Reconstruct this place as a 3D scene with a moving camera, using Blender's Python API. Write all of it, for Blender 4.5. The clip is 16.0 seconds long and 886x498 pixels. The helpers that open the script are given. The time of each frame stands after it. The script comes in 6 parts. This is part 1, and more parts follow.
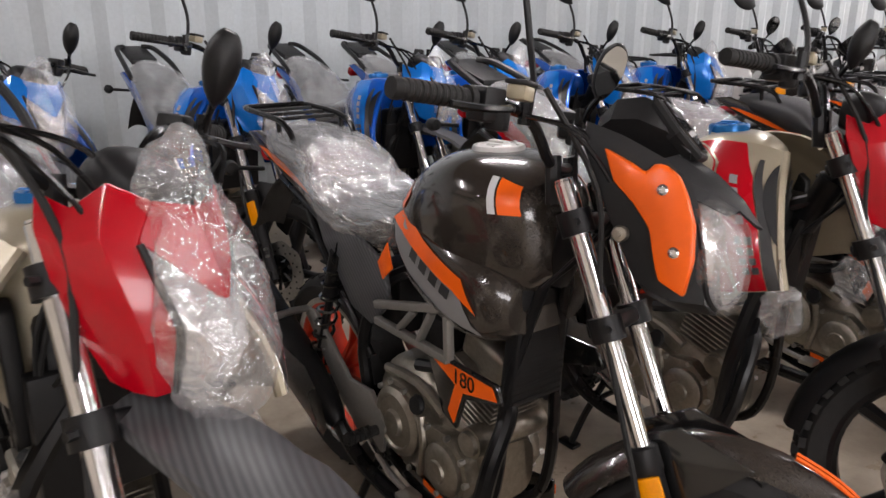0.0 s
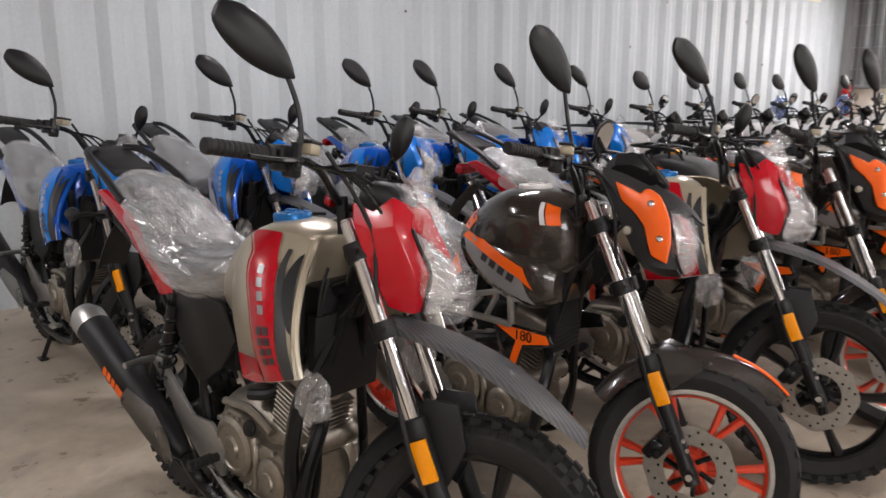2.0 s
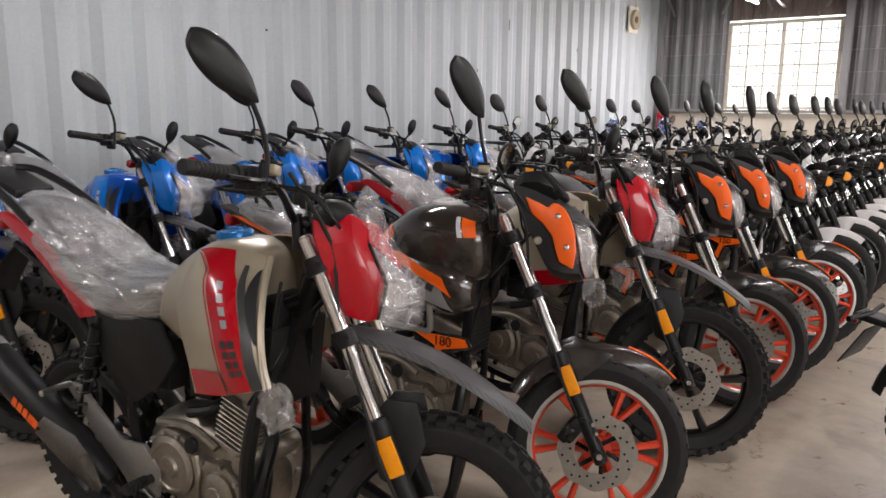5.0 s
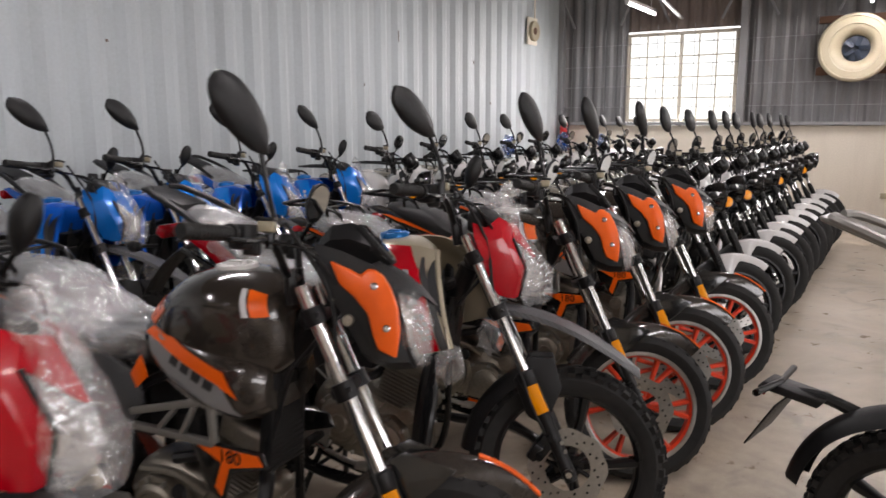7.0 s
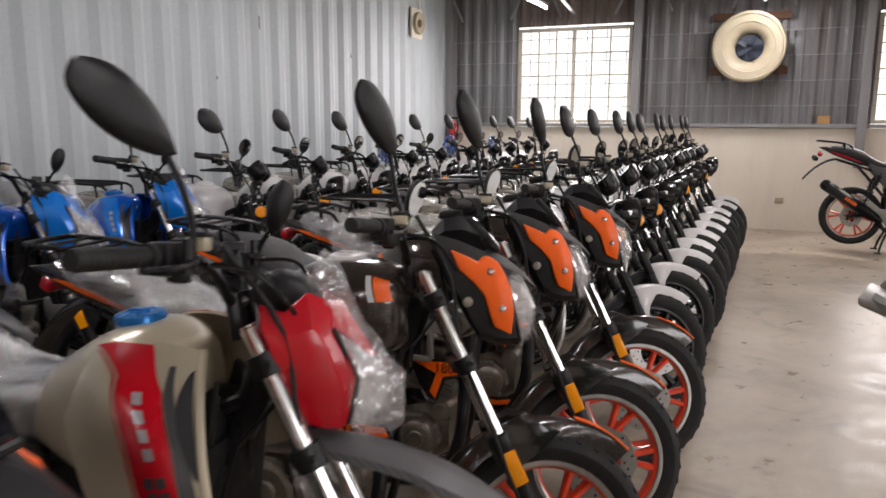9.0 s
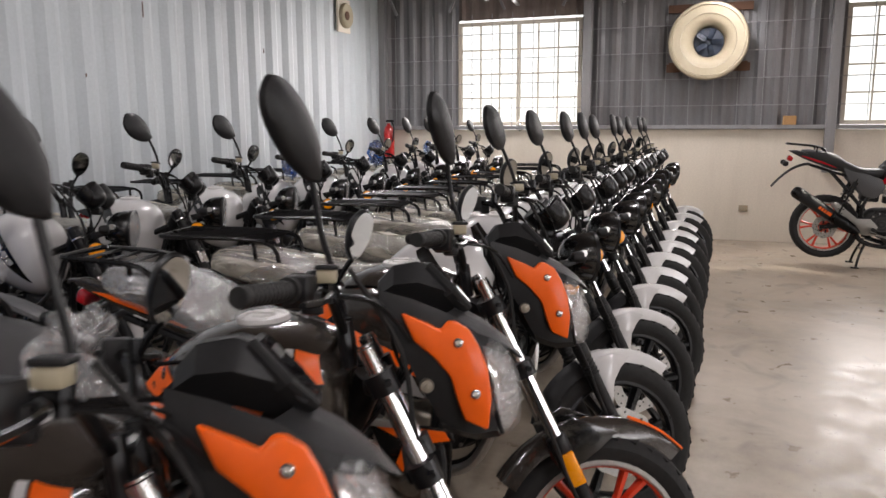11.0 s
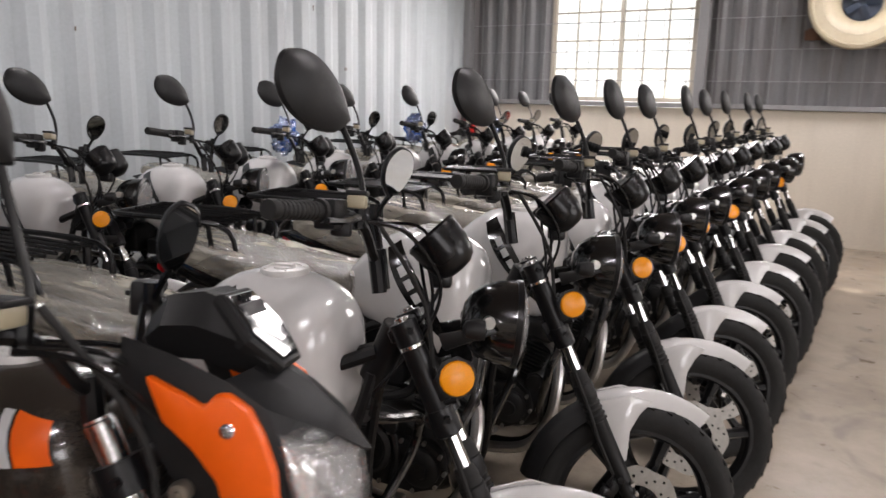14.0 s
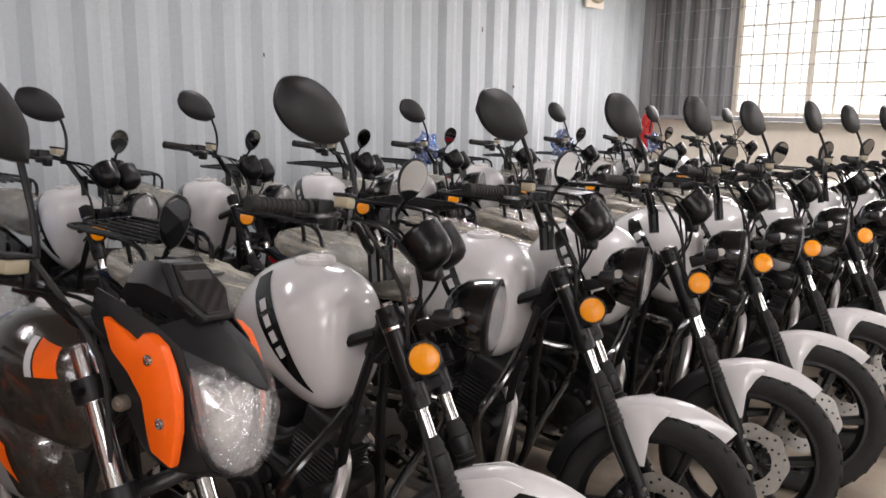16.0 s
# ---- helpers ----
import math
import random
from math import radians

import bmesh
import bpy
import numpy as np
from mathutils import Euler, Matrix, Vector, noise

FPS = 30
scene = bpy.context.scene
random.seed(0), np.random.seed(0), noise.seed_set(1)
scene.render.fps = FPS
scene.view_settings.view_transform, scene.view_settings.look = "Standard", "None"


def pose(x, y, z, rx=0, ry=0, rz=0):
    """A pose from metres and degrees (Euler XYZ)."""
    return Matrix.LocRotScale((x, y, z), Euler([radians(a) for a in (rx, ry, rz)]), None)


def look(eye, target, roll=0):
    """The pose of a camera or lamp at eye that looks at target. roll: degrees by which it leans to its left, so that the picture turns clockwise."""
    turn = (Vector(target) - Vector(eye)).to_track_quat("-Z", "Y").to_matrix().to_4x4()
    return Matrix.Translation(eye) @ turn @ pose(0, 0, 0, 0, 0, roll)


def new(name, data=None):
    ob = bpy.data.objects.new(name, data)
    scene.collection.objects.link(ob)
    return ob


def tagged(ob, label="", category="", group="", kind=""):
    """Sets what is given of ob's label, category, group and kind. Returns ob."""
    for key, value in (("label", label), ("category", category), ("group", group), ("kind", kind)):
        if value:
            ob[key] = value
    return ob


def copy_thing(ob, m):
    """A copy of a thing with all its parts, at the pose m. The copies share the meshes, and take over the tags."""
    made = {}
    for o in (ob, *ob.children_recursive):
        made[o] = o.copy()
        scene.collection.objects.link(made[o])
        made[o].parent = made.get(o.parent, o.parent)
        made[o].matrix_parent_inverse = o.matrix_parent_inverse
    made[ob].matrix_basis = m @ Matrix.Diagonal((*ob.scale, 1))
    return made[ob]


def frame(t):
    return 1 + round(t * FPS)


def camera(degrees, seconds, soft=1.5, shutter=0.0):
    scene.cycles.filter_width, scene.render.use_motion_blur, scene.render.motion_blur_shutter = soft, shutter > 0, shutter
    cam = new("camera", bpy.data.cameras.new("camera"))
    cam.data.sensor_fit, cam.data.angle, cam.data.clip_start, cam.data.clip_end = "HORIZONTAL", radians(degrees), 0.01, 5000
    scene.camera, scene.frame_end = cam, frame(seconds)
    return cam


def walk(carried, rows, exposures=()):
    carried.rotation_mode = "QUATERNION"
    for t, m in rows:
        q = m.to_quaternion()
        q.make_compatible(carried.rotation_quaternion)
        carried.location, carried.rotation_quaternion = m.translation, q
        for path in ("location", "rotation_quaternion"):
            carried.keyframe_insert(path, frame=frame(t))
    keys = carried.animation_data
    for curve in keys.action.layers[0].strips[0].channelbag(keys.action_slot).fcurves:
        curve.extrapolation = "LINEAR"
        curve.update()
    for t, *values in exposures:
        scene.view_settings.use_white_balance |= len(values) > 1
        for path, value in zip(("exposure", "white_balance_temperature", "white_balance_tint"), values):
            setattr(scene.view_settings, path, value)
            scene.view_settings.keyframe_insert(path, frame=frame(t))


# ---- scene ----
cam = camera(61.2, 16.0, 1.5, 0.5)
METRES, EYE, TURN = 7.0, 1.36, -31.0
ROWS = [
    (0.0, 0.0, 0.0, 0.0, -0.02, -17.07, 0.06),
    (0.5, -0.0045, -0.0268, 0.0023, -0.46, -15.76, 0.32),
    (1.0, -0.025, -0.0547, 0.0066, -2.25, -14.05, 0.49),
    (1.5, -0.057, -0.0874, 0.0083, -4.7, -13.01, 0.42),
    (2.0, -0.0781, -0.1196, 0.0074, -8.31, -11.9, 0.26),
    (2.5, -0.1033, -0.1412, 0.0119, -11.85, -11.2, -0.1),
    (3.0, -0.134, -0.1436, 0.0093, -15.3, -10.92, -0.62),
    (3.5, -0.1442, -0.1455, 0.0096, -17.48, -10.47, -0.78),
    (4.0, -0.136, -0.1449, 0.0097, -18.79, -10.46, -0.82),
    (6.5, -0.0751, -0.0861, 0.0145, -25.24, -9.98, 0.04),
    (7.0, -0.0421, -0.0616, 0.017, -27.21, -9.61, 0.11),
    (7.5, -0.019, -0.04, 0.0167, -29.26, -9.62, 0.09),
    (8.0, 0.0005, 0.0004, 0.018, -31.95, -9.98, -0.17),
    (8.5, 0.0211, 0.031, 0.0133, -33.54, -10.52, -0.3),
    (9.0, 0.0579, 0.0555, 0.0186, -35.13, -9.65, -0.18),
    (9.5, 0.0845, 0.0838, 0.0164, -36.75, -9.62, 0.04),
    (10.0, 0.1101, 0.1221, 0.0203, -38.39, -9.8, 0.42),
    (12.5, 0.2762, 0.2164, 0.0213, -38.71, -9.36, 0.21),
    (13.0, 0.3083, 0.2189, 0.0185, -36.56, -10.15, -0.36),
    (13.5, 0.3371, 0.229, 0.0168, -33.1, -10.92, -0.87),
    (14.0, 0.3705, 0.2427, 0.0182, -28.01, -11.47, -1.17),
    (14.5, 0.4058, 0.2414, 0.0149, -21.96, -11.78, -1.07),
    (15.0, 0.4286, 0.2342, 0.0149, -17.58, -11.72, -1.18),
    (15.5, 0.426, 0.209, 0.0125, -13.86, -11.46, -1.12),
    (16.0, 0.427, 0.1869, 0.0204, -12.02, -10.61, -1.02),
]
walk(cam, [(t, pose(0, 0, EYE, 0, 0, TURN) @ pose(METRES * x, METRES * y, METRES * z, 90 + pitch, roll, yaw)) for t, x, y, z, yaw, pitch, roll in ROWS],
     ((0.0, 0.36), (4.0, 0.21), (7.0, -0.01), (10.0, -0.13), (13.0, -0.12), (14.5, 0.06), (16.0, 0.15)))
WINDOW_POWER, SIDE_POWER, TUBE_POWER = 85.0, 135.0, 40.0

# ---- light ----
world = bpy.data.worlds.new("sky")
scene.world = world
world.use_nodes = True
wn = world.node_tree
sky = wn.nodes.new("ShaderNodeTexSky")
sky.sky_type, sky.sun_disc = "NISHITA", False
sky.sun_elevation, sky.sun_rotation = radians(55), radians(180)
wn.links.new(sky.outputs[0], wn.nodes["Background"].inputs[0])
wn.nodes["Background"].inputs[1].default_value = 0.12


def area_lamp(name, m, w, h, power, colour):
    d = bpy.data.lights.new(name, "AREA")
    d.shape, d.size, d.size_y, d.energy, d.color = "RECTANGLE", w, h, power, colour
    ob = new(name, d)
    ob.matrix_world = m
    return ob


# ---- materials ----
def material(name, colour, rough=0.5, metal=0.0, spec=0.5, coat=0.0):
    m = bpy.data.materials.new(name)
    m.use_nodes = True
    b = m.node_tree.nodes["Principled BSDF"]
    b.inputs["Base Color"].default_value = (*colour, 1)
    b.inputs["Roughness"].default_value = rough
    b.inputs["Metallic"].default_value = metal
    b.inputs["Specular IOR Level"].default_value = spec
    b.inputs["Coat Weight"].default_value = coat
    b.inputs["Coat Roughness"].default_value = 0.06
    return m


def node(m, kind, **inputs):
    n = m.node_tree.nodes.new(kind)
    for k, v in inputs.items():
        n.inputs[k.replace("_", " ")].default_value = v
    return n


def grain(m, scale=30.0, amount=0.25, rough_amount=0.15, bump=0.1, coarse=4.0, bump_scale=None, detail=6.0):
    """Two scales of variation in colour and gloss, and a fine relief, on object coordinates."""
    b = m.node_tree.nodes["Principled BSDF"]
    link = m.node_tree.links.new
    co = node(m, "ShaderNodeTexCoord")
    fine = node(m, "ShaderNodeTexNoise", Scale=scale, Detail=detail, Roughness=0.6)
    big = node(m, "ShaderNodeTexNoise", Scale=coarse, Detail=4.0)
    for n in (fine, big):
        link(co.outputs["Object"], n.inputs["Vector"])
    mixed = node(m, "ShaderNodeMath")
    mixed.operation = "ADD"
    link(fine.outputs[0], mixed.inputs[0])
    link(big.outputs[0], mixed.inputs[1])
    r = node(m, "ShaderNodeMapRange")
    r.inputs[1].default_value, r.inputs[2].default_value = 0.6, 1.4
    r.inputs[3].default_value, r.inputs[4].default_value = 1 - amount, 1 + amount
    link(mixed.outputs[0], r.inputs[0])
    hsv = node(m, "ShaderNodeHueSaturation")
    hsv.inputs["Color"].default_value = b.inputs["Base Color"].default_value
    link(r.outputs[0], hsv.inputs["Value"])
    link(hsv.outputs[0], b.inputs["Base Color"])
    rr = node(m, "ShaderNodeMapRange")
    base = b.inputs["Roughness"].default_value
    rr.inputs[1].default_value, rr.inputs[2].default_value = 0.3, 0.7
    rr.inputs[3].default_value, rr.inputs[4].default_value = max(0.02, base - rough_amount), min(1, base + rough_amount)
    link(big.outputs[0], rr.inputs[0])
    link(rr.outputs[0], b.inputs["Roughness"])
    if bump:
        bn = node(m, "ShaderNodeBump", Strength=bump, Distance=0.003)
        src = fine
        if bump_scale:
            src = node(m, "ShaderNodeTexNoise", Scale=bump_scale, Detail=3.0)
            link(co.outputs["Object"], src.inputs["Vector"])
        link(src.outputs[0], bn.inputs["Height"])
        link(bn.outputs[0], b.inputs["Normal"])
    return m


M = {}
M["black_gloss"] = grain(material("gloss_black_paint", (0.005, 0.005, 0.005), 0.2, 0, 0.5, 0.8), 60, 0.3, 0.08, 0)
M["cap_steel"] = grain(material("satin_cap_alloy", (0.6, 0.59, 0.57), 0.42, 0.25), 90, 0.12, 0.1, 0.05)
M["smoke_gloss"] = grain(material("smoke_brown_metallic_paint", (0.034, 0.028, 0.023), 0.2, 0.15, 0.5, 0.8), 300, 0.25, 0.06, 0)
M["black_plastic"] = grain(material("black_plastic", (0.010, 0.010, 0.0105), 0.44, 0, 0.3), 120, 0.3, 0.1, 0.15, bump_scale=700)
M["black_metal"] = grain(material("black_enamel_metal", (0.005, 0.005, 0.0055), 0.3, 0.0, 0.32), 50, 0.3, 0.1, 0.08)
M["rubber"] = grain(material("tyre_rubber", (0.016, 0.0155, 0.015), 0.72, 0, 0.3), 40, 0.35, 0.12, 0.3, bump_scale=200)
M["seat"] = grain(material("seat_vinyl", (0.024, 0.024, 0.025), 0.55), 200, 0.2, 0.08, 0.35, bump_scale=500)
M["chrome"] = grain(material("fork_chrome", (0.78, 0.78, 0.79), 0.12, 1.0), 30, 0.06, 0.06, 0)
M["steel"] = grain(material("brushed_steel", (0.5, 0.49, 0.47), 0.34, 1.0), 90, 0.2, 0.12, 0.1)
M["engine"] = grain(material("cast_engine_alloy", (0.30, 0.272, 0.225), 0.38, 0.85), 80, 0.3, 0.12, 0.25, bump_scale=300)
M["engine_dark"] = grain(material("dark_engine_alloy", (0.03, 0.03, 0.03), 0.45, 0.5), 80, 0.3, 0.12, 0.2, bump_scale=300)
M["grey_alloy"] = grain(material("grey_painted_alloy", (0.26, 0.25, 0.23), 0.4, 0.5), 80, 0.15, 0.08, 0.08)
M["orange"] = grain(material("orange_paint", (0.85, 0.12, 0.004), 0.36, 0, 0.35, 0.15), 40, 0.08, 0.06, 0)
M["orange_red"] = grain(material("orange_wheel_paint", (0.72, 0.06, 0.02), 0.35, 0, 0.5, 0.4), 40, 0.12, 0.08, 0.03)
M["red"] = grain(material("red_paint", (0.40, 0.0004, 0.0085), 0.24, 0, 0.35, 0.5), 40, 0.08, 0.06, 0)
M["blue"] = grain(material("blue_paint", (0.002, 0.17, 0.62), 0.2, 0.25, 0.5, 0.8), 40, 0.1, 0.06, 0)
M["blue_tank"] = grain(material("deep_blue_paint", (0.001, 0.08, 0.44), 0.2, 0.25, 0.5, 0.8), 40, 0.1, 0.06, 0)
M["beige"] = grain(material("beige_metallic_paint", (0.42, 0.37, 0.27), 0.34, 0.35, 0.5, 0.5), 300, 0.08, 0.06, 0)
M["white"] = grain(material("white_paint", (0.62, 0.61, 0.6), 0.2, 0, 0.5, 0.8), 20, 0.05, 0.06, 0)
M["silver_grey"] = grain(material("silver_grey_decal", (0.3, 0.3, 0.3), 0.35, 0.3), 40, 0.06, 0.05, 0)
M["dark_decal"] = grain(material("charcoal_decal", (0.03, 0.03, 0.03), 0.35), 40, 0.2, 0.05, 0)
M["pale_decal"] = grain(material("pale_decal", (0.6, 0.6, 0.6), 0.35), 40, 0.06, 0.05, 0)
M["amber"] = grain(material("amber_reflector", (0.85, 0.3, 0.0), 0.25, 0, 0.4, 0.2), 300, 0.15, 0.06, 0.15, bump_scale=400)
M["red_lens"] = grain(material("red_lens", (0.4, 0.005, 0.01), 0.15, 0, 0.6, 0.6), 100, 0.15, 0.05, 0.1)
M["mirror"] = material("mirror_glass", (0.5, 0.52, 0.53), 0.04, 1.0)
M["cap_blue"] = grain(material("blue_cap", (0.01, 0.14, 0.4), 0.3, 0.4), 60, 0.2, 0.08, 0.05)
M["brass_disc"] = grain(material("brake_disc_steel", (0.34, 0.33, 0.31), 0.38, 1.0), 60, 0.2, 0.12, 0.05)
M["milky"] = grain(material("brake_fluid_cup", (0.33, 0.29, 0.2), 0.35), 30, 0.08, 0.05, 0)
M["dash"] = material("dash_glass", (0.01, 0.01, 0.012), 0.04, 0, 0.6, 1.0)


def carbon():
    m = material("carbon_pattern_plastic", (0.05, 0.05, 0.053), 0.42)
    link = m.node_tree.links.new
    b = m.node_tree.nodes["Principled BSDF"]
    co = node(m, "ShaderNodeTexCoord")
    w = node(m, "ShaderNodeTexWave", Scale=36.0, Distortion=0.25)
    w.bands_direction = "DIAGONAL"
    link(co.outputs["Object"], w.inputs["Vector"])
    n = node(m, "ShaderNodeTexNoise", Scale=9.0, Detail=5.0)
    link(co.outputs["Object"], n.inputs["Vector"])
    r = node(m, "ShaderNodeValToRGB")
    r.color_ramp.elements[0].color, r.color_ramp.elements[1].color = (0.045, 0.046, 0.048, 1), (0.085, 0.086, 0.09, 1)
    link(w.outputs[1], r.inputs[0])
    hsv = node(m, "ShaderNodeHueSaturation")
    mr = node(m, "ShaderNodeMapRange")
    mr.inputs[3].default_value, mr.inputs[4].default_value = 0.75, 1.25
    link(n.outputs[0], mr.inputs[0])
    link(mr.outputs[0], hsv.inputs["Value"])
    link(r.outputs[0], hsv.inputs["Color"])
    link(hsv.outputs[0], b.inputs["Base Color"])
    bn = node(m, "ShaderNodeBump", Strength=0.25, Distance=0.001)
    link(w.outputs[1], bn.inputs["Height"])
    link(bn.outputs[0], b.inputs["Normal"])
    return m


M["carbon"] = carbon()


def clear_film(name, tint, veil, crinkle, shine=0.3, stretch=0.3):
    """Thin clear wrapping film: see-through, with a faint veil and long glossy creases."""
    m = bpy.data.materials.new(name)
    m.use_nodes = True
    t = m.node_tree
    t.nodes.remove(t.nodes["Principled BSDF"])
    co = node(m, "ShaderNodeTexCoord")
    mp = node(m, "ShaderNodeMapping")
    mp.inputs["Rotation"].default_value = (0.25, 0.15, 0.35)
    mp.inputs["Scale"].default_value = (stretch, 1.0, 0.8)
    t.links.new(co.outputs["Object"], mp.inputs["Vector"])
    v = node(m, "ShaderNodeTexNoise", Scale=crinkle, Detail=2.0, Roughness=0.45, Distortion=0.9)
    fine = node(m, "ShaderNodeTexNoise", Scale=crinkle * 3.1, Detail=2.0, Roughness=0.5, Distortion=0.6)
    big = node(m, "ShaderNodeTexNoise", Scale=crinkle * 0.6, Detail=3.0, Distortion=0.8)
    ridges = []
    for n in (v, fine, big):
        t.links.new(mp.outputs[0], n.inputs["Vector"])
    for n in (v, fine):
        r1 = node(m, "ShaderNodeMath")
        r1.operation = "SUBTRACT"
        r1.inputs[1].default_value = 0.5
        t.links.new(n.outputs[0], r1.inputs[0])
        r2 = node(m, "ShaderNodeMath")
        r2.operation = "ABSOLUTE"
        t.links.new(r1.outputs[0], r2.inputs[0])
        ridges.append(r2)
    add = node(m, "ShaderNodeMath")
    add.operation = "MULTIPLY_ADD"
    add.inputs[1].default_value = 0.3
    t.links.new(ridges[1].outputs[0], add.inputs[0])
    t.links.new(ridges[0].outputs[0], add.inputs[2])
    bn = node(m, "ShaderNodeBump", Strength=1.0, Distance=0.026)
    t.links.new(add.outputs[0], bn.inputs["Height"])
    clear = node(m, "ShaderNodeBsdfTransparent")
    gloss = node(m, "ShaderNodeBsdfGlossy", Roughness=0.17)
    gloss.inputs["Color"].default_value = (1, 1, 1, 1)
    t.links.new(bn.outputs[0], gloss.inputs["Normal"])
    mist = node(m, "ShaderNodeBsdfDiffuse")
    mist.inputs["Color"].default_value = (*tint, 1)
    t.links.new(bn.outputs[0], mist.inputs["Normal"])
    fm = node(m, "ShaderNodeMapRange")
    fm.inputs[1].default_value, fm.inputs[2].default_value = 0.35, 0.7
    fm.inputs[3].default_value, fm.inputs[4].default_value = veil * 0.4, veil * 1.8
    t.links.new(big.outputs[0], fm.inputs[0])
    m1, m2 = node(m, "ShaderNodeMixShader"), node(m, "ShaderNodeMixShader")
    t.links.new(fm.outputs[0], m1.inputs[0])
    t.links.new(clear.outputs[0], m1.inputs[1])
    t.links.new(mist.outputs[0], m1.inputs[2])
    m2.inputs[0].default_value = shine
    t.links.new(m1.outputs[0], m2.inputs[1])
    t.links.new(gloss.outputs[0], m2.inputs[2])
    t.links.new(m2.outputs[0], t.nodes["Material Output"].inputs[0])
    return m


M["film"] = clear_film("clear_plastic_film", (0.8, 0.81, 0.82), 0.24, 30.0, 0.26, 0.2)
M["film_light"] = clear_film("clear_plastic_bag", (0.82, 0.83, 0.84), 0.09, 20.0, 0.17, 0.6)
M["film_lens"] = clear_film("thin_lens_film", (0.82, 0.83, 0.84), 0.06, 26.0, 0.12, 0.7)
M["film_dusty"] = clear_film("dusty_plastic_film", (0.62, 0.58, 0.48), 0.42, 28.0, 0.22, 0.2)


def lens_clear():
    m = material("clear_headlight_lens", (0.9, 0.9, 0.9), 0.06, 0, 0.6)
    b = m.node_tree.nodes["Principled BSDF"]
    b.inputs["Alpha"].default_value = 0.25
    co = node(m, "ShaderNodeTexCoord")
    w = node(m, "ShaderNodeTexVoronoi", Scale=34.0)
    m.node_tree.links.new(co.outputs["Object"], w.inputs["Vector"])
    bn = node(m, "ShaderNodeBump", Strength=0.5, Distance=0.004)
    m.node_tree.links.new(w.outputs[0], bn.inputs["Height"])
    m.node_tree.links.new(bn.outputs[0], b.inputs["Normal"])
    return m


M["lens"] = lens_clear()
M["reflector"] = grain(material("headlight_reflector", (0.85, 0.85, 0.85), 0.16, 1.0), 25, 0.25, 0.08, 0.6, bump_scale=40)


def concrete():
    m = material("worn_concrete", (0.36, 0.31, 0.24), 0.5, 0, 0.45)
    link = m.node_tree.links.new
    b = m.node_tree.nodes["Principled BSDF"]
    co = node(m, "ShaderNodeTexCoord")
    a = node(m, "ShaderNodeTexNoise", Scale=0.9, Detail=8.0, Roughness=0.62, Distortion=0.6)
    c = node(m, "ShaderNodeTexNoise", Scale=5.5, Detail=8.0, Roughness=0.7)
    d = node(m, "ShaderNodeTexNoise", Scale=90.0, Detail=3.0)
    s = node(m, "ShaderNodeTexNoise", Scale=2.3, Detail=3.0, Distortion=1.5)
    for n in (a, c, d, s):
        link(co.outputs["Object"], n.inputs["Vector"])
    r = node(m, "ShaderNodeValToRGB")
    e = r.color_ramp.elements
    e[0].position, e[0].color = 0.36, (0.22, 0.18, 0.135, 1)
    e[1].position, e[1].color = 0.64, (0.485, 0.425, 0.345, 1)
    e2 = e.new(0.5)
    e2.color = (0.365, 0.31, 0.24, 1)
    mixn = node(m, "ShaderNodeMath")
    mixn.operation = "MULTIPLY_ADD"
    mixn.inputs[1].default_value = 0.55
    half = node(m, "ShaderNodeMath")
    half.operation = "MULTIPLY"
    half.inputs[1].default_value = 0.45
    link(c.outputs[0], half.inputs[0])
    link(a.outputs[0], mixn.inputs[0])
    link(half.outputs[0], mixn.inputs[2])
    link(mixn.outputs[0], r.inputs[0])
    dark = node(m, "ShaderNodeMapRange")
    dark.inputs[1].default_value, dark.inputs[2].default_value = 0.58, 0.72
    dark.inputs[3].default_value, dark.inputs[4].default_value = 0.0, 0.4
    link(s.outputs[0], dark.inputs[0])
    mix = node(m, "ShaderNodeMixRGB")
    mix.inputs[2].default_value = (0.13, 0.115, 0.1, 1)
    link(dark.outputs[0], mix.inputs[0])
    link(r.outputs[0], mix.inputs[1])
    link(mix.outputs[0], b.inputs["Base Color"])
    rr = node(m, "ShaderNodeMapRange")
    rr.inputs[1].default_value, rr.inputs[2].default_value = 0.3, 0.7
    rr.inputs[3].default_value, rr.inputs[4].default_value = 0.2, 0.58
    link(c.outputs[0], rr.inputs[0])
    link(rr.outputs[0], b.inputs["Roughness"])
    bn = node(m, "ShaderNodeBump", Strength=0.18, Distance=0.004)
    link(d.outputs[0], bn.inputs["Height"])
    link(bn.outputs[0], b.inputs["Normal"])
    return m


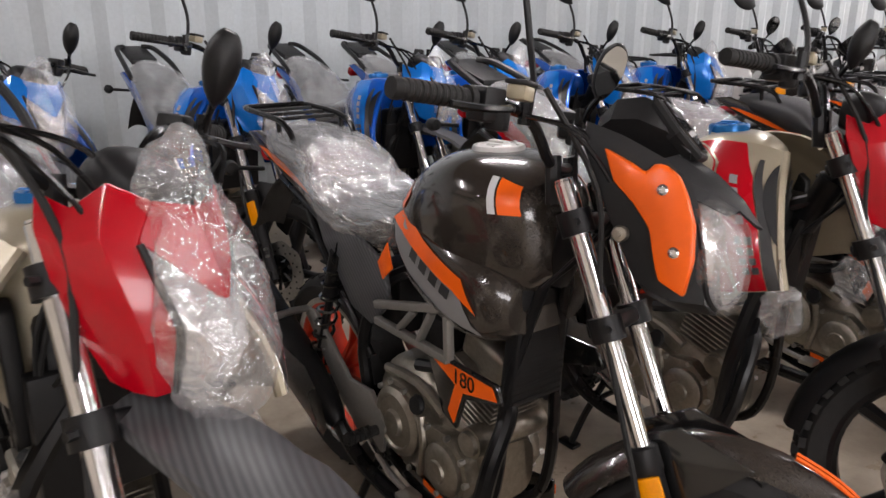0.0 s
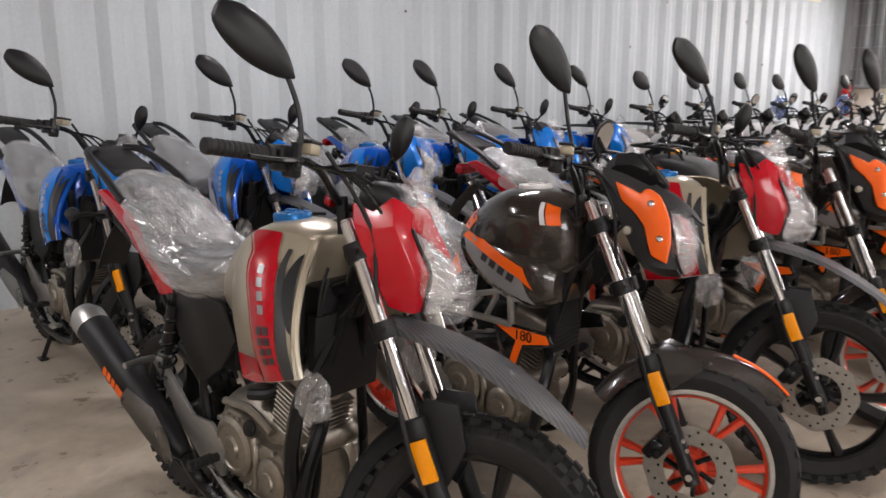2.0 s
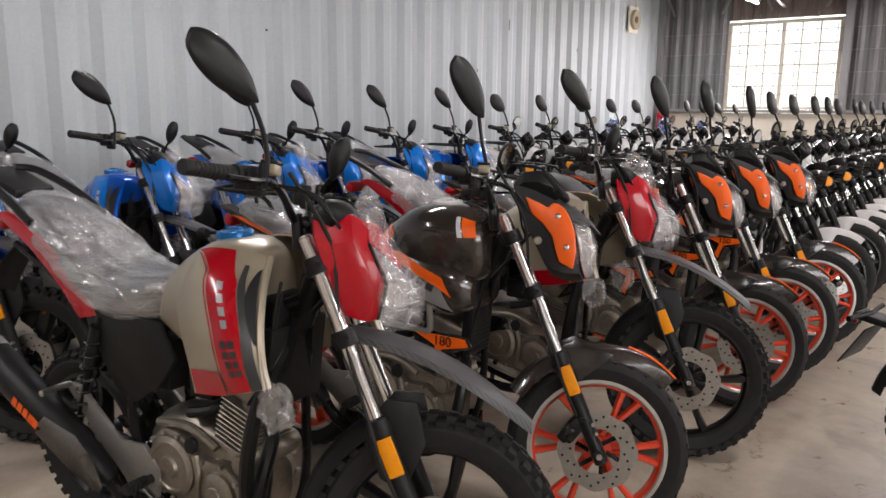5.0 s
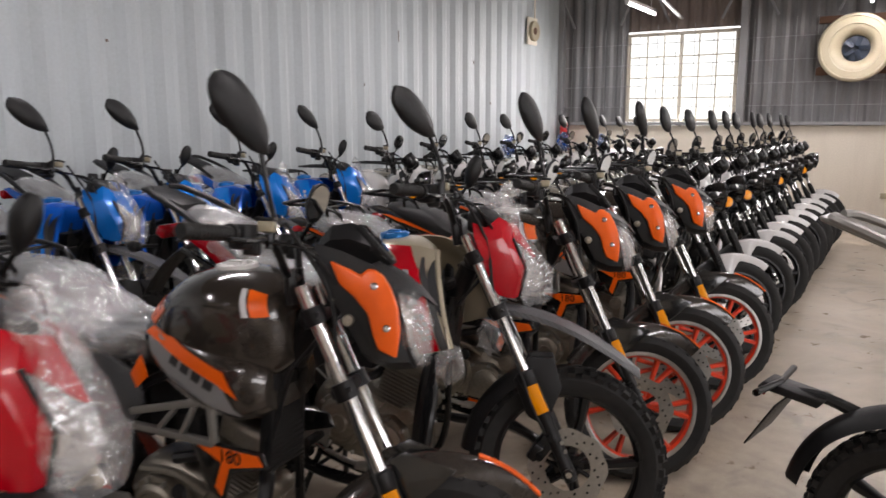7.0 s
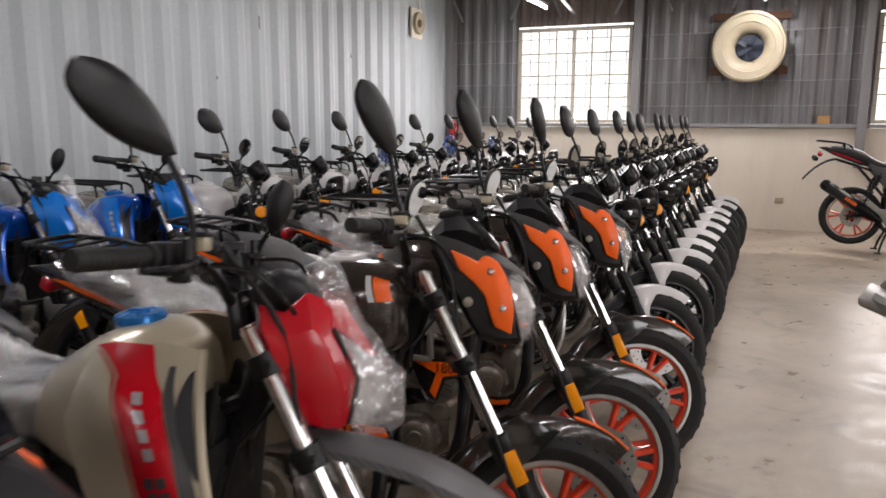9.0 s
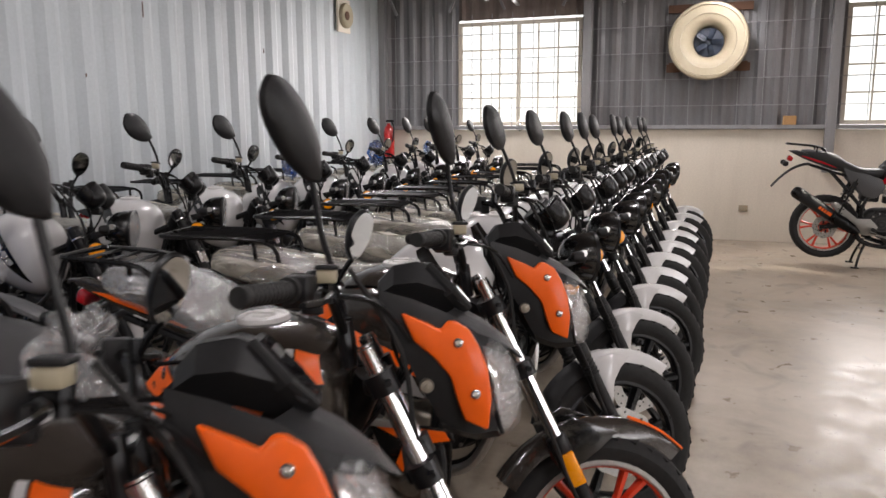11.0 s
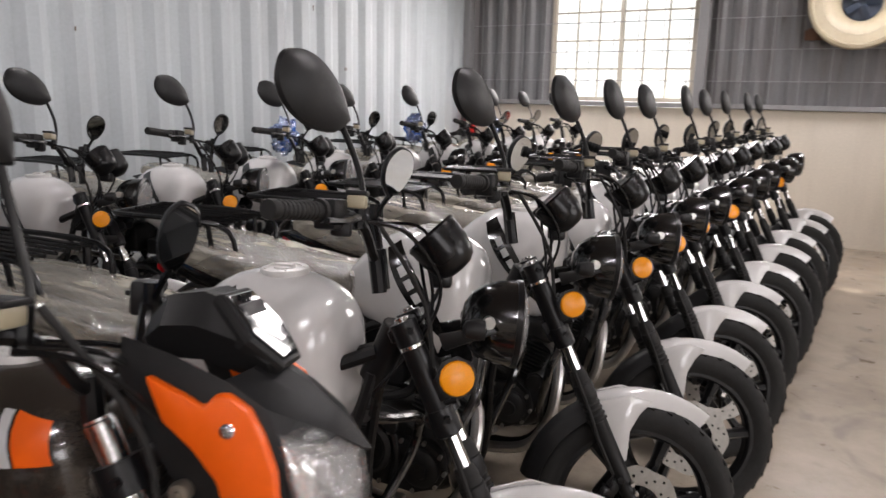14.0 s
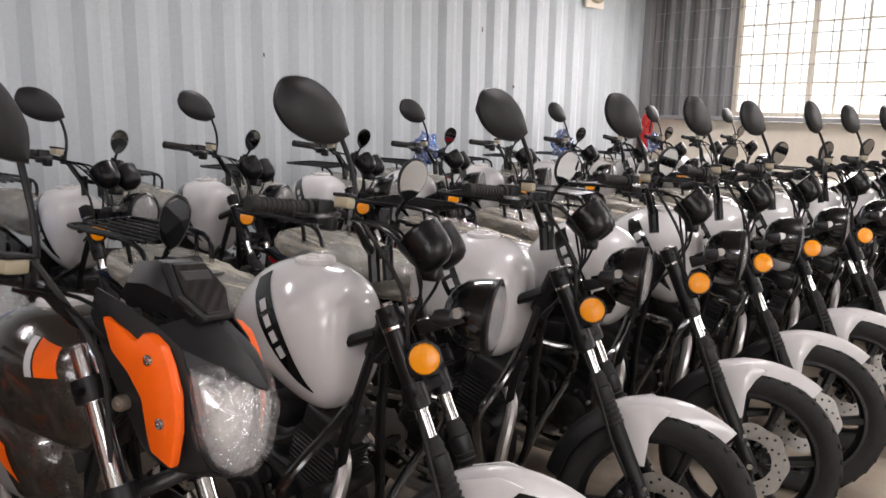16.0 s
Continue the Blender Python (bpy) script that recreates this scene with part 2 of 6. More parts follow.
def stained(name, colour, rough, stain, amount, streak=True, metal=0.0, scale=1.6):
    """Painted wall or sheet with streaks and stains."""
    m = material(name, colour, rough, metal)
    link = m.node_tree.links.new
    b = m.node_tree.nodes["Principled BSDF"]
    co = node(m, "ShaderNodeTexCoord")
    mp = node(m, "ShaderNodeMapping")
    mp.inputs["Scale"].default_value = (3.0, 3.0, 0.35) if streak else (1, 1, 1)
    link(co.outputs["Object"], mp.inputs["Vector"])
    n = node(m, "ShaderNodeTexNoise", Scale=scale, Detail=8.0, Roughness=0.65)
    link(mp.outputs[0], n.inputs["Vector"])
    f = node(m, "ShaderNodeTexNoise", Scale=45.0, Detail=4.0)
    link(co.outputs["Object"], f.inputs["Vector"])
    mr = node(m, "ShaderNodeMapRange")
    mr.inputs[1].default_value, mr.inputs[2].default_value = 0.45, 0.75
    mr.inputs[3].default_value, mr.inputs[4].default_value = 0.0, amount
    link(n.outputs[0], mr.inputs[0])
    mix = node(m, "ShaderNodeMixRGB")
    mix.inputs[1].default_value, mix.inputs[2].default_value = (*colour, 1), (*stain, 1)
    link(mr.outputs[0], mix.inputs[0])
    hsv = node(m, "ShaderNodeHueSaturation")
    v = node(m, "ShaderNodeMapRange")
    v.inputs[3].default_value, v.inputs[4].default_value = 0.9, 1.1
    link(f.outputs[0], v.inputs[0])
    link(v.outputs[0], hsv.inputs["Value"])
    link(mix.outputs[0], hsv.inputs["Color"])
    link(hsv.outputs[0], b.inputs["Base Color"])
    bn = node(m, "ShaderNodeBump", Strength=0.12, Distance=0.003)
    link(f.outputs[0], bn.inputs["Height"])
    link(bn.outputs[0], b.inputs["Normal"])
    return m


M["floor"] = concrete()
M["container"] = stained("pale_grey_wall_sheet", (0.462, 0.502, 0.52), 0.5, (0.36, 0.38, 0.39), 0.5)
M["plaster"] = stained("cream_plaster", (0.74, 0.68, 0.58), 0.75, (0.52, 0.46, 0.37), 0.35, scale=1.1)
M["sheet"] = stained("weathered_zinc_sheet", (0.2, 0.2, 0.205), 0.5, (0.11, 0.09, 0.08), 0.7, metal=0.3)
M["roof_sheet"] = stained("rusty_roof_sheet", (0.2, 0.16, 0.14), 0.6, (0.1, 0.07, 0.055), 0.7, metal=0.2)
M["steel_frame"] = stained("grey_painted_steel", (0.27, 0.27, 0.275), 0.5, (0.15, 0.13, 0.12), 0.5)
M["fan_cream"] = stained("cream_fibreglass", (0.38, 0.33, 0.23), 0.5, (0.27, 0.22, 0.14), 0.5, streak=False)
M["rust"] = stained("rusty_iron", (0.12, 0.06, 0.035), 0.8, (0.07, 0.035, 0.02), 0.6, streak=False)
M["fire_red"] = grain(material("fire_red_enamel", (0.5, 0.01, 0.01), 0.3, 0, 0.5, 0.5), 30, 0.1, 0.05, 0)
M["blue_bag"] = clear_film("blue_plastic_bag", (0.03, 0.14, 0.5), 0.6, 20.0)


def glow(name, colour, strength):
    m = bpy.data.materials.new(name)
    m.use_nodes = True
    b = m.node_tree.nodes["Principled BSDF"]
    b.inputs["Base Color"].default_value = (0.8, 0.8, 0.8, 1)
    b.inputs["Emission Color"].default_value = (*colour, 1)
    b.inputs["Emission Strength"].default_value = strength
    return m


M["tube_glow"] = glow("lamp_tube", (1.0, 0.97, 0.92), 14.0)
M["daylight"] = glow("bright_outdoors", (1.0, 0.99, 0.965), 1.45)
M["fan_dark"] = material("fan_throat", (0.02, 0.03, 0.05), 0.5)


# ---- mesh helpers ----
def part(name, bm, mat, parent=None, label="", smooth=35.0):
    bmesh.ops.recalc_face_normals(bm, faces=bm.faces)
    me = bpy.data.meshes.new(name)
    if smooth:
        for f in bm.faces:
            f.smooth = True
        for e in bm.edges:
            if len(e.link_faces) == 2 and e.calc_face_angle(0) > radians(smooth):
                e.smooth = False
    bm.to_mesh(me)
    bm.free()
    me.materials.append(M[mat])
    ob = new(name, me)
    if parent:
        ob.parent = parent
    if label:
        ob["label"] = label
    return ob


def catmull(pts, sub=5):
    """A smooth polyline through points."""
    p = [Vector(q) for q in pts]
    out = []
    for i in range(len(p) - 1):
        a, b, c, d = p[max(i - 1, 0)], p[i], p[i + 1], p[min(i + 2, len(p) - 1)]
        for k in range(sub):
            t = k / sub
            out.append(0.5 * ((2 * b) + (c - a) * t + (2 * a - 5 * b + 4 * c - d) * t * t + (3 * b - a - 3 * c + d) * t ** 3))
    return out + [p[-1]]


def tube(bm, pts, r, sides=8, sub=4, r_end=None, cap=True):
    path = catmull(pts, sub) if sub > 1 else [Vector(q) for q in pts]
    n = len(path)
    up, rings = None, []
    for i, q in enumerate(path):
        d = (path[min(i + 1, n - 1)] - path[max(i - 1, 0)]).normalized()
        if up is None:
            up = d.orthogonal().normalized()
        up = (up - d * up.dot(d)).normalized()
        side = d.cross(up)
        rr = r if r_end is None else r + (r_end - r) * i / (n - 1)
        rings.append([bm.verts.new(q + rr * (math.cos(a) * up + math.sin(a) * side)) for a in (2 * math.pi * k / sides for k in range(sides))])
    skin(bm, rings, cap)
    return bm


def skin(bm, rings, cap=True, closed=True):
    for a, b in zip(rings, rings[1:]):
        n = len(a)
        for k in range(n if closed else n - 1):
            bm.faces.new((a[k], a[(k + 1) % n], b[(k + 1) % n], b[k]))
    if cap:
        bm.faces.new(rings[0][::-1])
        bm.faces.new(rings[-1])


def lathe(bm, profile, m, seg=24):
    """profile: (radius, height) pairs turned about the local z of m."""
    rings = []
    for r, h in profile:
        rings.append([bm.verts.new(m @ Vector((max(r, 1e-4) * math.cos(a), max(r, 1e-4) * math.sin(a), h))) for a in (2 * math.pi * k / seg for k in range(seg))])
    skin(bm, rings, cap=profile[0] != profile[-1])
    return bm


def axis(p, d):
    """A pose at p whose z looks along d."""
    return Matrix.Translation(p) @ Vector(d).to_track_quat("Z", "Y").to_matrix().to_4x4()


def rod(bm, a, b, r, sides=10, r2=None):
    a, b = Vector(a), Vector(b)
    return lathe(bm, [(r, 0), (r2 or r, (b - a).length)], axis(a, b - a), sides)


def plate(bm, pts, y0, y1, bevel=0.004):
    """A slab of outline (x, z) between two y."""
    f = bm.faces.new([bm.verts.new((x, y0, z)) for x, z in pts])
    g = bmesh.ops.extrude_face_region(bm, geom=[f])
    vs = [v for v in g["geom"] if isinstance(v, bmesh.types.BMVert)]
    bmesh.ops.translate(bm, vec=(0, y1 - y0, 0), verts=vs)
    if bevel:
        es = {e for v in vs for e in v.link_edges} | set(f.edges)
        bmesh.ops.bevel(bm, geom=list(es), offset=bevel, segments=2, affect="EDGES", profile=0.5, clamp_overlap=True)
    return bm


def block(bm, size, m, bevel=0.004, seg=2):
    g = bmesh.ops.create_cube(bm, size=1, matrix=m @ Matrix.Diagonal((*size, 1)))
    es = {e for v in g["verts"] for e in v.link_edges}
    if bevel:
        bmesh.ops.bevel(bm, geom=list(es), offset=bevel, segments=seg, affect="EDGES", profile=0.5)
    return bm


def B():
    return bmesh.new()


class Shape:
    """A body lofted along x: stations (x, top, bottom, half width, exponent, taper)."""

    def __init__(self, stations, sub=4):
        self.stations = stations
        self.st = np.array([tuple(p) for p in catmull4(stations, sub)])

    def at(self, x):
        o = np.argsort(self.st[:, 0])
        return [float(np.interp(x, self.st[o, 0], self.st[o, k])) for k in range(1, 6)]

    def side(self, x, z):
        t, b, w, n, tap = self.at(x)
        c, h = (t + b) / 2, (t - b) / 2
        v = max(-1, min(1, (z - c) / h))
        return w * max(0.0, 1 - abs(v) ** n) ** (1 / n) * (1 + tap * v)

    def build(self, bm, seg=28, grow=0.0, jitter=0.0):
        rings = []
        for x, t, b, w, n, tap in self.st:
            c, h = (t + b) / 2, (t - b) / 2
            ring = []
            for k in range(seg):
                a = 2 * math.pi * k / seg
                ca, sa = math.cos(a), math.sin(a)
                y = math.copysign(abs(ca) ** (2 / n), ca) * (w + grow)
                v = math.copysign(abs(sa) ** (2 / n), sa)
                p = Vector((x, y * (1 + tap * v), c + v * (h + grow)))
                if jitter:
                    q = Vector((p.x * 7, p.y * 13, p.z * 13))
                    fold = 0.5 - abs(noise.noise(q)) * 2 + 0.5 * (0.5 - abs(noise.noise(q * 2.3)) * 2)
                    p += jitter * (fold * Vector((0.3 * ca, ca, sa)) + 0.45 * noise.noise_vector(p * 9))
                ring.append(bm.verts.new(p))
            rings.append(ring)
        skin(bm, rings)
        return bm


def catmull4(st, sub):
    a = [np.array(s, float) for s in st]
    out = []
    for i in range(len(a) - 1):
        p0, p1, p2, p3 = a[max(i - 1, 0)], a[i], a[i + 1], a[min(i + 2, len(a) - 1)]
        for k in range(sub):
            t = k / sub
            out.append(0.5 * ((2 * p1) + (p2 - p0) * t + (2 * p0 - 5 * p1 + 4 * p2 - p3) * t * t + (3 * p1 - p0 - 3 * p2 + p3) * t ** 3))
    return out + [a[-1]]


class Wing:
    """A curved panel through rows of points (top to bottom, rear to front), read by u along a row and v down the rows."""

    def __init__(self, rows, side):
        wide = [catmull(r, 6) for r in rows]
        self.grid = np.array([[tuple(q) for q in catmull(col, 6)] for col in zip(*wide)])
        self.grid[:, :, 1] *= side

    def raw(self, u, v):
        a, b = min(max(u * 6, 0), 17.999), min(max(v * 6, 0), 23.999)
        i, j = int(a), int(b)
        a, b = a - i, b - j
        g = self.grid
        return Vector(g[i, j] * (1 - a) * (1 - b) + g[i + 1, j] * a * (1 - b) + g[i, j + 1] * (1 - a) * b + g[i + 1, j + 1] * a * b)

    def at(self, u, v, lift=0.0):
        n = (self.raw(u + 0.1, v) - self.raw(u - 0.1, v)).cross(self.raw(u, v + 0.1) - self.raw(u, v - 0.1)).normalized()
        p = self.raw(u, v)
        return p + n * (lift if n.y * p.y > 0 else -lift)

    def patch(self, bm, v0, v1, lo, hi, lift, nv, nu, thick=0.001):
        rows = []
        for j in range(nv + 1):
            v = v0 + (v1 - v0) * j / nv
            rows.append([bm.verts.new(self.at(lo(v) + (hi(v) - lo(v)) * k / nu, v, lift)) for k in range(nu + 1)])
        skin(bm, rows, cap=False, closed=False)
        bmesh.ops.recalc_face_normals(bm, faces=bm.faces)
        bmesh.ops.solidify(bm, geom=list(bm.faces), thickness=thick)


def decal(bm, pts, surf, side, lift=0.003, step=0.03):
    """A thin skin of outline (x, z) laid on the side of a Shape."""
    f = bm.faces.new([bm.verts.new((x, 0, z)) for x, z in pts])
    geo = [f] + list(f.edges) + list(f.verts)
    mine = set(f.verts)
    xs, zs = [p[0] for p in pts], [p[1] for p in pts]
    for lo, hi, nrm in ((min(xs), max(xs), (1, 0, 0)), (min(zs), max(zs), (0, 0, 1))):
        k = lo + step
        while k < hi - 1e-4:
            g = [v for v in bm.verts if v in mine]
            fs = {q for v in g for q in v.link_faces}
            es = {e for q in fs for e in q.edges}
            r = bmesh.ops.bisect_plane(bm, geom=g + list(es) + list(fs), plane_co=(nrm[0] * k, 0, nrm[2] * k), plane_no=nrm)
            mine |= {v for v in r["geom"] if isinstance(v, bmesh.types.BMVert)}
            k += step
    for v in mine:
        v.co.y = side * (surf.side(v.co.x, v.co.z) + lift)
    return bm


def strip_rows(bm, rows, thick=0.004, mirror=True):
    """A shell through rows of points; mirrored across y."""
    for s in ((1, -1) if mirror else (1,)):
        rings = [[bm.verts.new((p[0], s * p[1], p[2])) for p in r] for r in rows]
        fs = []
        for a, b in zip(rings, rings[1:]):
            for k in range(len(a) - 1):
                q = (a[k], a[k + 1], b[k + 1], b[k])
                fs.append(bm.faces.new(q))
    bmesh.ops.remove_doubles(bm, verts=bm.verts, dist=1e-5)
    bmesh.ops.recalc_face_normals(bm, faces=bm.faces)
    bmesh.ops.solidify(bm, geom=list(bm.faces), thickness=thick)
    return bm


def arc_fender(bm, R, cx, cz, a0, a1, w0, w1, drop=0.03, tip=None, steps=14, side_lip=0.02):
    """A mudguard bent over a wheel: angles in degrees from straight ahead, over the top."""
    rows = []
    for i in range(steps + 1):
        t = i / steps
        a = radians(a0 + (a1 - a0) * t)
        w = w0 + (w1 - w0) * t
        if tip:
            w *= min(1.0, 0.16 + t / tip)
        row = []
        for k in range(-4, 5):
            u = k / 4
            rr = R - drop * u * u - (side_lip if abs(k) == 4 else 0)
            row.append((cx + rr * math.cos(a), w * (u if abs(k) < 4 else math.copysign(1.0, u)), cz + rr * math.sin(a)))
        rows.append(row)
    return strip_rows(bm, rows, 0.004, mirror=False)

M["carton"] = grain(material("tan_cardboard", (0.42, 0.24, 0.1), 0.8), 40, 0.2, 0.08, 0.1)


# ---- motorcycles: x ahead, y to the rider's left, origin on the floor under the front axle ----
RAKE = radians(26)
UPV = Vector((-math.sin(RAKE), 0, math.cos(RAKE)))
STEERED = {"fork_leg", "fork_tube", "front_wheel", "handlebar", "grip", "mirror", "headlight", "headlight_fairing", "front_fender", "triple_clamp",
           "dash", "reflector", "brake_lever", "brake_reservoir", "light_wrap", "brake_caliper", "brake_hose", "front_indicator", "instrument_pod",
           "switch_box", "fork_cover", "cover_ring", "front_indicator", "bellows", "lower_fender", "speed_cable", "headlight_lens", "fork_clamp"}


def along(s, y=0.0, out=0.0, R=0.305):
    """A point s metres up the fork from the axle, y to the left, out ahead of it."""
    return Vector((0, y, R)) + UPV * s + Vector((math.cos(RAKE), 0, math.sin(RAKE))) * out


def on_fork(p):
    """A pose at p with x ahead, y to the left and z up along the fork."""
    x = Vector((math.cos(RAKE), 0, math.sin(RAKE)))
    return Matrix.Translation(p) @ Matrix((x, (0, 1, 0), UPV)).transposed().to_4x4()


def set_steer(bike, degrees):
    p = Vector((-0.36, 0, 0.99))
    m = Matrix.Translation(p) @ Matrix.Rotation(radians(degrees), 4, UPV) @ Matrix.Translation(-p)
    for c in bike.children:
        if c.name.split(".")[0] in STEERED:
            c.matrix_basis = m


def wheel(name, parent, x, R, tyre_w, rim_mat, spokes, knobs, disc=True, lip="steel", split=False, front=True):
    """Cast wheel with tyre and brake disc."""
    c = Vector((x, 0, R))
    m = axis(c, (0, 1, 0))
    rr = R - (0.085 if knobs else 0.075)
    bm = B()
    w = tyre_w * 0.36
    lathe(bm, [(rr - 0.022, -w * 0.6), (rr - 0.012, -w), (rr + 0.004, -w), (rr + 0.004, -w * 0.8), (rr - 0.008, -w * 0.6), (rr - 0.008, w * 0.6), (rr + 0.004, w * 0.8), (rr + 0.004, w), (rr - 0.012, w), (rr - 0.022, w * 0.6), (rr - 0.022, -w * 0.6)], m, 48)
    lathe(bm, [(0.02, -0.05), (0.045, -0.05), (0.05, -0.02), (0.05, 0.02), (0.045, 0.05), (0.02, 0.05)], m, 20)
    spoke_sets = []
    for k in range(spokes):
        a = 2 * math.pi * k / spokes
        d, t = Vector((math.cos(a), 0, math.sin(a))), Vector((-math.sin(a), 0, math.cos(a)))
        if split:
            for q in (-1, 1):
                ends = [c + d * 0.04 + t * 0.008 * q, c + d * rr * 0.55 + t * 0.012 * q, c + d * (rr - 0.018) + t * 0.034 * q]
                spoke_sets.append((ends, 0.011, 0.02))
        else:
            spoke_sets.append(([c + d * 0.04, c + d * rr * 0.6 + t * 0.006, c + d * (rr - 0.018) + t * 0.02], 0.017, 0.026))
    ob = part(name, bm, rim_mat, parent)
    for ends, wx, wy in spoke_sets:
        bm = B()
        spoke_bar(bm, ends, wx, wy)
        part("spoke", bm, rim_mat, ob)
    if lip:
        bm = B()
        for s in (-1, 1):
            lathe(bm, [(rr + 0.004, s * w * 1.02), (rr + 0.012, s * w * 1.05), (rr - 0.009, s * w * 1.06), (rr - 0.014, s * w * 0.96), (rr + 0.004, s * w * 1.02)], m, 48)
        part("rim_lip", bm, lip, ob, "machined bright rim edge")
    bm = B()
    h = tyre_w / 2
    R2 = R - (0.012 if knobs else 0.0)
    prof = [(rr, -w), (rr + 0.018, -h * 0.92), (rr + 0.042, -h), (R2 - 0.02, -h * 0.86), (R2 - 0.006, -h * 0.55), (R2, -h * 0.2), (R2, h * 0.2), (R2 - 0.006, h * 0.55), (R2 - 0.02, h * 0.86), (rr + 0.042, h), (rr + 0.018, h * 0.92), (rr, w), (rr - 0.004, 0), (rr, -w)]
    lathe(bm, prof, m, 56)
    tyre = part("tyre", bm, "rubber", ob)
    bm = B()
    if knobs:
        n = 40
        for k in range(n):
            for y, rad, off in ((0.0, R2, 0), (0.024, R2 - 0.001, 0.5), (-0.024, R2 - 0.001, 0.5), (h * 0.8, R2 - 0.014, 0), (-h * 0.8, R2 - 0.014, 0)):
                a = 2 * math.pi * (k + off) / n
                tilt = -math.degrees(math.atan2(y, h)) if abs(y) > 0.03 else 0
                mm = Matrix.Translation(c) @ Matrix.Rotation(-a, 4, "Y") @ Matrix.Translation((rad, y, 0)) @ Matrix.Rotation(radians(-tilt * 0.6), 4, "Z")
                block(bm, (0.02, 0.018, 0.026), mm, 0)
        part("tread", bm, "rubber", tyre, smooth=0)
    else:
        n = 34
        for k in range(n):
            for s in (-1, 1):
                a = 2 * math.pi * (k + 0.25 * s) / n
                mm = Matrix.Translation(c) @ Matrix.Rotation(-a, 4, "Y") @ Matrix.Translation((R2 - 0.0062, s * h * 0.46, 0)) @ Matrix.Rotation(radians(34 * s), 4, "X") @ Matrix.Rotation(radians(16 * s), 4, "Z")
                block(bm, (0.006, h * 0.5, 0.021), mm, 0)
        part("tread", bm, "rubber", tyre, smooth=0)
    if disc:
        s = -1
        bm = B()
        y = s * 0.062
        ri, ro = (0.075, 0.13) if front else (0.06, 0.11)
        mm = axis(c + Vector((0, y, 0)), (0, 1, 0))
        seg = 48
        rings = []
        for rad, yy in ((ri, -0.002), (ro, -0.002), (ro, 0.002), (ri, 0.002), (ri, -0.002)):
            rings.append([bm.verts.new(mm @ Vector(((rad + (0.004 * math.cos(8 * 2 * math.pi * k / seg) if rad == ro else 0)) * math.cos(2 * math.pi * k / seg), (rad + (0.004 * math.cos(8 * 2 * math.pi * k / seg) if rad == ro else 0)) * math.sin(2 * math.pi * k / seg), yy))) for k in range(seg)])
        skin(bm, rings, cap=False)
        d = part("brake_disc", bm, "brass_disc", ob, "drilled steel brake disc")
        bm = B()
        for k in range(30):
            a = 2 * math.pi * k / 30
            rad = (ri + ro) / 2 + 0.014 * ((k % 3) - 1)
            lathe(bm, [(0.0045, -0.0032), (0.0045, 0.0032)], mm @ Matrix.Translation((rad * math.cos(a), rad * math.sin(a), 0)), 8)
        for k in range(6):
            a = 2 * math.pi * k / 6
            rod(bm, mm @ Vector((0.03 * math.cos(a), 0.03 * math.sin(a), 0.0)), mm @ Vector((ri * math.cos(a + 0.3), ri * math.sin(a + 0.3), 0)), 0.008, 6)
        part("disc_carrier", bm, "black_metal", ob)
    return ob


def spoke_bar(bm, ends, wx, wy):
    """A cast spoke of flat section; wider at the hub."""
    rings = []
    for i, p in enumerate(ends):
        d = (ends[min(i + 1, len(ends) - 1)] - ends[max(i - 1, 0)]).normalized()
        s = Vector((0, 1, 0)).cross(d).normalized()
        k = (1.25, 0.85, 1.1)[i]
        rings.append([bm.verts.new(p + s * wx * k * u + Vector((0, wy * k * v, 0))) for u, v in ((-1, -0.5), (-0.5, -1), (0.5, -1), (1, -0.5), (1, 0.5), (0.5, 1), (-0.5, 1), (-1, 0.5))])
    skin(bm, rings)


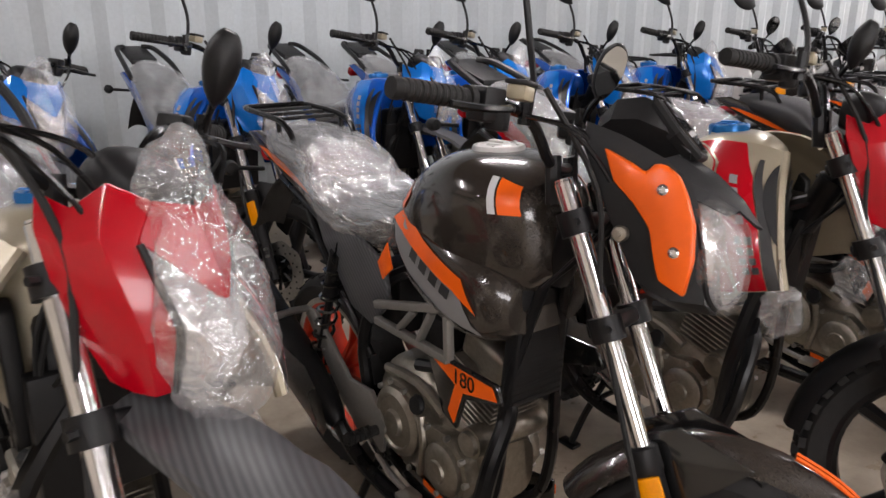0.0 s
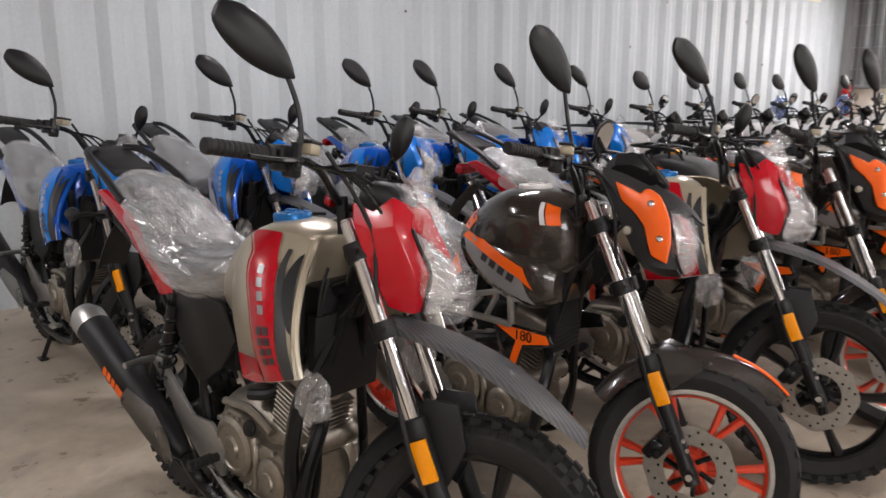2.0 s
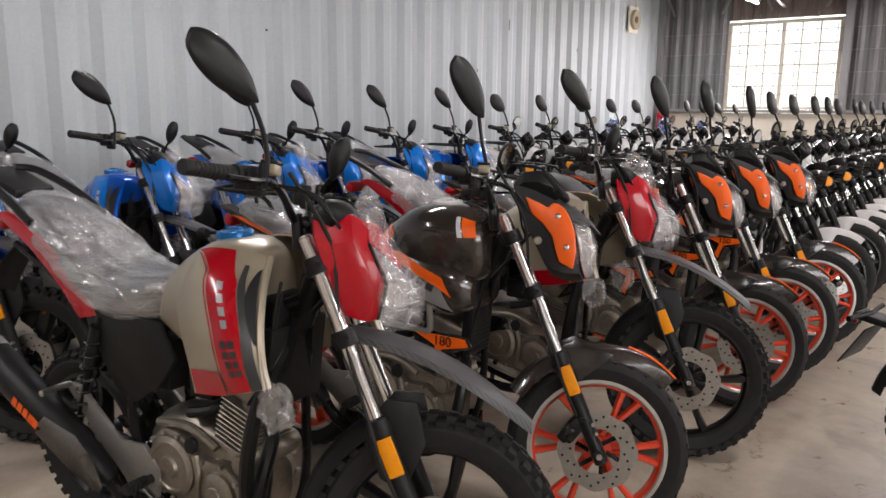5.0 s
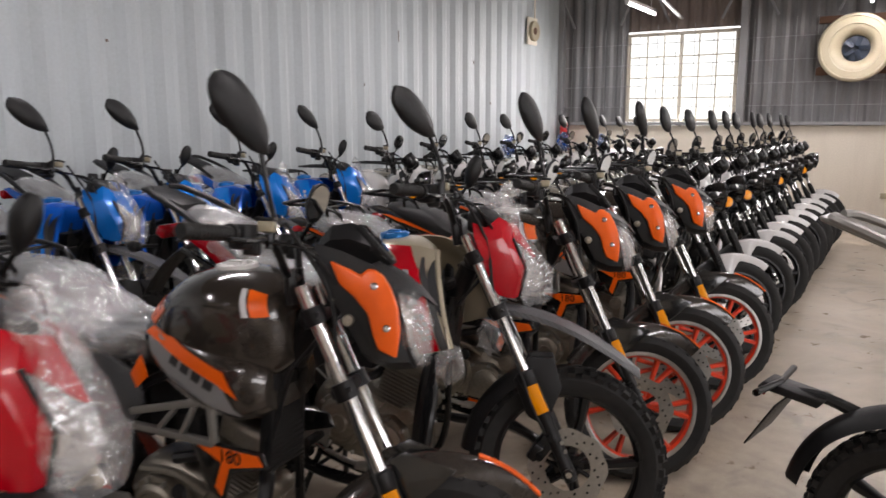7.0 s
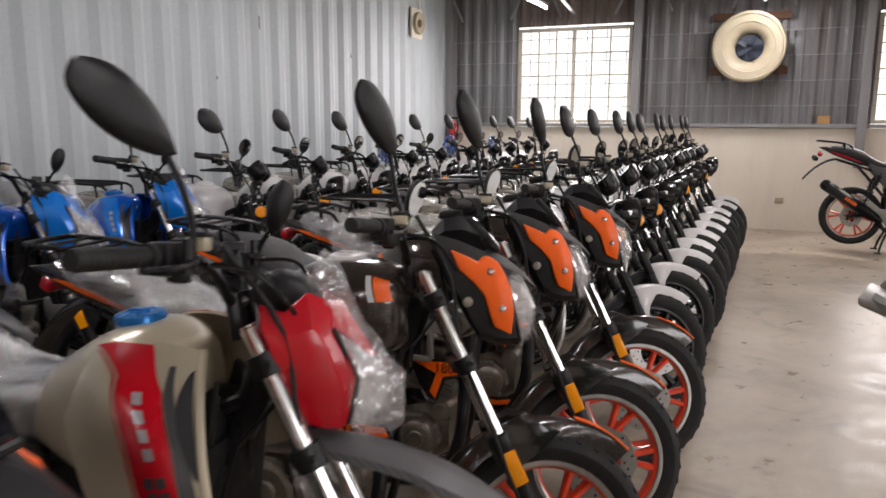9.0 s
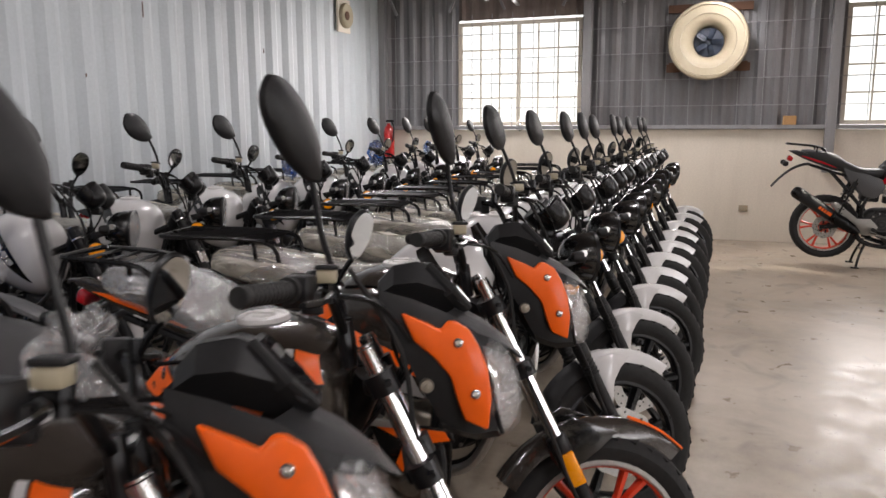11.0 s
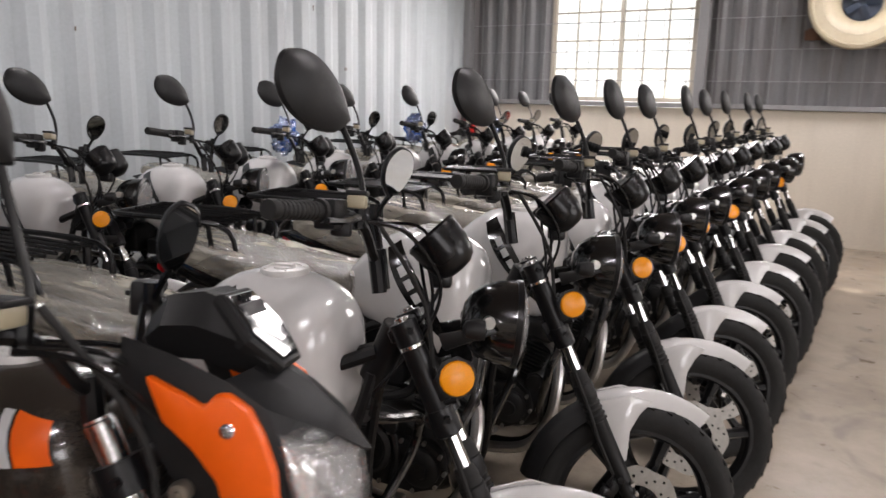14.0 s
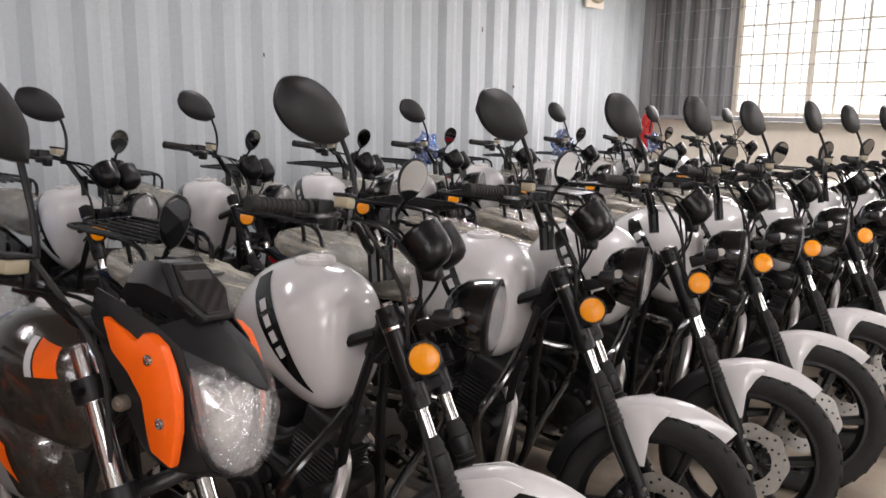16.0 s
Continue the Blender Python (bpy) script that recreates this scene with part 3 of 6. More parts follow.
def mirror_part(parent, side, shape, bar):
    """A rear-view mirror on its stem: pointed shell or rounder one."""
    base = Vector((bar[0] + 0.05, side * {"leaf": 0.245, "tall": 0.155, "round": 0.15}[shape], bar[2] - 0.005))
    if side < 0:
        head = base + Vector((-0.045, 0.015, 0.19))
        u = Vector({"leaf": (-0.46, -0.72, 0.5), "tall": (-0.42, -0.58, 0.7), "round": (-0.5, -0.78, 0.38)}[shape]).normalized()
        back, size = Vector({"leaf": (0.8, -0.5, 0.1), "tall": (0.75, -0.62, 0.1), "round": (0.8, -0.55, 0.1)}[shape]), {"leaf": 1.06, "tall": 1.14, "round": 1.26}[shape]
        if shape == "tall":
            head = base + Vector((-0.03, 0.0, 0.215))
        mid = [base + Vector((0.005, 0.006, 0.05)), base + Vector((-0.015, 0.014, 0.12))]
    else:
        # turned inwards for storage, glass to the front
        head = base + Vector((0.04, -0.02, 0.06))
        u, back, size = Vector((0.25, -0.12, 0.9)).normalized(), Vector((-0.6, 0.75, 0.0)) * (-1 if shape == "leaf" else 1), (0.62 if shape != "round" else 0.72)
        mid = [base + Vector((0.02, -0.01, 0.04))]
    back = (back - u * back.dot(u)).normalized()
    bm = B()
    rod(bm, base - Vector((0, 0, 0.02)), base + Vector((0, 0, 0.04)), 0.013, 8)
    tube(bm, [base, *mid, head + u * 0.01], 0.0065, 8, 3)
    ob = part("mirror", bm, "black_metal", parent)
    v = back.cross(u).normalized()
    if v.z < 0:
        v = -v
    outline = {"tall": [(-0.012, 0), (0.03, 0.036), (0.09, 0.05), (0.15, 0.044), (0.185, 0.02), (0.19, 0.0), (0.178, -0.028), (0.14, -0.044), (0.08, -0.044), (0.02, -0.026)], "leaf": [(-0.012, 0), (0.03, 0.031), (0.09, 0.049), (0.15, 0.047), (0.197, 0.022), (0.203, 0.0), (0.19, -0.03), (0.14, -0.046), (0.08, -0.044), (0.02, -0.024)],
               "round": [(-0.008, 0.008), (0.03, 0.043), (0.08, 0.058), (0.125, 0.052), (0.16, 0.028), (0.166, 0.0), (0.155, -0.03), (0.12, -0.05), (0.07, -0.05), (0.015, -0.026)]}[shape]
    n = len(outline)
    outline = [(a * size, b * size) for a, b in outline]
    loop = catmull([(a, b, 0) for a, b in outline] + [(outline[0][0], outline[0][1], 0)], 3)[:-1]
    cen = Vector((0.095 * size, 0, 0))
    bm = B()
    rings = []
    for k, d in ((0.94, -0.002), (1.0, 0.004), (0.97, 0.014), (0.8, 0.024), (0.4, 0.031), (0.06, 0.033)):
        rings.append([bm.verts.new(head + u * (cen.x + (p.x - cen.x) * k) + v * (p.y * k) + back * d) for p in loop])
    skin(bm, rings)
    part("mirror_shell", bm, "black_plastic", ob)
    bm = B()
    f = bm.faces.new([bm.verts.new(head + u * (cen.x + (p.x - cen.x) * 0.9) + v * (p.y * 0.9) - back * 0.0035) for p in loop])
    part("mirror_glass", bm, "mirror", ob, "mirror glass", smooth=0)
    return ob


def handlebars(parent, shape, zbar=1.235, pod=False):
    clampz = zbar - 0.09
    bm = B()
    pts = [(-0.545, -0.38, zbar), (-0.495, -0.25, zbar + 0.005), (-0.44, -0.14, zbar - 0.01), (-0.415, -0.06, clampz + 0.005), (-0.415, 0.06, clampz + 0.005), (-0.44, 0.14, zbar - 0.01), (-0.495, 0.25, zbar + 0.005), (-0.545, 0.38, zbar)]
    tube(bm, pts, 0.011, 8, 4)
    for s in (-1, 1):
        rod(bm, (-0.4, s * 0.05, clampz - 0.07), (-0.415, s * 0.05, clampz + 0.02), 0.016, 8)
    part("handlebar", bm, "black_metal", parent)
    bar = Vector((-0.49, 0, zbar))
    for s in (-1, 1):
        a, b = Vector((-0.556, s * 0.40, zbar)), Vector((-0.503, s * 0.27, zbar + 0.004))
        d = (b - a).normalized()
        bm = B()
        L = (b - a).length
        prof = [(0.004, -0.012), (0.017, -0.012), (0.019, -0.004), (0.019, 0.002), (0.0165, 0.004)]
        for k in range(9):
            h = 0.012 + k * (L - 0.02) / 9
            prof += [(0.0165, h), (0.0185, h + 0.002), (0.0185, h + 0.008), (0.0165, h + 0.010)]
        prof += [(0.017, L), (0.023, L), (0.023, L + 0.012), (0.012, L + 0.013)]
        lathe(bm, prof, axis(a, d), 14)
        part("grip", bm, "rubber", parent)
        bm = B()
        q = Vector((-0.485, s * 0.225, zbar))
        block(bm, (0.05, 0.06, 0.05), axis(q, d), 0.008)
        block(bm, (0.04, 0.03, 0.045), Matrix.Translation(q + Vector((0.02, s * -0.01, -0.02))), 0.008)
        block(bm, (0.015, 0.02, 0.01), Matrix.Translation(q + Vector((-0.028, 0, 0.006))), 0.003)
        part("switch_box", bm, "black_plastic", parent)
        bm = B()
        tube(bm, [q + Vector((0.035, s * -0.02, 0)), q + Vector((0.055, s * 0.02, -0.004)), q + Vector((0.045, s * 0.1, -0.012)), q + Vector((0.02, s * 0.165, -0.014))], 0.0065, 6, 4)
        part("brake_lever", bm, "black_metal", parent)
        mirror_part(parent, s, shape, bar)
    bm = B()
    block(bm, (0.036, 0.046, 0.026), Matrix.Translation((-0.44, -0.19, zbar + 0.027)), 0.005)
    cup = part("brake_reservoir", bm, "milky", parent, "translucent brake fluid reservoir")
    bm = B()
    block(bm, (0.042, 0.052, 0.009), Matrix.Translation((-0.44, -0.19, zbar + 0.044)), 0.003)
    part("lid", bm, "black_plastic", cup)
    bm = B()
    for k in range(3):
        tube(bm, [(-0.42, -0.2 + 0.03 * k, zbar - 0.01), (-0.34, -0.16 + 0.05 * k, zbar - 0.03), (-0.27 - 0.02 * k, -0.09 + 0.05 * k, zbar - 0.13), (-0.3, -0.05 + 0.03 * k, 0.98), (-0.4, -0.04, 0.85)], 0.0042, 6, 5)
    tube(bm, [(-0.42, 0.2, zbar - 0.01), (-0.32, 0.17, zbar - 0.02), (-0.27, 0.08, zbar - 0.14), (-0.36, 0.06, 0.92)], 0.0045, 6, 5)
    part("speed_cable", bm, "black_metal", parent, "bundle of black control cables")


def fork(parent, R, tube_mat="chrome", low=0.36, top=0.80, boots=False, reflector="bar", y=0.1, rr=0.0195):
    for s in (-1, 1):
        bm = B()
        rod(bm, along(low - 0.03, s * y, 0, R), along(top, s * y, 0, R), rr, 16)
        lathe(bm, [(0.004, 0), (rr * 0.9, 0.002), (rr * 0.9, 0.006), (0.003, 0.007)], axis(along(top, s * y, 0, R), UPV), 14)
        part("fork_tube", bm, tube_mat, parent, "bright chrome fork tube")
        bm = B()
        lathe(bm, [(0.01, -0.035), (0.022, -0.03), (0.024, 0.0), (0.022, 0.05), (0.0245, 0.12), (0.026, low - 0.05), (0.029, low - 0.045), (0.029, low - 0.005), (0.021, low)], axis(along(0, s * y, 0, R), UPV), 16)
        rod(bm, (0, s * (y - 0.03), R), (0, s * (y + 0.03), R), 0.016, 12)
        part("fork_leg", bm, "black_plastic", parent)
        bm = B()
        rod(bm, (0, s * (y + 0.029), R), (0, s * (y + 0.043), R), 0.011, 6)
        for k in (0.07, 0.1):
            rod(bm, along(k, s * (y + 0.02), 0.02, R), along(k, s * (y + 0.034), 0.02, R), 0.006, 6)
        part("fork_clamp", bm, "steel", parent, "axle nut and pinch bolts")
        if boots:
            bm = B()
            prof = [(0.021, 0)]
            for k in range(9):
                prof += [(0.031 - 0.0006 * k, 0.006 + k * 0.017), (0.024, 0.0135 + k * 0.017)]
            lathe(bm, prof + [(0.02, 0.165)], axis(along(low - 0.125, s * y, 0, R), UPV), 14)
            part("bellows", bm, "rubber", parent, "ribbed rubber fork boot")
        if reflector == "bar":
            bm = B()
            mm = on_fork(along(low - 0.1, s * (y + 0.026), 0.004, R))
            block(bm, (0.04, 0.012, 0.098), mm, 0.003)
            part("reflector", bm, "amber", parent, "amber side reflector")
        else:
            bm = B()
            lathe(bm, [(0.004, 0), (0.036, 0), (0.037, 0.006), (0.034, 0.011), (0.02, 0.014), (0.002, 0.015)], axis(along(0.64, s * (y + 0.03), 0.06, R), Vector((0.2, s, 0.05))), 16)
            part("reflector", bm, "amber", parent, "round amber side reflector")
            bm = B()
            lathe(bm, [(0.004, -0.006), (0.044, -0.006), (0.045, 0.002), (0.037, 0.004), (0.004, 0.001)], axis(along(0.64, s * (y + 0.029), 0.06, R), Vector((0.2, s, 0.05))), 8)
            block(bm, (0.05, 0.02, 0.05), on_fork(along(0.63, s * (y + 0.015), 0.03, R)), 0.005)
            part("fork_clamp", bm, "black_metal", parent)
    bm = B()
    for s0 in (0.57, 0.765):
        pts = [along(s0, yy, 0, R) for yy in (-y - 0.02, -y * 0.5, 0, y * 0.5, y + 0.02)]
        for yy in (-y, y):
            rod(bm, along(s0 - 0.022, yy, 0, R), along(s0 + 0.022, yy, 0, R), rr + 0.012, 14)
        block(bm, (0.055, 2 * y, 0.03), on_fork(along(s0, 0, -0.012, R)), 0.008)
        for yy in (-1, 1):
            rod(bm, along(s0, yy * (y + 0.03), 0.012, R), along(s0, yy * (y + 0.045), 0.012, R), 0.007, 6)
    part("triple_clamp", bm, "black_metal", parent)
    if boots:
        for s in (-1, 1):
            bm = B()
            lathe(bm, [(0.02, 0.53), (0.029, 0.535), (0.03, 0.56), (0.027, 0.57), (0.027, 0.735), (0.029, 0.74), (0.029, 0.752), (0.02, 0.755)], axis(along(0, s * y, 0, R), UPV), 18)
            rod(bm, along(0.6, s * (y + 0.02), 0.02, R), along(0.6, s * (y + 0.034), 0.045, R), 0.006, 6)
            part("fork_cover", bm, "black_metal", parent, "gloss black fork cover")
            bm = B()
            lathe(bm, [(0.0275, 0.728), (0.0288, 0.729), (0.0288, 0.736), (0.0275, 0.737)], axis(along(0, s * y, 0, R), UPV), 18)
            part("cover_ring", bm, "chrome", parent, "chrome ring")
    # caliper and hose on the rider's right
    bm = B()
    block(bm, (0.05, 0.06, 0.1), Matrix.Translation((-0.085, -0.085, R + 0.075)) @ Matrix.Rotation(radians(35), 4, "Y"), 0.012)
    block(bm, (0.035, 0.03, 0.06), Matrix.Translation((-0.11, -0.115, R + 0.06)) @ Matrix.Rotation(radians(35), 4, "Y"), 0.008)
    rod(bm, (-0.06, -0.115, R + 0.11), (-0.06, -0.135, R + 0.11), 0.011, 6)
    rod(bm, (-0.095, -0.115, R + 0.05), (-0.095, -0.14, R + 0.05), 0.011, 6)
    part("brake_caliper", bm, "black_metal", parent)
    bm = B()
    tube(bm, [(-0.08, -0.115, R + 0.12), (-0.13, -0.135, R + 0.22), (-0.16, -0.14, R + 0.3), (-0.22, -0.12, R + 0.44), (-0.27, -0.11, R + 0.58), (-0.3, -0.12, R + 0.75), (-0.4, -0.18, R + 0.91)], 0.0055, 6, 4)
    part("brake_hose", bm, "rubber", parent)


def engine(parent, mat):
    bm = B()
    Shape([(-0.98, 0.46, 0.32, 0.07, 3, 0), (-0.92, 0.52, 0.27, 0.085, 3.5, 0), (-0.78, 0.53, 0.24, 0.09, 4, 0), (-0.62, 0.47, 0.23, 0.088, 3.5, 0), (-0.53, 0.42, 0.27, 0.07, 3, 0)], 3).build(bm, 20)
    ob = part("engine", bm, mat, parent, "cast alloy engine case")
    outline = [(-0.925, 0.40), (-0.91, 0.46), (-0.86, 0.495), (-0.80, 0.49), (-0.745, 0.455), (-0.70, 0.43), (-0.62, 0.435), (-0.565, 0.395), (-0.55, 0.335), (-0.58, 0.28), (-0.66, 0.25), (-0.78, 0.262), (-0.87, 0.285), (-0.915, 0.335)]
    for s in (-1, 1):
        bm = B()
        plate(bm, outline, s * 0.075, s * 0.118, 0.009)
        # clutch and generator domes
        lathe(bm, [(0.094, 0), (0.092, 0.014), (0.078, 0.024), (0.07, 0.024), (0.066, 0.019), (0.036, 0.02), (0.032, 0.03), (0.012, 0.032), (0.004, 0.028)], axis((-0.825, s * 0.114, 0.385), (0, s, 0)), 28)
        lathe(bm, [(0.066, 0), (0.064, 0.016), (0.052, 0.026), (0.03, 0.028), (0.027, 0.034), (0.004, 0.034)], axis((-0.635, s * 0.114, 0.345), (0, s, 0)), 24)
        tube(bm, [(-0.73, s * 0.118, 0.44), (-0.715, s * 0.122, 0.37), (-0.735, s * 0.118, 0.28)], 0.011, 8, 4)
        tube(bm, [(-0.9, s * 0.1, 0.50), (-0.76, s * 0.105, 0.515), (-0.66, s * 0.1, 0.47)], 0.013, 8, 3)
        part("engine_cover", bm, mat, ob)
        for x, zz in outline:
            bm = B()
            rod(bm, (x * 0.97 - 0.022, s * 0.112, 0.375 + (zz - 0.375) * 0.9), (x * 0.97 - 0.022, s * 0.127, 0.375 + (zz - 0.375) * 0.9), 0.0075, 6)
            part("bolt", bm, "steel", ob, "bright cover bolt")
    bm = B()
    lathe(bm, [(0.004, 0), (0.024, 0), (0.026, 0.006), (0.022, 0.014), (0.004, 0.015)], axis((-0.735, -0.12, 0.47), (0, -1, 0.2)), 12)
    part("oil_cap", bm, "black_plastic", ob)
    bm = B()
    rod(bm, (-0.545, -0.115, 0.455), (-0.545, 0.09, 0.455), 0.036, 18)
    lathe(bm, [(0.03, 0), (0.028, 0.012), (0.012, 0.016), (0.004, 0.016)], axis((-0.545, -0.115, 0.455), (0, -1, 0)), 16)
    part("starter_motor", bm, mat, ob)
    # finned cylinder, leaning ahead
    d = Vector((math.sin(radians(18)), 0, math.cos(radians(18))))
    bm = B()
    base = Vector((-0.63, 0, 0.44))
    rod(bm, base, base + d * 0.2, 0.055, 16)
    mm = axis(base, d)
    part("cylinder", bm, mat, ob, "engine cylinder")
    for k in range(10):
        bm = B()
        block(bm, (0.15, 0.165, 0.005), mm @ Matrix.Translation((0, 0, 0.025 + k * 0.015)), 0.0015, 1)
        part("fin", bm, mat, ob)
    bm = B()
    block(bm, (0.14, 0.15, 0.075), mm @ Matrix.Translation((0, 0, 0.215)), 0.018, 3)
    for s in (-1, 1):
        for u in (-0.05, 0.05):
            rod(bm, mm @ Vector((u, s * 0.055, 0.25)), mm @ Vector((u, s * 0.055, 0.268)), 0.008, 6)
        rod(bm, mm @ Vector((0, s * 0.07, 0.215)), mm @ Vector((0, s * 0.085, 0.215)), 0.03, 16)
    part("cylinder_head", bm, mat, ob)
    bm = B()
    tube(bm, [(-0.68, 0.06, 0.7), (-0.72, 0.08, 0.62), (-0.7, -0.05, 0.57), (-0.78, -0.09, 0.55)], 0.016, 8, 4)
    block(bm, (0.1, 0.09, 0.09), Matrix.Translation((-0.78, 0, 0.62)), 0.012)
    block(bm, (0.16, 0.16, 0.17), Matrix.Translation((-0.95, 0, 0.67)), 0.02)
    part("carburettor", bm, "black_plastic", ob)
    return ob


def chassis(parent, Rr, xr, seat_z=0.8, tail=(-1.6, 0.98), radiator=True, swing="black_metal"):
    bm = B()
    tube(bm, [(-0.36, 0, 0.99), (-0.40, 0, 0.9), (-0.42, 0, 0.86)], 0.034, 12, 2)
    for s in (-1, 1):
        tube(bm, [(-0.40, s * 0.02, 0.93), (-0.62, s * 0.07, 0.84), (-0.86, s * 0.1, 0.76), (-1.0, s * 0.11, 0.56), (-0.98, s * 0.1, 0.34), (-0.9, s * 0.09, 0.24)], 0.017, 8, 4)
        tube(bm, [(-0.92, s * 0.1, 0.74), (-1.2, s * 0.1, 0.82), (tail[0] + 0.1, s * 0.08, tail[1] - 0.08)], 0.013, 8, 3)
        tube(bm, [(-0.98, s * 0.1, 0.5), (-1.2, s * 0.11, 0.74), (-1.3, s * 0.1, 0.84)], 0.012, 8, 3)
        tube(bm, [(-0.41, s * 0.025, 0.88), (-0.47, s * 0.07, 0.62), (-0.49, s * 0.085, 0.36), (-0.56, s * 0.09, 0.22), (-0.72, s * 0.09, 0.19), (-0.95, s * 0.09, 0.24)], 0.014, 8, 4)
    part("frame", bm, "black_metal", parent, "black tubular steel frame")
    bm = B()
    for s in (-1, 1):
        tube(bm, [(-0.92, s * 0.07, 0.38), (-1.05, s * 0.1, 0.36), (xr - 0.05, s * 0.11, Rr)], 0.021, 8, 3)
        rod(bm, (xr, s * 0.09, Rr), (xr, s * 0.145, Rr), 0.013, 10)
    rod(bm, (-1.02, -0.1, 0.37), (-1.02, 0.1, 0.37), 0.018, 8)
    part("swingarm", bm, swing, parent)
    for s in (-1, 1):
        a, b = Vector((xr + 0.07, s * 0.135, Rr + 0.08)), Vector((xr + 0.22, s * 0.125, 0.8))
        bm = B()
        rod(bm, a, b, 0.012, 8)
        rod(bm, a.lerp(b, 0.6), b.lerp(a, 0.08), 0.024, 12)
        part("shock_absorber", bm, "black_metal", parent)
        bm = B()
        d = (b - a)
        q = axis(a + d * 0.12, d)
        n = 7 * 10
        tube(bm, [q @ Vector((0.028 * math.cos(k * 0.628), 0.028 * math.sin(k * 0.628), d.length * 0.72 * k / n)) for k in range(n + 1)], 0.0055, 5, 1)
        part("coil_spring", bm, "black_gloss", parent)
    bm = B()
    for s in (-1, 1):
        tube(bm, [(-0.93, s * 0.09, 0.26), (-0.98, s * 0.13, 0.12), (-1.0, s * 0.17, 0.012)], 0.012, 8, 3)
        block(bm, (0.07, 0.04, 0.012), Matrix.Translation((-1.01, s * 0.17, 0.0065)), 0.003)
    rod(bm, (-0.96, -0.11, 0.17), (-0.96, 0.11, 0.17), 0.009, 8)
    part("centre_stand", bm, "black_metal", parent)
    for s in (-1, 1):
        bm = B()
        plate(bm, [(-0.86, 0.36), (-0.93, 0.43), (-1.04, 0.42), (-1.22, 0.56), (-1.3, 0.555), (-1.12, 0.37), (-0.99, 0.27), (-0.88, 0.27)], s * 0.125, s * 0.14, 0.004)
        part("footrest_hanger", bm, "grey_alloy", parent, "grey cast footrest hanger")
        bm = B()
        rod(bm, (-0.9, s * 0.13, 0.33), (-0.9, s * 0.235, 0.335), 0.014, 10)
        for k in range(5):
            lathe(bm, [(0.012, 0), (0.018, 0.002), (0.018, 0.008), (0.012, 0.01)], axis((-0.9, s * (0.16 + k * 0.015), 0.333), (0, s, 0)), 10)
        part("footrest", bm, "rubber", parent)
        bm = B()
        tube(bm, [(-1.27, s * 0.14, 0.555), (-1.265, s * 0.19, 0.56), (-1.255, s * 0.245, 0.56)], 0.011, 8, 2)
        part("passenger_footrest", bm, "steel", parent, "bright folding passenger footrest")
    bm = B()
    tube(bm, [(-0.93, -0.15, 0.3), (-0.8, -0.17, 0.27), (-0.7, -0.175, 0.26)], 0.009, 8, 3)
    block(bm, (0.05, 0.05, 0.016), Matrix.Translation((-0.69, -0.185, 0.265)), 0.004)
    part("brake_pedal", bm, "steel", parent, "steel foot brake pedal")
    bm = B()
    for s in (1,):
        tube(bm, [(-0.9, 0.12, 0.33), (-1.1, 0.13, 0.345), (xr, 0.13, Rr + 0.045)], 0.007, 6, 3)
        tube(bm, [(-0.9, 0.12, 0.27), (-1.1, 0.13, 0.26), (xr, 0.13, Rr - 0.045)], 0.007, 6, 3)
        lathe(bm, [(0.03, -0.004), (0.06, -0.004), (0.06, 0.004), (0.03, 0.004), (0.03, -0.004)], axis((xr, 0.13, Rr), (0, 1, 0)), 30)
    part("drive_chain", bm, "steel", parent, "drive chain and sprocket")


def exhaust(parent, header="black_metal", can="black_plastic", tip="steel", low=False, shield="steel"):
    bm = B()
    pts = [(-0.53, -0.03, 0.6), (-0.47, -0.07, 0.55), (-0.455, -0.13, 0.45), (-0.48, -0.15, 0.32), (-0.58, -0.14, 0.2), (-0.8, -0.14, 0.175), (-0.98, -0.15, 0.21), (-1.06, -0.175, 0.315)]
    tube(bm, pts, 0.02, 10, 5, 0.022)
    part("exhaust_header", bm, header, parent)
    a, b = ((-1.06, -0.18, 0.315), (-1.62, -0.215, 0.65)) if not low else ((-1.0, -0.165, 0.22), (-1.62, -0.19, 0.36))
    a, b = Vector(a), Vector(b)
    L = (b - a).length
    bm = B()
    lathe(bm, [(0.02, -0.03), (0.034, 0.0), (0.045, 0.06), (0.052, 0.16), (0.056, 0.22), (0.058, L - 0.07), (0.054, L - 0.06)], axis(a, b - a), 22)
    ob = part("muffler", bm, can, parent, "matt black muffler")
    bm = B()
    lathe(bm, [(0.056, L - 0.075), (0.0595, L - 0.07), (0.058, L - 0.02), (0.04, L + 0.012), (0.024, L + 0.016), (0.02, L + 0.0), (0.004, L - 0.02)], axis(a, b - a), 22)
    part("muffler_tip", bm, tip, ob, "bare steel muffler end cap")
    bm = B()
    q = axis(a, b - a)
    rings = []
    for h, w in ((-0.04, 0.35), (0.03, 0.9), (0.14, 1.1), (0.26, 0.7)):
        rr = 0.052 + 0.02 * min(1, max(0, h + 0.05) / 0.15) * 0.6
        rings.append([bm.verts.new(q @ Vector((rr * math.cos(t), rr * math.sin(t), h))) for t in ((k / 6 - 0.5) * 2 * w for k in range(7))])
    skin(bm, rings, cap=False, closed=False)
    bmesh.ops.solidify(bm, geom=list(bm.faces), thickness=0.003)
    part("heat_shield", bm, shield, ob, "plain metal heat shield")
    bm = B()
    for k in range(5):
        block(bm, (0.002, 0.03, 0.02 if k else 0.05), q @ Matrix.Translation((0.058, 0.0, 0.27 + 0.028 * k)), 0.0)
    part("marking", bm, "orange", ob, "orange badge bars", smooth=0)
    return ob


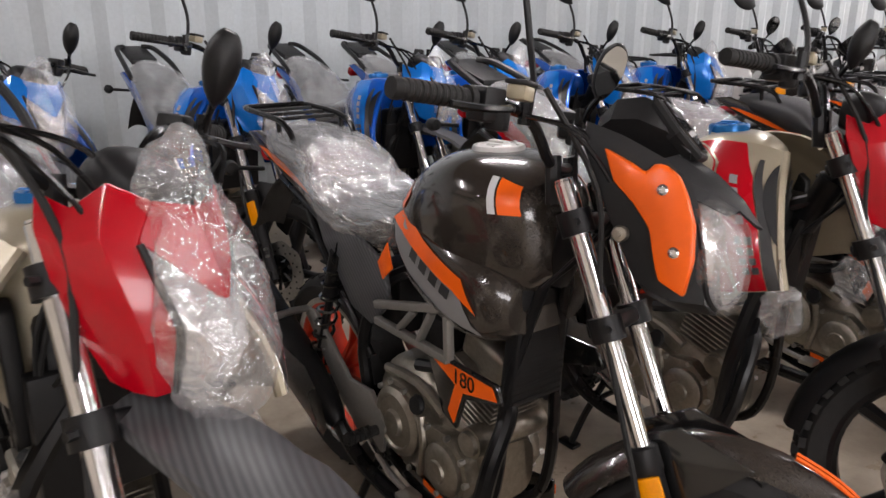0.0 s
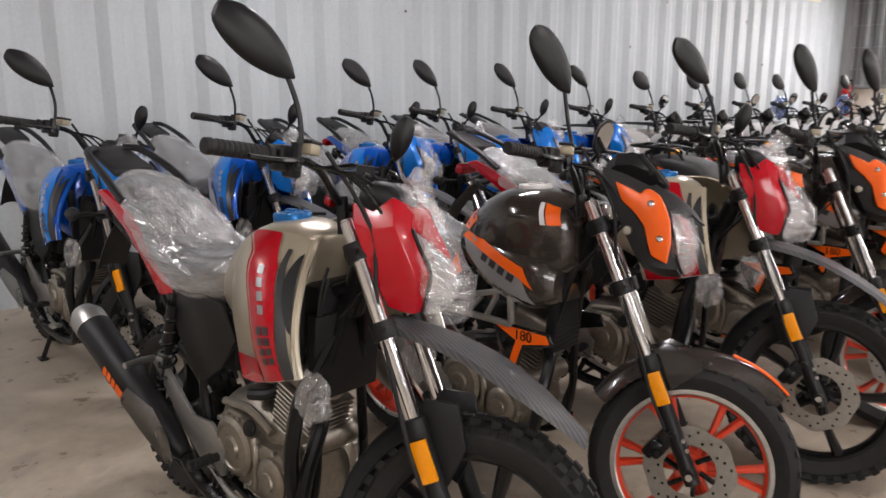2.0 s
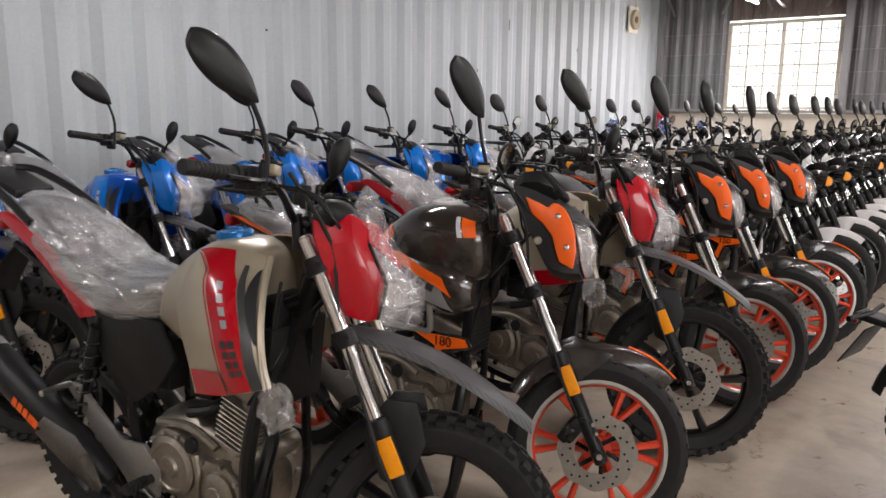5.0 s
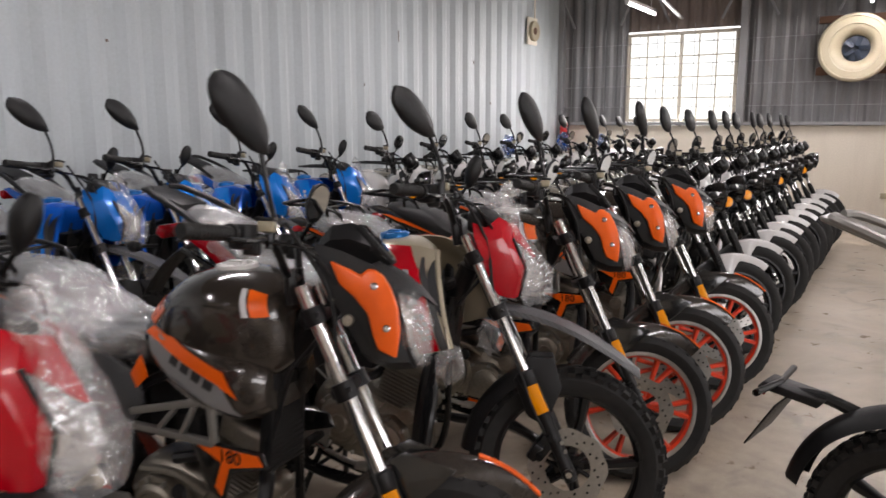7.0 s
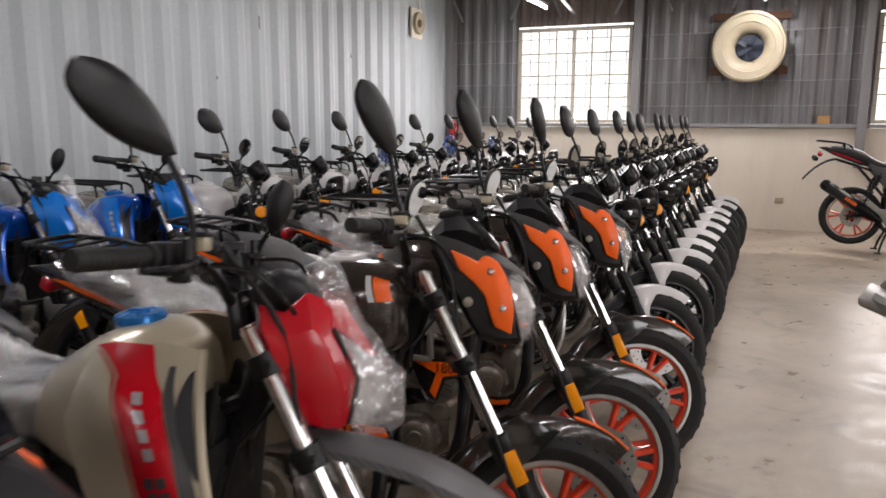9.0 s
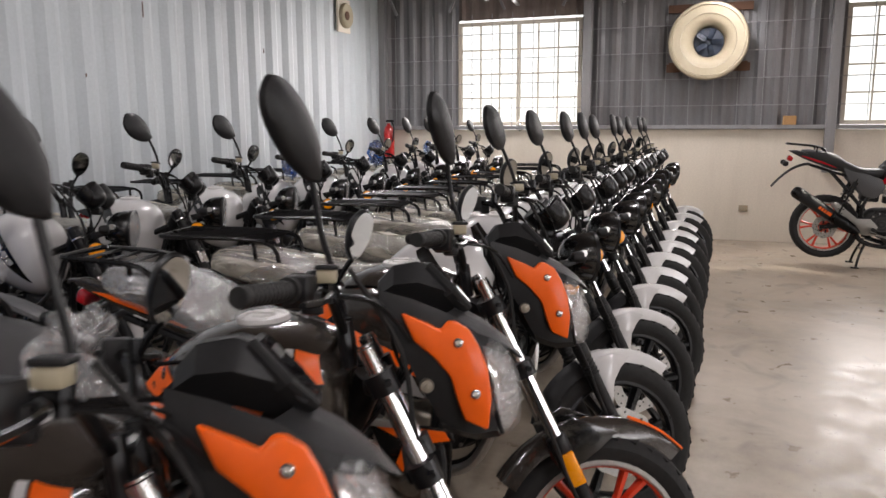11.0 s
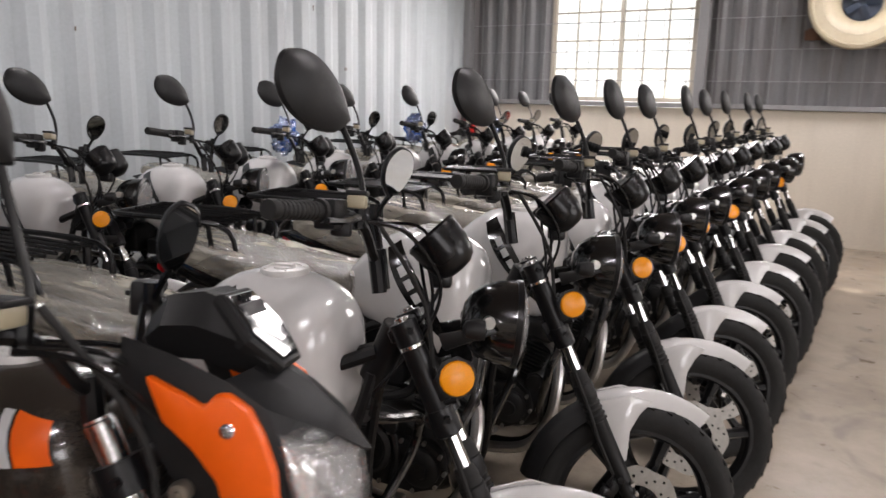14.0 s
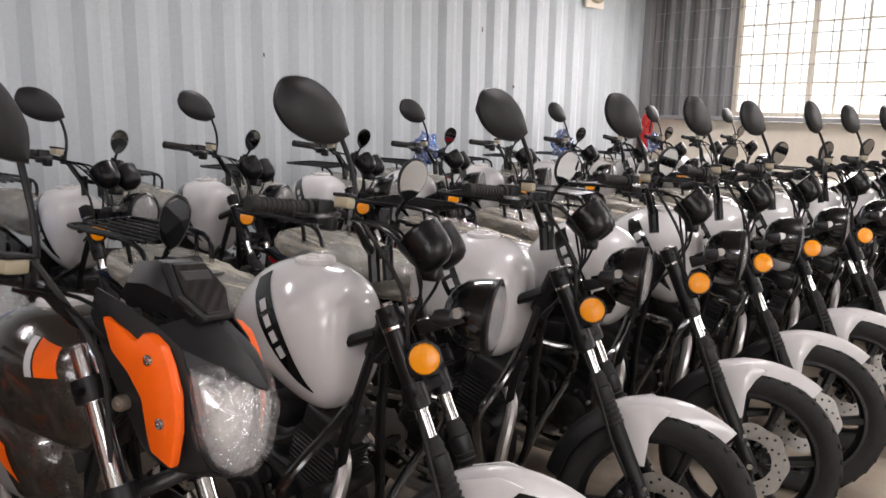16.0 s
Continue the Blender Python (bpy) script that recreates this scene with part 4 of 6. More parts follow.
def bars(surf, side, x0, z0, x1, z1, n, height, lift=0.005):
    """Plain badge blocks along a line on the side of a body: n letter-sized bars."""
    out = []
    d = Vector((x1 - x0, z1 - z0))
    w = d.length / n
    d.normalize()
    u = Vector((-d.y, d.x))
    o = Vector((x0, z0))
    for k in range(n):
        for lo, hi, v0, v1 in ((0.14, 0.82, 0.0, 1.0),):
            q = [o + d * w * (k + a) + u * height * b for a, b in ((lo, v0), (hi, v0), (hi, v1), (lo, v1))]
            bm = B()
            decal(bm, [(p.x, p.y) for p in q], surf, side, lift, 0.05)
            out.append(bm)
    return out


def text_part(name, body, size, m, mat, parent):
    c = bpy.data.curves.new(name, "FONT")
    c.body, c.size, c.extrude, c.align_x, c.align_y = body, size, 0.0006, "CENTER", "CENTER"
    tmp = bpy.data.objects.new(name, c)
    scene.collection.objects.link(tmp)
    bpy.context.view_layer.update()
    me = bpy.data.meshes.new_from_object(tmp.evaluated_get(bpy.context.evaluated_depsgraph_get()))
    bpy.data.objects.remove(tmp)
    me.transform(m)
    me.materials.append(M[mat])
    ob = new(name, me)
    ob.parent = parent
    return ob


def wrap_film(parent, name, shape, mat, jitter, label):
    bm = B()
    Shape(shape.stations, 9).build(bm, 64, 0.012, jitter)
    return part(name, bm, mat, parent, label, smooth=50)


def tail_kit(parent, x, z, fender_mat="black_plastic"):
    bm = B()
    rows = []
    for t in range(7):
        u = t / 6
        xx, zz = x + 0.16 - 0.32 * u, z - 0.1 - 0.02 * u - 0.22 * u * u
        rows.append([(xx, k * 0.055, zz - 0.02 * abs(k) ** 2) for k in (-1, -0.5, 0, 0.5, 1)])
    strip_rows(bm, rows, 0.004, mirror=False)
    part("rear_fender", bm, fender_mat, parent)
    bm = B()
    block(bm, (0.05, 0.13, 0.05), Matrix.Translation((x - 0.02, 0, z - 0.07)) @ Matrix.Rotation(radians(25), 4, "Y"), 0.014, 3)
    part("tail_light", bm, "red_lens", parent, "red tail light lens")
    for s in (-1, 1):
        bm = B()
        rod(bm, (x - 0.05, s * 0.05, z - 0.13), (x - 0.06, s * 0.14, z - 0.12), 0.008, 8)
        lathe(bm, [(0.006, -0.03), (0.02, -0.025), (0.026, 0.0), (0.02, 0.02), (0.004, 0.024)], axis((x - 0.065, s * 0.16, z - 0.118), (-1, 0, 0)), 12)
        part("rear_indicator", bm, "black_plastic", parent)


def rack(parent, x0, x1, z, w=0.11, slats=5, rise=0.02):
    """A tubular luggage rack over the tail."""
    bm = B()
    tube(bm, [(x0 + 0.06, -w * 0.9, z - 0.09), (x0, -w, z), (x1 + 0.04, -w, z + rise), (x1, -w * 0.6, z + rise), (x1, w * 0.6, z + rise), (x1 + 0.04, w, z + rise), (x0, w, z), (x0 + 0.06, w * 0.9, z - 0.09)], 0.009, 8, 4)
    for s in (-1, 1):
        tube(bm, [(x0 - 0.04, s * w, z), (x0 - 0.03, s * w * 0.9, z - 0.14)], 0.008, 6, 1)
    ob = part("luggage_rack", bm, "black_metal", parent, "black tubular luggage rack")
    for k in range(slats):
        t = (k + 1) / (slats + 1)
        bm = B()
        if w > 0.12:
            yy = -w + 2 * w * t
            tube(bm, [(x0 + 0.01, yy, z), (x1, yy, z + rise)], 0.006, 6, 1)
        else:
            xx = x0 + (x1 - x0) * t
            tube(bm, [(xx, -w, z + rise * t), (xx, w, z + rise * t)], 0.006, 6, 1)
        part("slat", bm, "black_metal", ob)


def new_bike(label, group):
    ob = new("motorcycle")
    ob.empty_display_size = 0.2
    return tagged(ob, label, "motorcycle", group)


def fuel_cap(parent, x, z, tilt, mat, r=0.045, label=""):
    bm = B()
    mm = Matrix.Translation((x, 0, z)) @ Matrix.Rotation(radians(tilt), 4, "Y")
    lathe(bm, [(r, -0.03), (r + 0.003, -0.003), (r, 0.004), (r * 0.72, 0.006), (r * 0.7, 0.003), (r * 0.5, 0.003), (r * 0.45, 0.008), (0.004, 0.008)], mm, 28)
    block(bm, (r * 0.9, 0.016, 0.008), mm @ Matrix.Translation((0, 0, 0.009)), 0.002)
    for k in range(5):
        a = 2 * math.pi * k / 5 + 0.3
        rod(bm, mm @ Vector((r * 0.86 * math.cos(a), r * 0.86 * math.sin(a), 0.003)), mm @ Vector((r * 0.86 * math.cos(a), r * 0.86 * math.sin(a), 0.007)), 0.004, 6)
    part("fuel_cap", bm, mat, parent, label)


# -- street motorcycle, black and orange --
def street_bike(group, label, paint="smoke_gloss", accent="orange", wheel_mat="orange_red", wrapped=True, pipe="steel", case="engine"):
    o = new_bike(label, group)
    R = 0.305
    wheel("front_wheel", o, 0, R, 0.1, wheel_mat, 6, False, lip="steel", split=True)
    wheel("rear_wheel", o, -1.3, R + 0.005, 0.12, wheel_mat, 6, False, lip="steel", split=True, front=False)
    fork(o, R, top=0.84)
    handlebars(o, "tall", 1.175)
    engine(o, case)
    chassis(o, R + 0.005, -1.3)
    exhaust(o, tip=pipe, shield=pipe)
    # tank and shrouds
    tank = Shape([(-0.395, 1.015, 0.87, 0.06, 2.6, 0.1), (-0.425, 1.06, 0.83, 0.1, 2.6, 0.12), (-0.495, 1.09, 0.785, 0.138, 2.5, 0.12), (-0.60, 1.1, 0.77, 0.158, 2.8, 0.06), (-0.72, 1.075, 0.775, 0.145, 2.4, 0.05), (-0.83, 1.0, 0.78, 0.105, 2.4, -0.1), (-0.9, 0.92, 0.79, 0.075, 2.4, -0.1)])
    bm = B()
    tank.build(bm, 32)
    part("fuel_tank", bm, paint, o, "dark smoke-brown gloss fuel tank")
    fuel_cap(o, -0.6, 1.102, -2, "cap_steel", 0.054, "bare steel fuel cap")
    for s in (-1, 1):
        bm = B()
        decal(bm, [(-0.42, 1.0), (-0.437, 1.052), (-0.48, 1.066), (-0.458, 1.0)], tank, s, 0.003, 0.015)
        part("stripe", bm, accent, o, "orange tank stripe")
        bm = B()
        decal(bm, [(-0.86, 0.95), (-0.80, 1.015), (-0.74, 0.99), (-0.79, 0.945)], tank, s)
        part("stripe", bm, accent, o, "orange tank stripe")
        bm = B()
        decal(bm, [(-0.484, 1.066), (-0.498, 1.068), (-0.477, 1.0), (-0.462, 1.0)], tank, s, 0.003, 0.015)
        part("stripe", bm, "pale_decal", o, "thin pale stripe")
        shroud = Shape([(-0.435, 0.86, 0.74, 0.11, 3, 0), (-0.48, 0.9, 0.71, 0.15, 3, 0.05), (-0.58, 0.945, 0.71, 0.17, 3, 0), (-0.72, 0.96, 0.77, 0.162, 3, 0), (-0.82, 0.95, 0.84, 0.13, 3, 0)])
        if s == -1:
            bm = B()
            shroud.build(bm, 28)
            part("tank_shroud", bm, paint, o, "dark smoke-brown tank shroud")
        bm = B()
        decal(bm, [(-0.80, 0.935), (-0.76, 0.935), (-0.53, 0.835), (-0.49, 0.735), (-0.53, 0.75), (-0.7, 0.82), (-0.78, 0.88)], shroud, s)
        part("side_panel", bm, "silver_grey", o, "silver grey badge panel")
        for bm in bars(shroud, s, -0.70, 0.868, -0.55, 0.803, 4, 0.026):
            part("badge_bar", bm, "dark_decal", o, "dark badge bar", smooth=0)
        bm = B()
        decal(bm, [(-0.81, 0.925), (-0.795, 0.948), (-0.74, 0.945), (-0.52, 0.86), (-0.485, 0.79), (-0.54, 0.83), (-0.74, 0.912)], shroud, s, 0.005)
        part("stripe", bm, accent, o, "orange shroud stripe")
        # clear indicator set into the shroud
        bm = B()
        decal(bm, [(-0.72, 0.82), (-0.7, 0.828), (-0.56, 0.765), (-0.49, 0.715), (-0.53, 0.72), (-0.63, 0.76)], shroud, s, 0.008, 0.02)
        part("front_turn_lamp", bm, "reflector", o, "clear turn lamp in the shroud")
        # grey side brace
        bm = B()
        for a, b, w in (((-0.86, 0.70), (-0.58, 0.775), 0.02), ((-0.86, 0.66), (-0.57, 0.66), 0.02), ((-0.57, 0.66), (-0.575, 0.78), 0.018), ((-0.76, 0.67), (-0.70, 0.73), 0.014), ((-0.68, 0.665), (-0.63, 0.75), 0.014)):
            d = Vector((b[0] - a[0], b[1] - a[1])).normalized()
            u = Vector((-d.y, d.x)) * w / 2
            plate(bm, [(a[0] - u.x, a[1] - u.y), (b[0] - u.x, b[1] - u.y), (b[0] + u.x, b[1] + u.y), (a[0] + u.x, a[1] + u.y)], s * 0.145, s * 0.165, 0.004)
        part("frame_brace", bm, "grey_alloy", o, "grey triangulated frame brace")
        # lower cowl with model number
        bm = B()
        plate(bm, [(-0.66, 0.66), (-0.42, 0.66), (-0.40, 0.62), (-0.52, 0.585), (-0.55, 0.5), (-0.6, 0.52)], s * 0.142, s * 0.152, 0.004)
        cowl = part("engine_cowl", bm, "black_gloss", o)
        bm = B()
        plate(bm, [(-0.645, 0.652), (-0.43, 0.65), (-0.415, 0.625), (-0.525, 0.6), (-0.555, 0.515), (-0.575, 0.54), (-0.55, 0.61)], s * 0.152, s * 0.1545, 0)
        part("cowl_stripe", bm, accent, cowl, "orange cowl stripe", smooth=0)
        text_part("model_number", "180", 0.05, Matrix.Translation((-0.52, s * 0.156, 0.63)) @ Matrix.Rotation(radians(90), 4, "X") @ (Matrix.Rotation(radians(180), 4, "Y") if s > 0 else Matrix.Identity(4)), "black_gloss", cowl) if s < 0 else None
        # belly pan
        bm = B()
        plate(bm, [(-0.5, 0.21), (-0.72, 0.19), (-0.82, 0.23), (-0.78, 0.29), (-0.6, 0.27), (-0.5, 0.29)], s * 0.11, s * 0.118, 0.003)
        pan = part("belly_pan", bm, "black_gloss", o)
        bm = B()
        plate(bm, [(-0.5, 0.275), (-0.6, 0.255), (-0.72, 0.27), (-0.72, 0.255), (-0.6, 0.235), (-0.5, 0.25)], s * 0.118, s * 0.1205, 0)
        part("pan_stripe", bm, accent, pan, "orange stripe", smooth=0)
        # side cover
        bm = B()
        plate(bm, [(-0.86, 0.8), (-1.05, 0.86), (-1.22, 0.9), (-1.16, 0.78), (-1.02, 0.64), (-0.92, 0.62), (-0.84, 0.70)], s * 0.118, s * 0.135, 0.006)
        part("side_cover", bm, "carbon", o, "carbon-pattern side cover")
        bm = B()
        plate(bm, [(-0.83, 0.86), (-0.875, 0.80), (-0.855, 0.76), (-0.81, 0.8)], s * 0.1355, s * 0.14, 0.002)
        part("cover_accent", bm, accent, o, "orange side cover accent")
        bm = B()
        plate(bm, [(-1.15, 0.9), (-1.3, 0.95), (-1.62, 1.03), (-1.7, 1.02), (-1.55, 0.95), (-1.3, 0.865), (-1.18, 0.85)], s * 0.085, s * 0.105, 0.007)
        part("tail_cowl", bm, paint, o, "black tail cowl")
        bm = B()
        plate(bm, [(-1.25, 0.905), (-1.55, 0.98), (-1.6, 0.985), (-1.5, 0.95), (-1.27, 0.885)], s * 0.105, s * 0.1075, 0)
        part("cowl_stripe", bm, accent, o, "orange tail stripe", smooth=0)
    seat = Shape([(-0.82, 0.93, 0.84, 0.07, 2.6, 0), (-0.90, 0.905, 0.81, 0.105, 2.8, 0.1), (-1.04, 0.9, 0.81, 0.135, 3, 0.1), (-1.18, 0.95, 0.84, 0.14, 3, 0.1), (-1.3, 1.02, 0.88, 0.13, 3, 0.1), (-1.48, 1.045, 0.94, 0.115, 2.8, 0.1), (-1.58, 1.04, 0.98, 0.08, 2.5, 0)])
    bm = B()
    seat.build(bm, 24)
    part("seat", bm, "seat", o, "black vinyl seat")
    if wrapped:
        wrap_film(o, "seat_wrap", seat, "film", 0.007, "clear plastic film over the seat")
    rack(o, -1.42, -1.72, 1.07, 0.105, 3)
    tail_kit(o, -1.66, 1.02)
    # mudguard
    bm = B()
    arc_fender(bm, R + 0.05, 0, R, 46, 150, 0.02, 0.062, 0.035, tip=0.5, steps=18)
    f = part("front_fender", bm, paint, o, "dark gloss front mudguard with an orange edge")
    bm = B()
    for s in (-1, 1):
        tube(bm, [(math.cos(radians(a)) * (R + 0.046), s * 0.012, R + math.sin(radians(a)) * (R + 0.054)) for a in (46, 56, 66, 76)], 0.004, 6, 3)
    part("fender_stripe", bm, accent, f, "orange edge stripe")
    bm = B()
    for s in (-1, 1):
        plate(bm, [(-0.02, 0.58), (0.03, 0.63), (-0.1, 0.67), (-0.19, 0.62), (-0.16, 0.55), (-0.12, 0.5)], s * 0.066, s * 0.074, 0.003)
    part("fender_stay", bm, "black_gloss", f)
    # headlight mask
    bm = B()
    strip_rows(bm, [[(-0.345, 0.098, 1.13), (-0.275, 0.104, 1.112), (-0.2, 0.1, 1.082), (-0.152, 0.09, 1.048)],
                    [(-0.34, 0.11, 1.085), (-0.275, 0.114, 1.06), (-0.2, 0.115, 1.04), (-0.13, 0.09, 1.0)],
                    [(-0.285, 0.108, 0.985), (-0.235, 0.111, 0.965), (-0.18, 0.111, 0.95), (-0.113, 0.086, 0.93)],
                    [(-0.22, 0.092, 0.87), (-0.19, 0.096, 0.855), (-0.155, 0.095, 0.845), (-0.1, 0.064, 0.845)],
                    [(-0.2, 0.05, 0.84), (-0.17, 0.05, 0.83), (-0.14, 0.045, 0.822), (-0.088, 0.03, 0.825)],
                    [(-0.2, 0.0, 0.836), (-0.17, 0.0, 0.826), (-0.14, 0.0, 0.818), (-0.085, 0.0, 0.822)]], 0.005)
    mask = part("headlight_fairing", bm, "black_plastic", o, "matt black headlight fairing", smooth=30)
    for s in (-1, 1):
        bm = B()
        plate(bm, [(-0.302, 1.088), (-0.276, 1.032), (-0.236, 1.0), (-0.203, 0.962), (-0.187, 0.91), (-0.174, 0.878), (-0.128, 0.858), (-0.122, 0.92), (-0.13, 0.98), (-0.149, 1.025), (-0.168, 1.056), (-0.195, 1.072), (-0.21, 1.072), (-0.224, 1.055), (-0.25, 1.068)], s * 0.1, s * 0.124, 0.006)
        part("fairing_panel", bm, accent, mask, "orange fairing side panel")
        for x, z in ((-0.19, 1.03), (-0.155, 0.93)):
            bm = B()
            lathe(bm, [(0.0095, -0.003), (0.0095, 0.002), (0.0065, 0.004), (0.004, 0.004), (0.0035, 0.0015), (0.0005, 0.0015)], axis((x, s * 0.1255, z), (0, s, 0)), 12)
            part("screw", bm, "chrome", mask, "bright panel screw")
        bm = B()
        lathe(bm, [(0.014, 0), (0.015, 0.012), (0.012, 0.019), (0.005, 0.02), (0.004, 0.024), (0.001, 0.024)], axis((-0.25, s * 0.106, 0.945), (0, s, 0)), 14)
        part("lamp_stub", bm, "engine", mask)
    bm = B()
    Shape([(-0.165, 1.035, 0.87, 0.062, 3, 0.2), (-0.135, 1.035, 0.84, 0.078, 2.8, 0.25), (-0.1, 1.015, 0.83, 0.076, 2.6, 0.25), (-0.07, 0.98, 0.835, 0.06, 2.5, 0.25), (-0.052, 0.94, 0.855, 0.032, 2.3, 0.2)]).build(bm, 24)
    glass = part("headlight_lens", bm, "lens", o, "clear faceted headlight")
    for s in (-1, 1):
        bm = B()
        tube(bm, [(-0.165, s * 0.078, 1.03), (-0.135, s * 0.086, 0.99), (-0.115, s * 0.084, 0.93), (-0.1, s * 0.066, 0.865), (-0.085, s * 0.03, 0.835)], 0.0055, 6, 4)
        part("lens_trim", bm, "black_plastic", glass)
    bm = B()
    Shape([(-0.17, 1.02, 0.88, 0.055, 3, 0.2), (-0.135, 1.015, 0.855, 0.064, 3, 0.2), (-0.1, 0.98, 0.87, 0.05, 2.6, 0.2)]).build(bm, 20)
    part("headlight", bm, "reflector", o, "bright headlight reflector")
    # brow: creased beak over the lens
    bm = B()
    strip_rows(bm, [[(-0.185, 0.0, 1.098), (-0.125, 0.0, 1.068), (-0.075, 0.0, 1.03), (-0.036, 0.0, 0.985)],
                    [(-0.19, 0.05, 1.092), (-0.13, 0.044, 1.06), (-0.085, 0.033, 1.03), (-0.046, 0.014, 0.99)],
                    [(-0.235, 0.092, 1.07), (-0.17, 0.086, 1.052), (-0.12, 0.07, 1.034), (-0.075, 0.04, 1.012)],
                    [(-0.25, 0.104, 1.04), (-0.185, 0.1, 1.03), (-0.13, 0.086, 1.018), (-0.088, 0.052, 1.0)]], 0.005)
    part("brow", bm, "black_plastic", mask, "satin black pointed brow", smooth=20)
    # instrument pod
    bm = B()
    hexa = [(-0.55, -1), (0.55, -1), (1, 0.1), (0.6, 1), (-0.6, 1), (-1, 0.1)]
    rings = []
    for x, z, w, h in ((-0.345, 1.115, 0.04, 0.028), (-0.315, 1.135, 0.06, 0.042), (-0.265, 1.14, 0.068, 0.046), (-0.215, 1.125, 0.062, 0.045), (-0.17, 1.095, 0.05, 0.02)):
        rings.append([bm.verts.new((x, a * w, z + b * h)) for a, b in hexa])
    skin(bm, rings)
    d = part("dash", bm, "black_plastic", o, "black faceted instrument pod", smooth=25)
    bm = B()
    mm = Matrix.Translation((-0.2, 0, 1.138)) @ Matrix.Rotation(radians(46), 4, "Y")
    f0 = [(0.066, -0.036), (0.066, 0.036), (0.012, 0.066), (-0.062, 0.048), (-0.062, -0.048), (0.012, -0.066)]
    vs = [[bm.verts.new(mm @ Vector((a * k, b * k, h))) for a, b in f0] for k, h in ((0.9, -0.022), (1.0, -0.006), (1.0, 0.002), (0.94, 0.006))]
    skin(bm, vs)
    part("screen_rim", bm, "black_plastic", d, smooth=20)
    bm = B()
    vs = [[bm.verts.new(mm @ Vector((a * k, b * k, h))) for a, b in f0] for k, h in ((0.86, 0.004), (0.86, 0.0085), (0.82, 0.01))]
    skin(bm, vs)
    part("dash_screen", bm, "dash", d, "glossy dark dash screen", smooth=20)
    # small wrap over the lens
    lamp = Shape([(-0.15, 1.035, 0.87, 0.066, 2.6, 0.2), (-0.125, 1.035, 0.845, 0.078, 2.6, 0.25), (-0.09, 1.01, 0.835, 0.075, 2.5, 0.25), (-0.062, 0.97, 0.84, 0.058, 2.4, 0.25), (-0.046, 0.935, 0.86, 0.032, 2.3, 0.2)])
    wrap_film(o, "light_wrap", lamp, "film_lens", 0.006, "clear plastic over the headlight")
    bm = B()
    plate(bm, [(-0.43, 0.84), (-0.47, 0.84), (-0.50, 0.56), (-0.46, 0.56)], -0.075, 0.075, 0.006)
    cooler = part("oil_cooler", bm, "black_plastic", o)
    # the head group sits a little above the clamp
    for c in o.children_recursive:
        top = c if c.parent == o else c.parent
        if top.name.split(".")[0] in ("headlight_fairing", "headlight_lens", "headlight", "dash", "light_wrap"):
            c.data.transform(Matrix.Translation((0, 0, 0.043)))
    for k in range(16):
        bm = B()
        block(bm, (0.006, 0.14, 0.006), Matrix.Translation((-0.437 - 0.0015 * k, 0, 0.83 - 0.017 * k)), 0)
        part("fin", bm, "black_plastic", cooler)
    return o


# -- trail motorcycle with a high mudguard --
def trail_bike(group, label, mask_mat, tank_mat, tail_mat, panel_mat, cap_mat, wrapped=True, tail=True, flash=""):
    o = new_bike(label, group)
    R = 0.335
    wheel("front_wheel", o, 0, R, 0.095, "black_metal", 5, True, lip=None)
    wheel("rear_wheel", o, -1.33, 0.315, 0.115, "black_metal", 5, True, lip=None, front=False)
    fork(o, R, low=0.36, top=0.84)
    handlebars(o, "leaf", 1.22)
    engine(o, "engine")
    chassis(o, 0.315, -1.33, tail=(-1.7, 1.05) if tail else (-1.42, 0.94))
    if tail:
        exhaust(o)
    tank = Shape([(-0.50, 1.0, 0.86, 0.05, 2.6, 0), (-0.515, 1.045, 0.78, 0.09, 2.8, 0.05), (-0.55, 1.065, 0.72, 0.125, 3, 0.02), (-0.60, 1.078, 0.70, 0.15, 3, 0.02), (-0.68, 1.065, 0.72, 0.168, 2.8, 0.04), (-0.8, 1.0, 0.76, 0.13, 2.6, -0.05), (-0.9, 0.92, 0.79, 0.085, 2.5, -0.1)])
    bm = B()
    tank.build(bm, 32)
    part("fuel_tank", bm, tank_mat, o)
    fuel_cap(o, -0.655, 1.086, -4, cap_mat, 0.05, "blue metal fuel cap")
    bm = B()
    rod(bm, (-0.64, 0, 1.05), (-0.64, 0, 1.07), 0.06, 20)
    part("cap_ring", bm, tank_mat, o)
    for s in (-1, 1):
        # flared shroud that spreads out and down ahead of the engine
        wing = Wing([[(-0.735, 0.1, 1.0), (-0.635, 0.125, 1.06), (-0.52, 0.115, 1.068), (-0.44, 0.088, 1.052)],
                     [(-0.735, 0.145, 0.93), (-0.62, 0.188, 1.0), (-0.5, 0.204, 0.992), (-0.405, 0.155, 0.985)],
                     [(-0.685, 0.185, 0.85), (-0.565, 0.228, 0.885), (-0.438, 0.252, 0.9), (-0.365, 0.212, 0.9)],
                     [(-0.635, 0.205, 0.765), (-0.52, 0.242, 0.79), (-0.4, 0.272, 0.813), (-0.338, 0.238, 0.826)],
                     [(-0.6, 0.218, 0.69), (-0.485, 0.245, 0.715), (-0.375, 0.264, 0.75), (-0.318, 0.244, 0.766)]], s)
        bm = B()
        wing.patch(bm, 0, 4, lambda v: 0, lambda v: 3, 0.0, 24, 18, 0.005)
        shroud = part("tank_shroud", bm, tank_mat, o, "", 60)
        bm = B()
        tube(bm, [wing.at(3, v / 4, -0.006) for v in range(0, 17)], 0.011, 8, 2)
        part("shroud_lip", bm, tank_mat, shroud)
        bm = B()
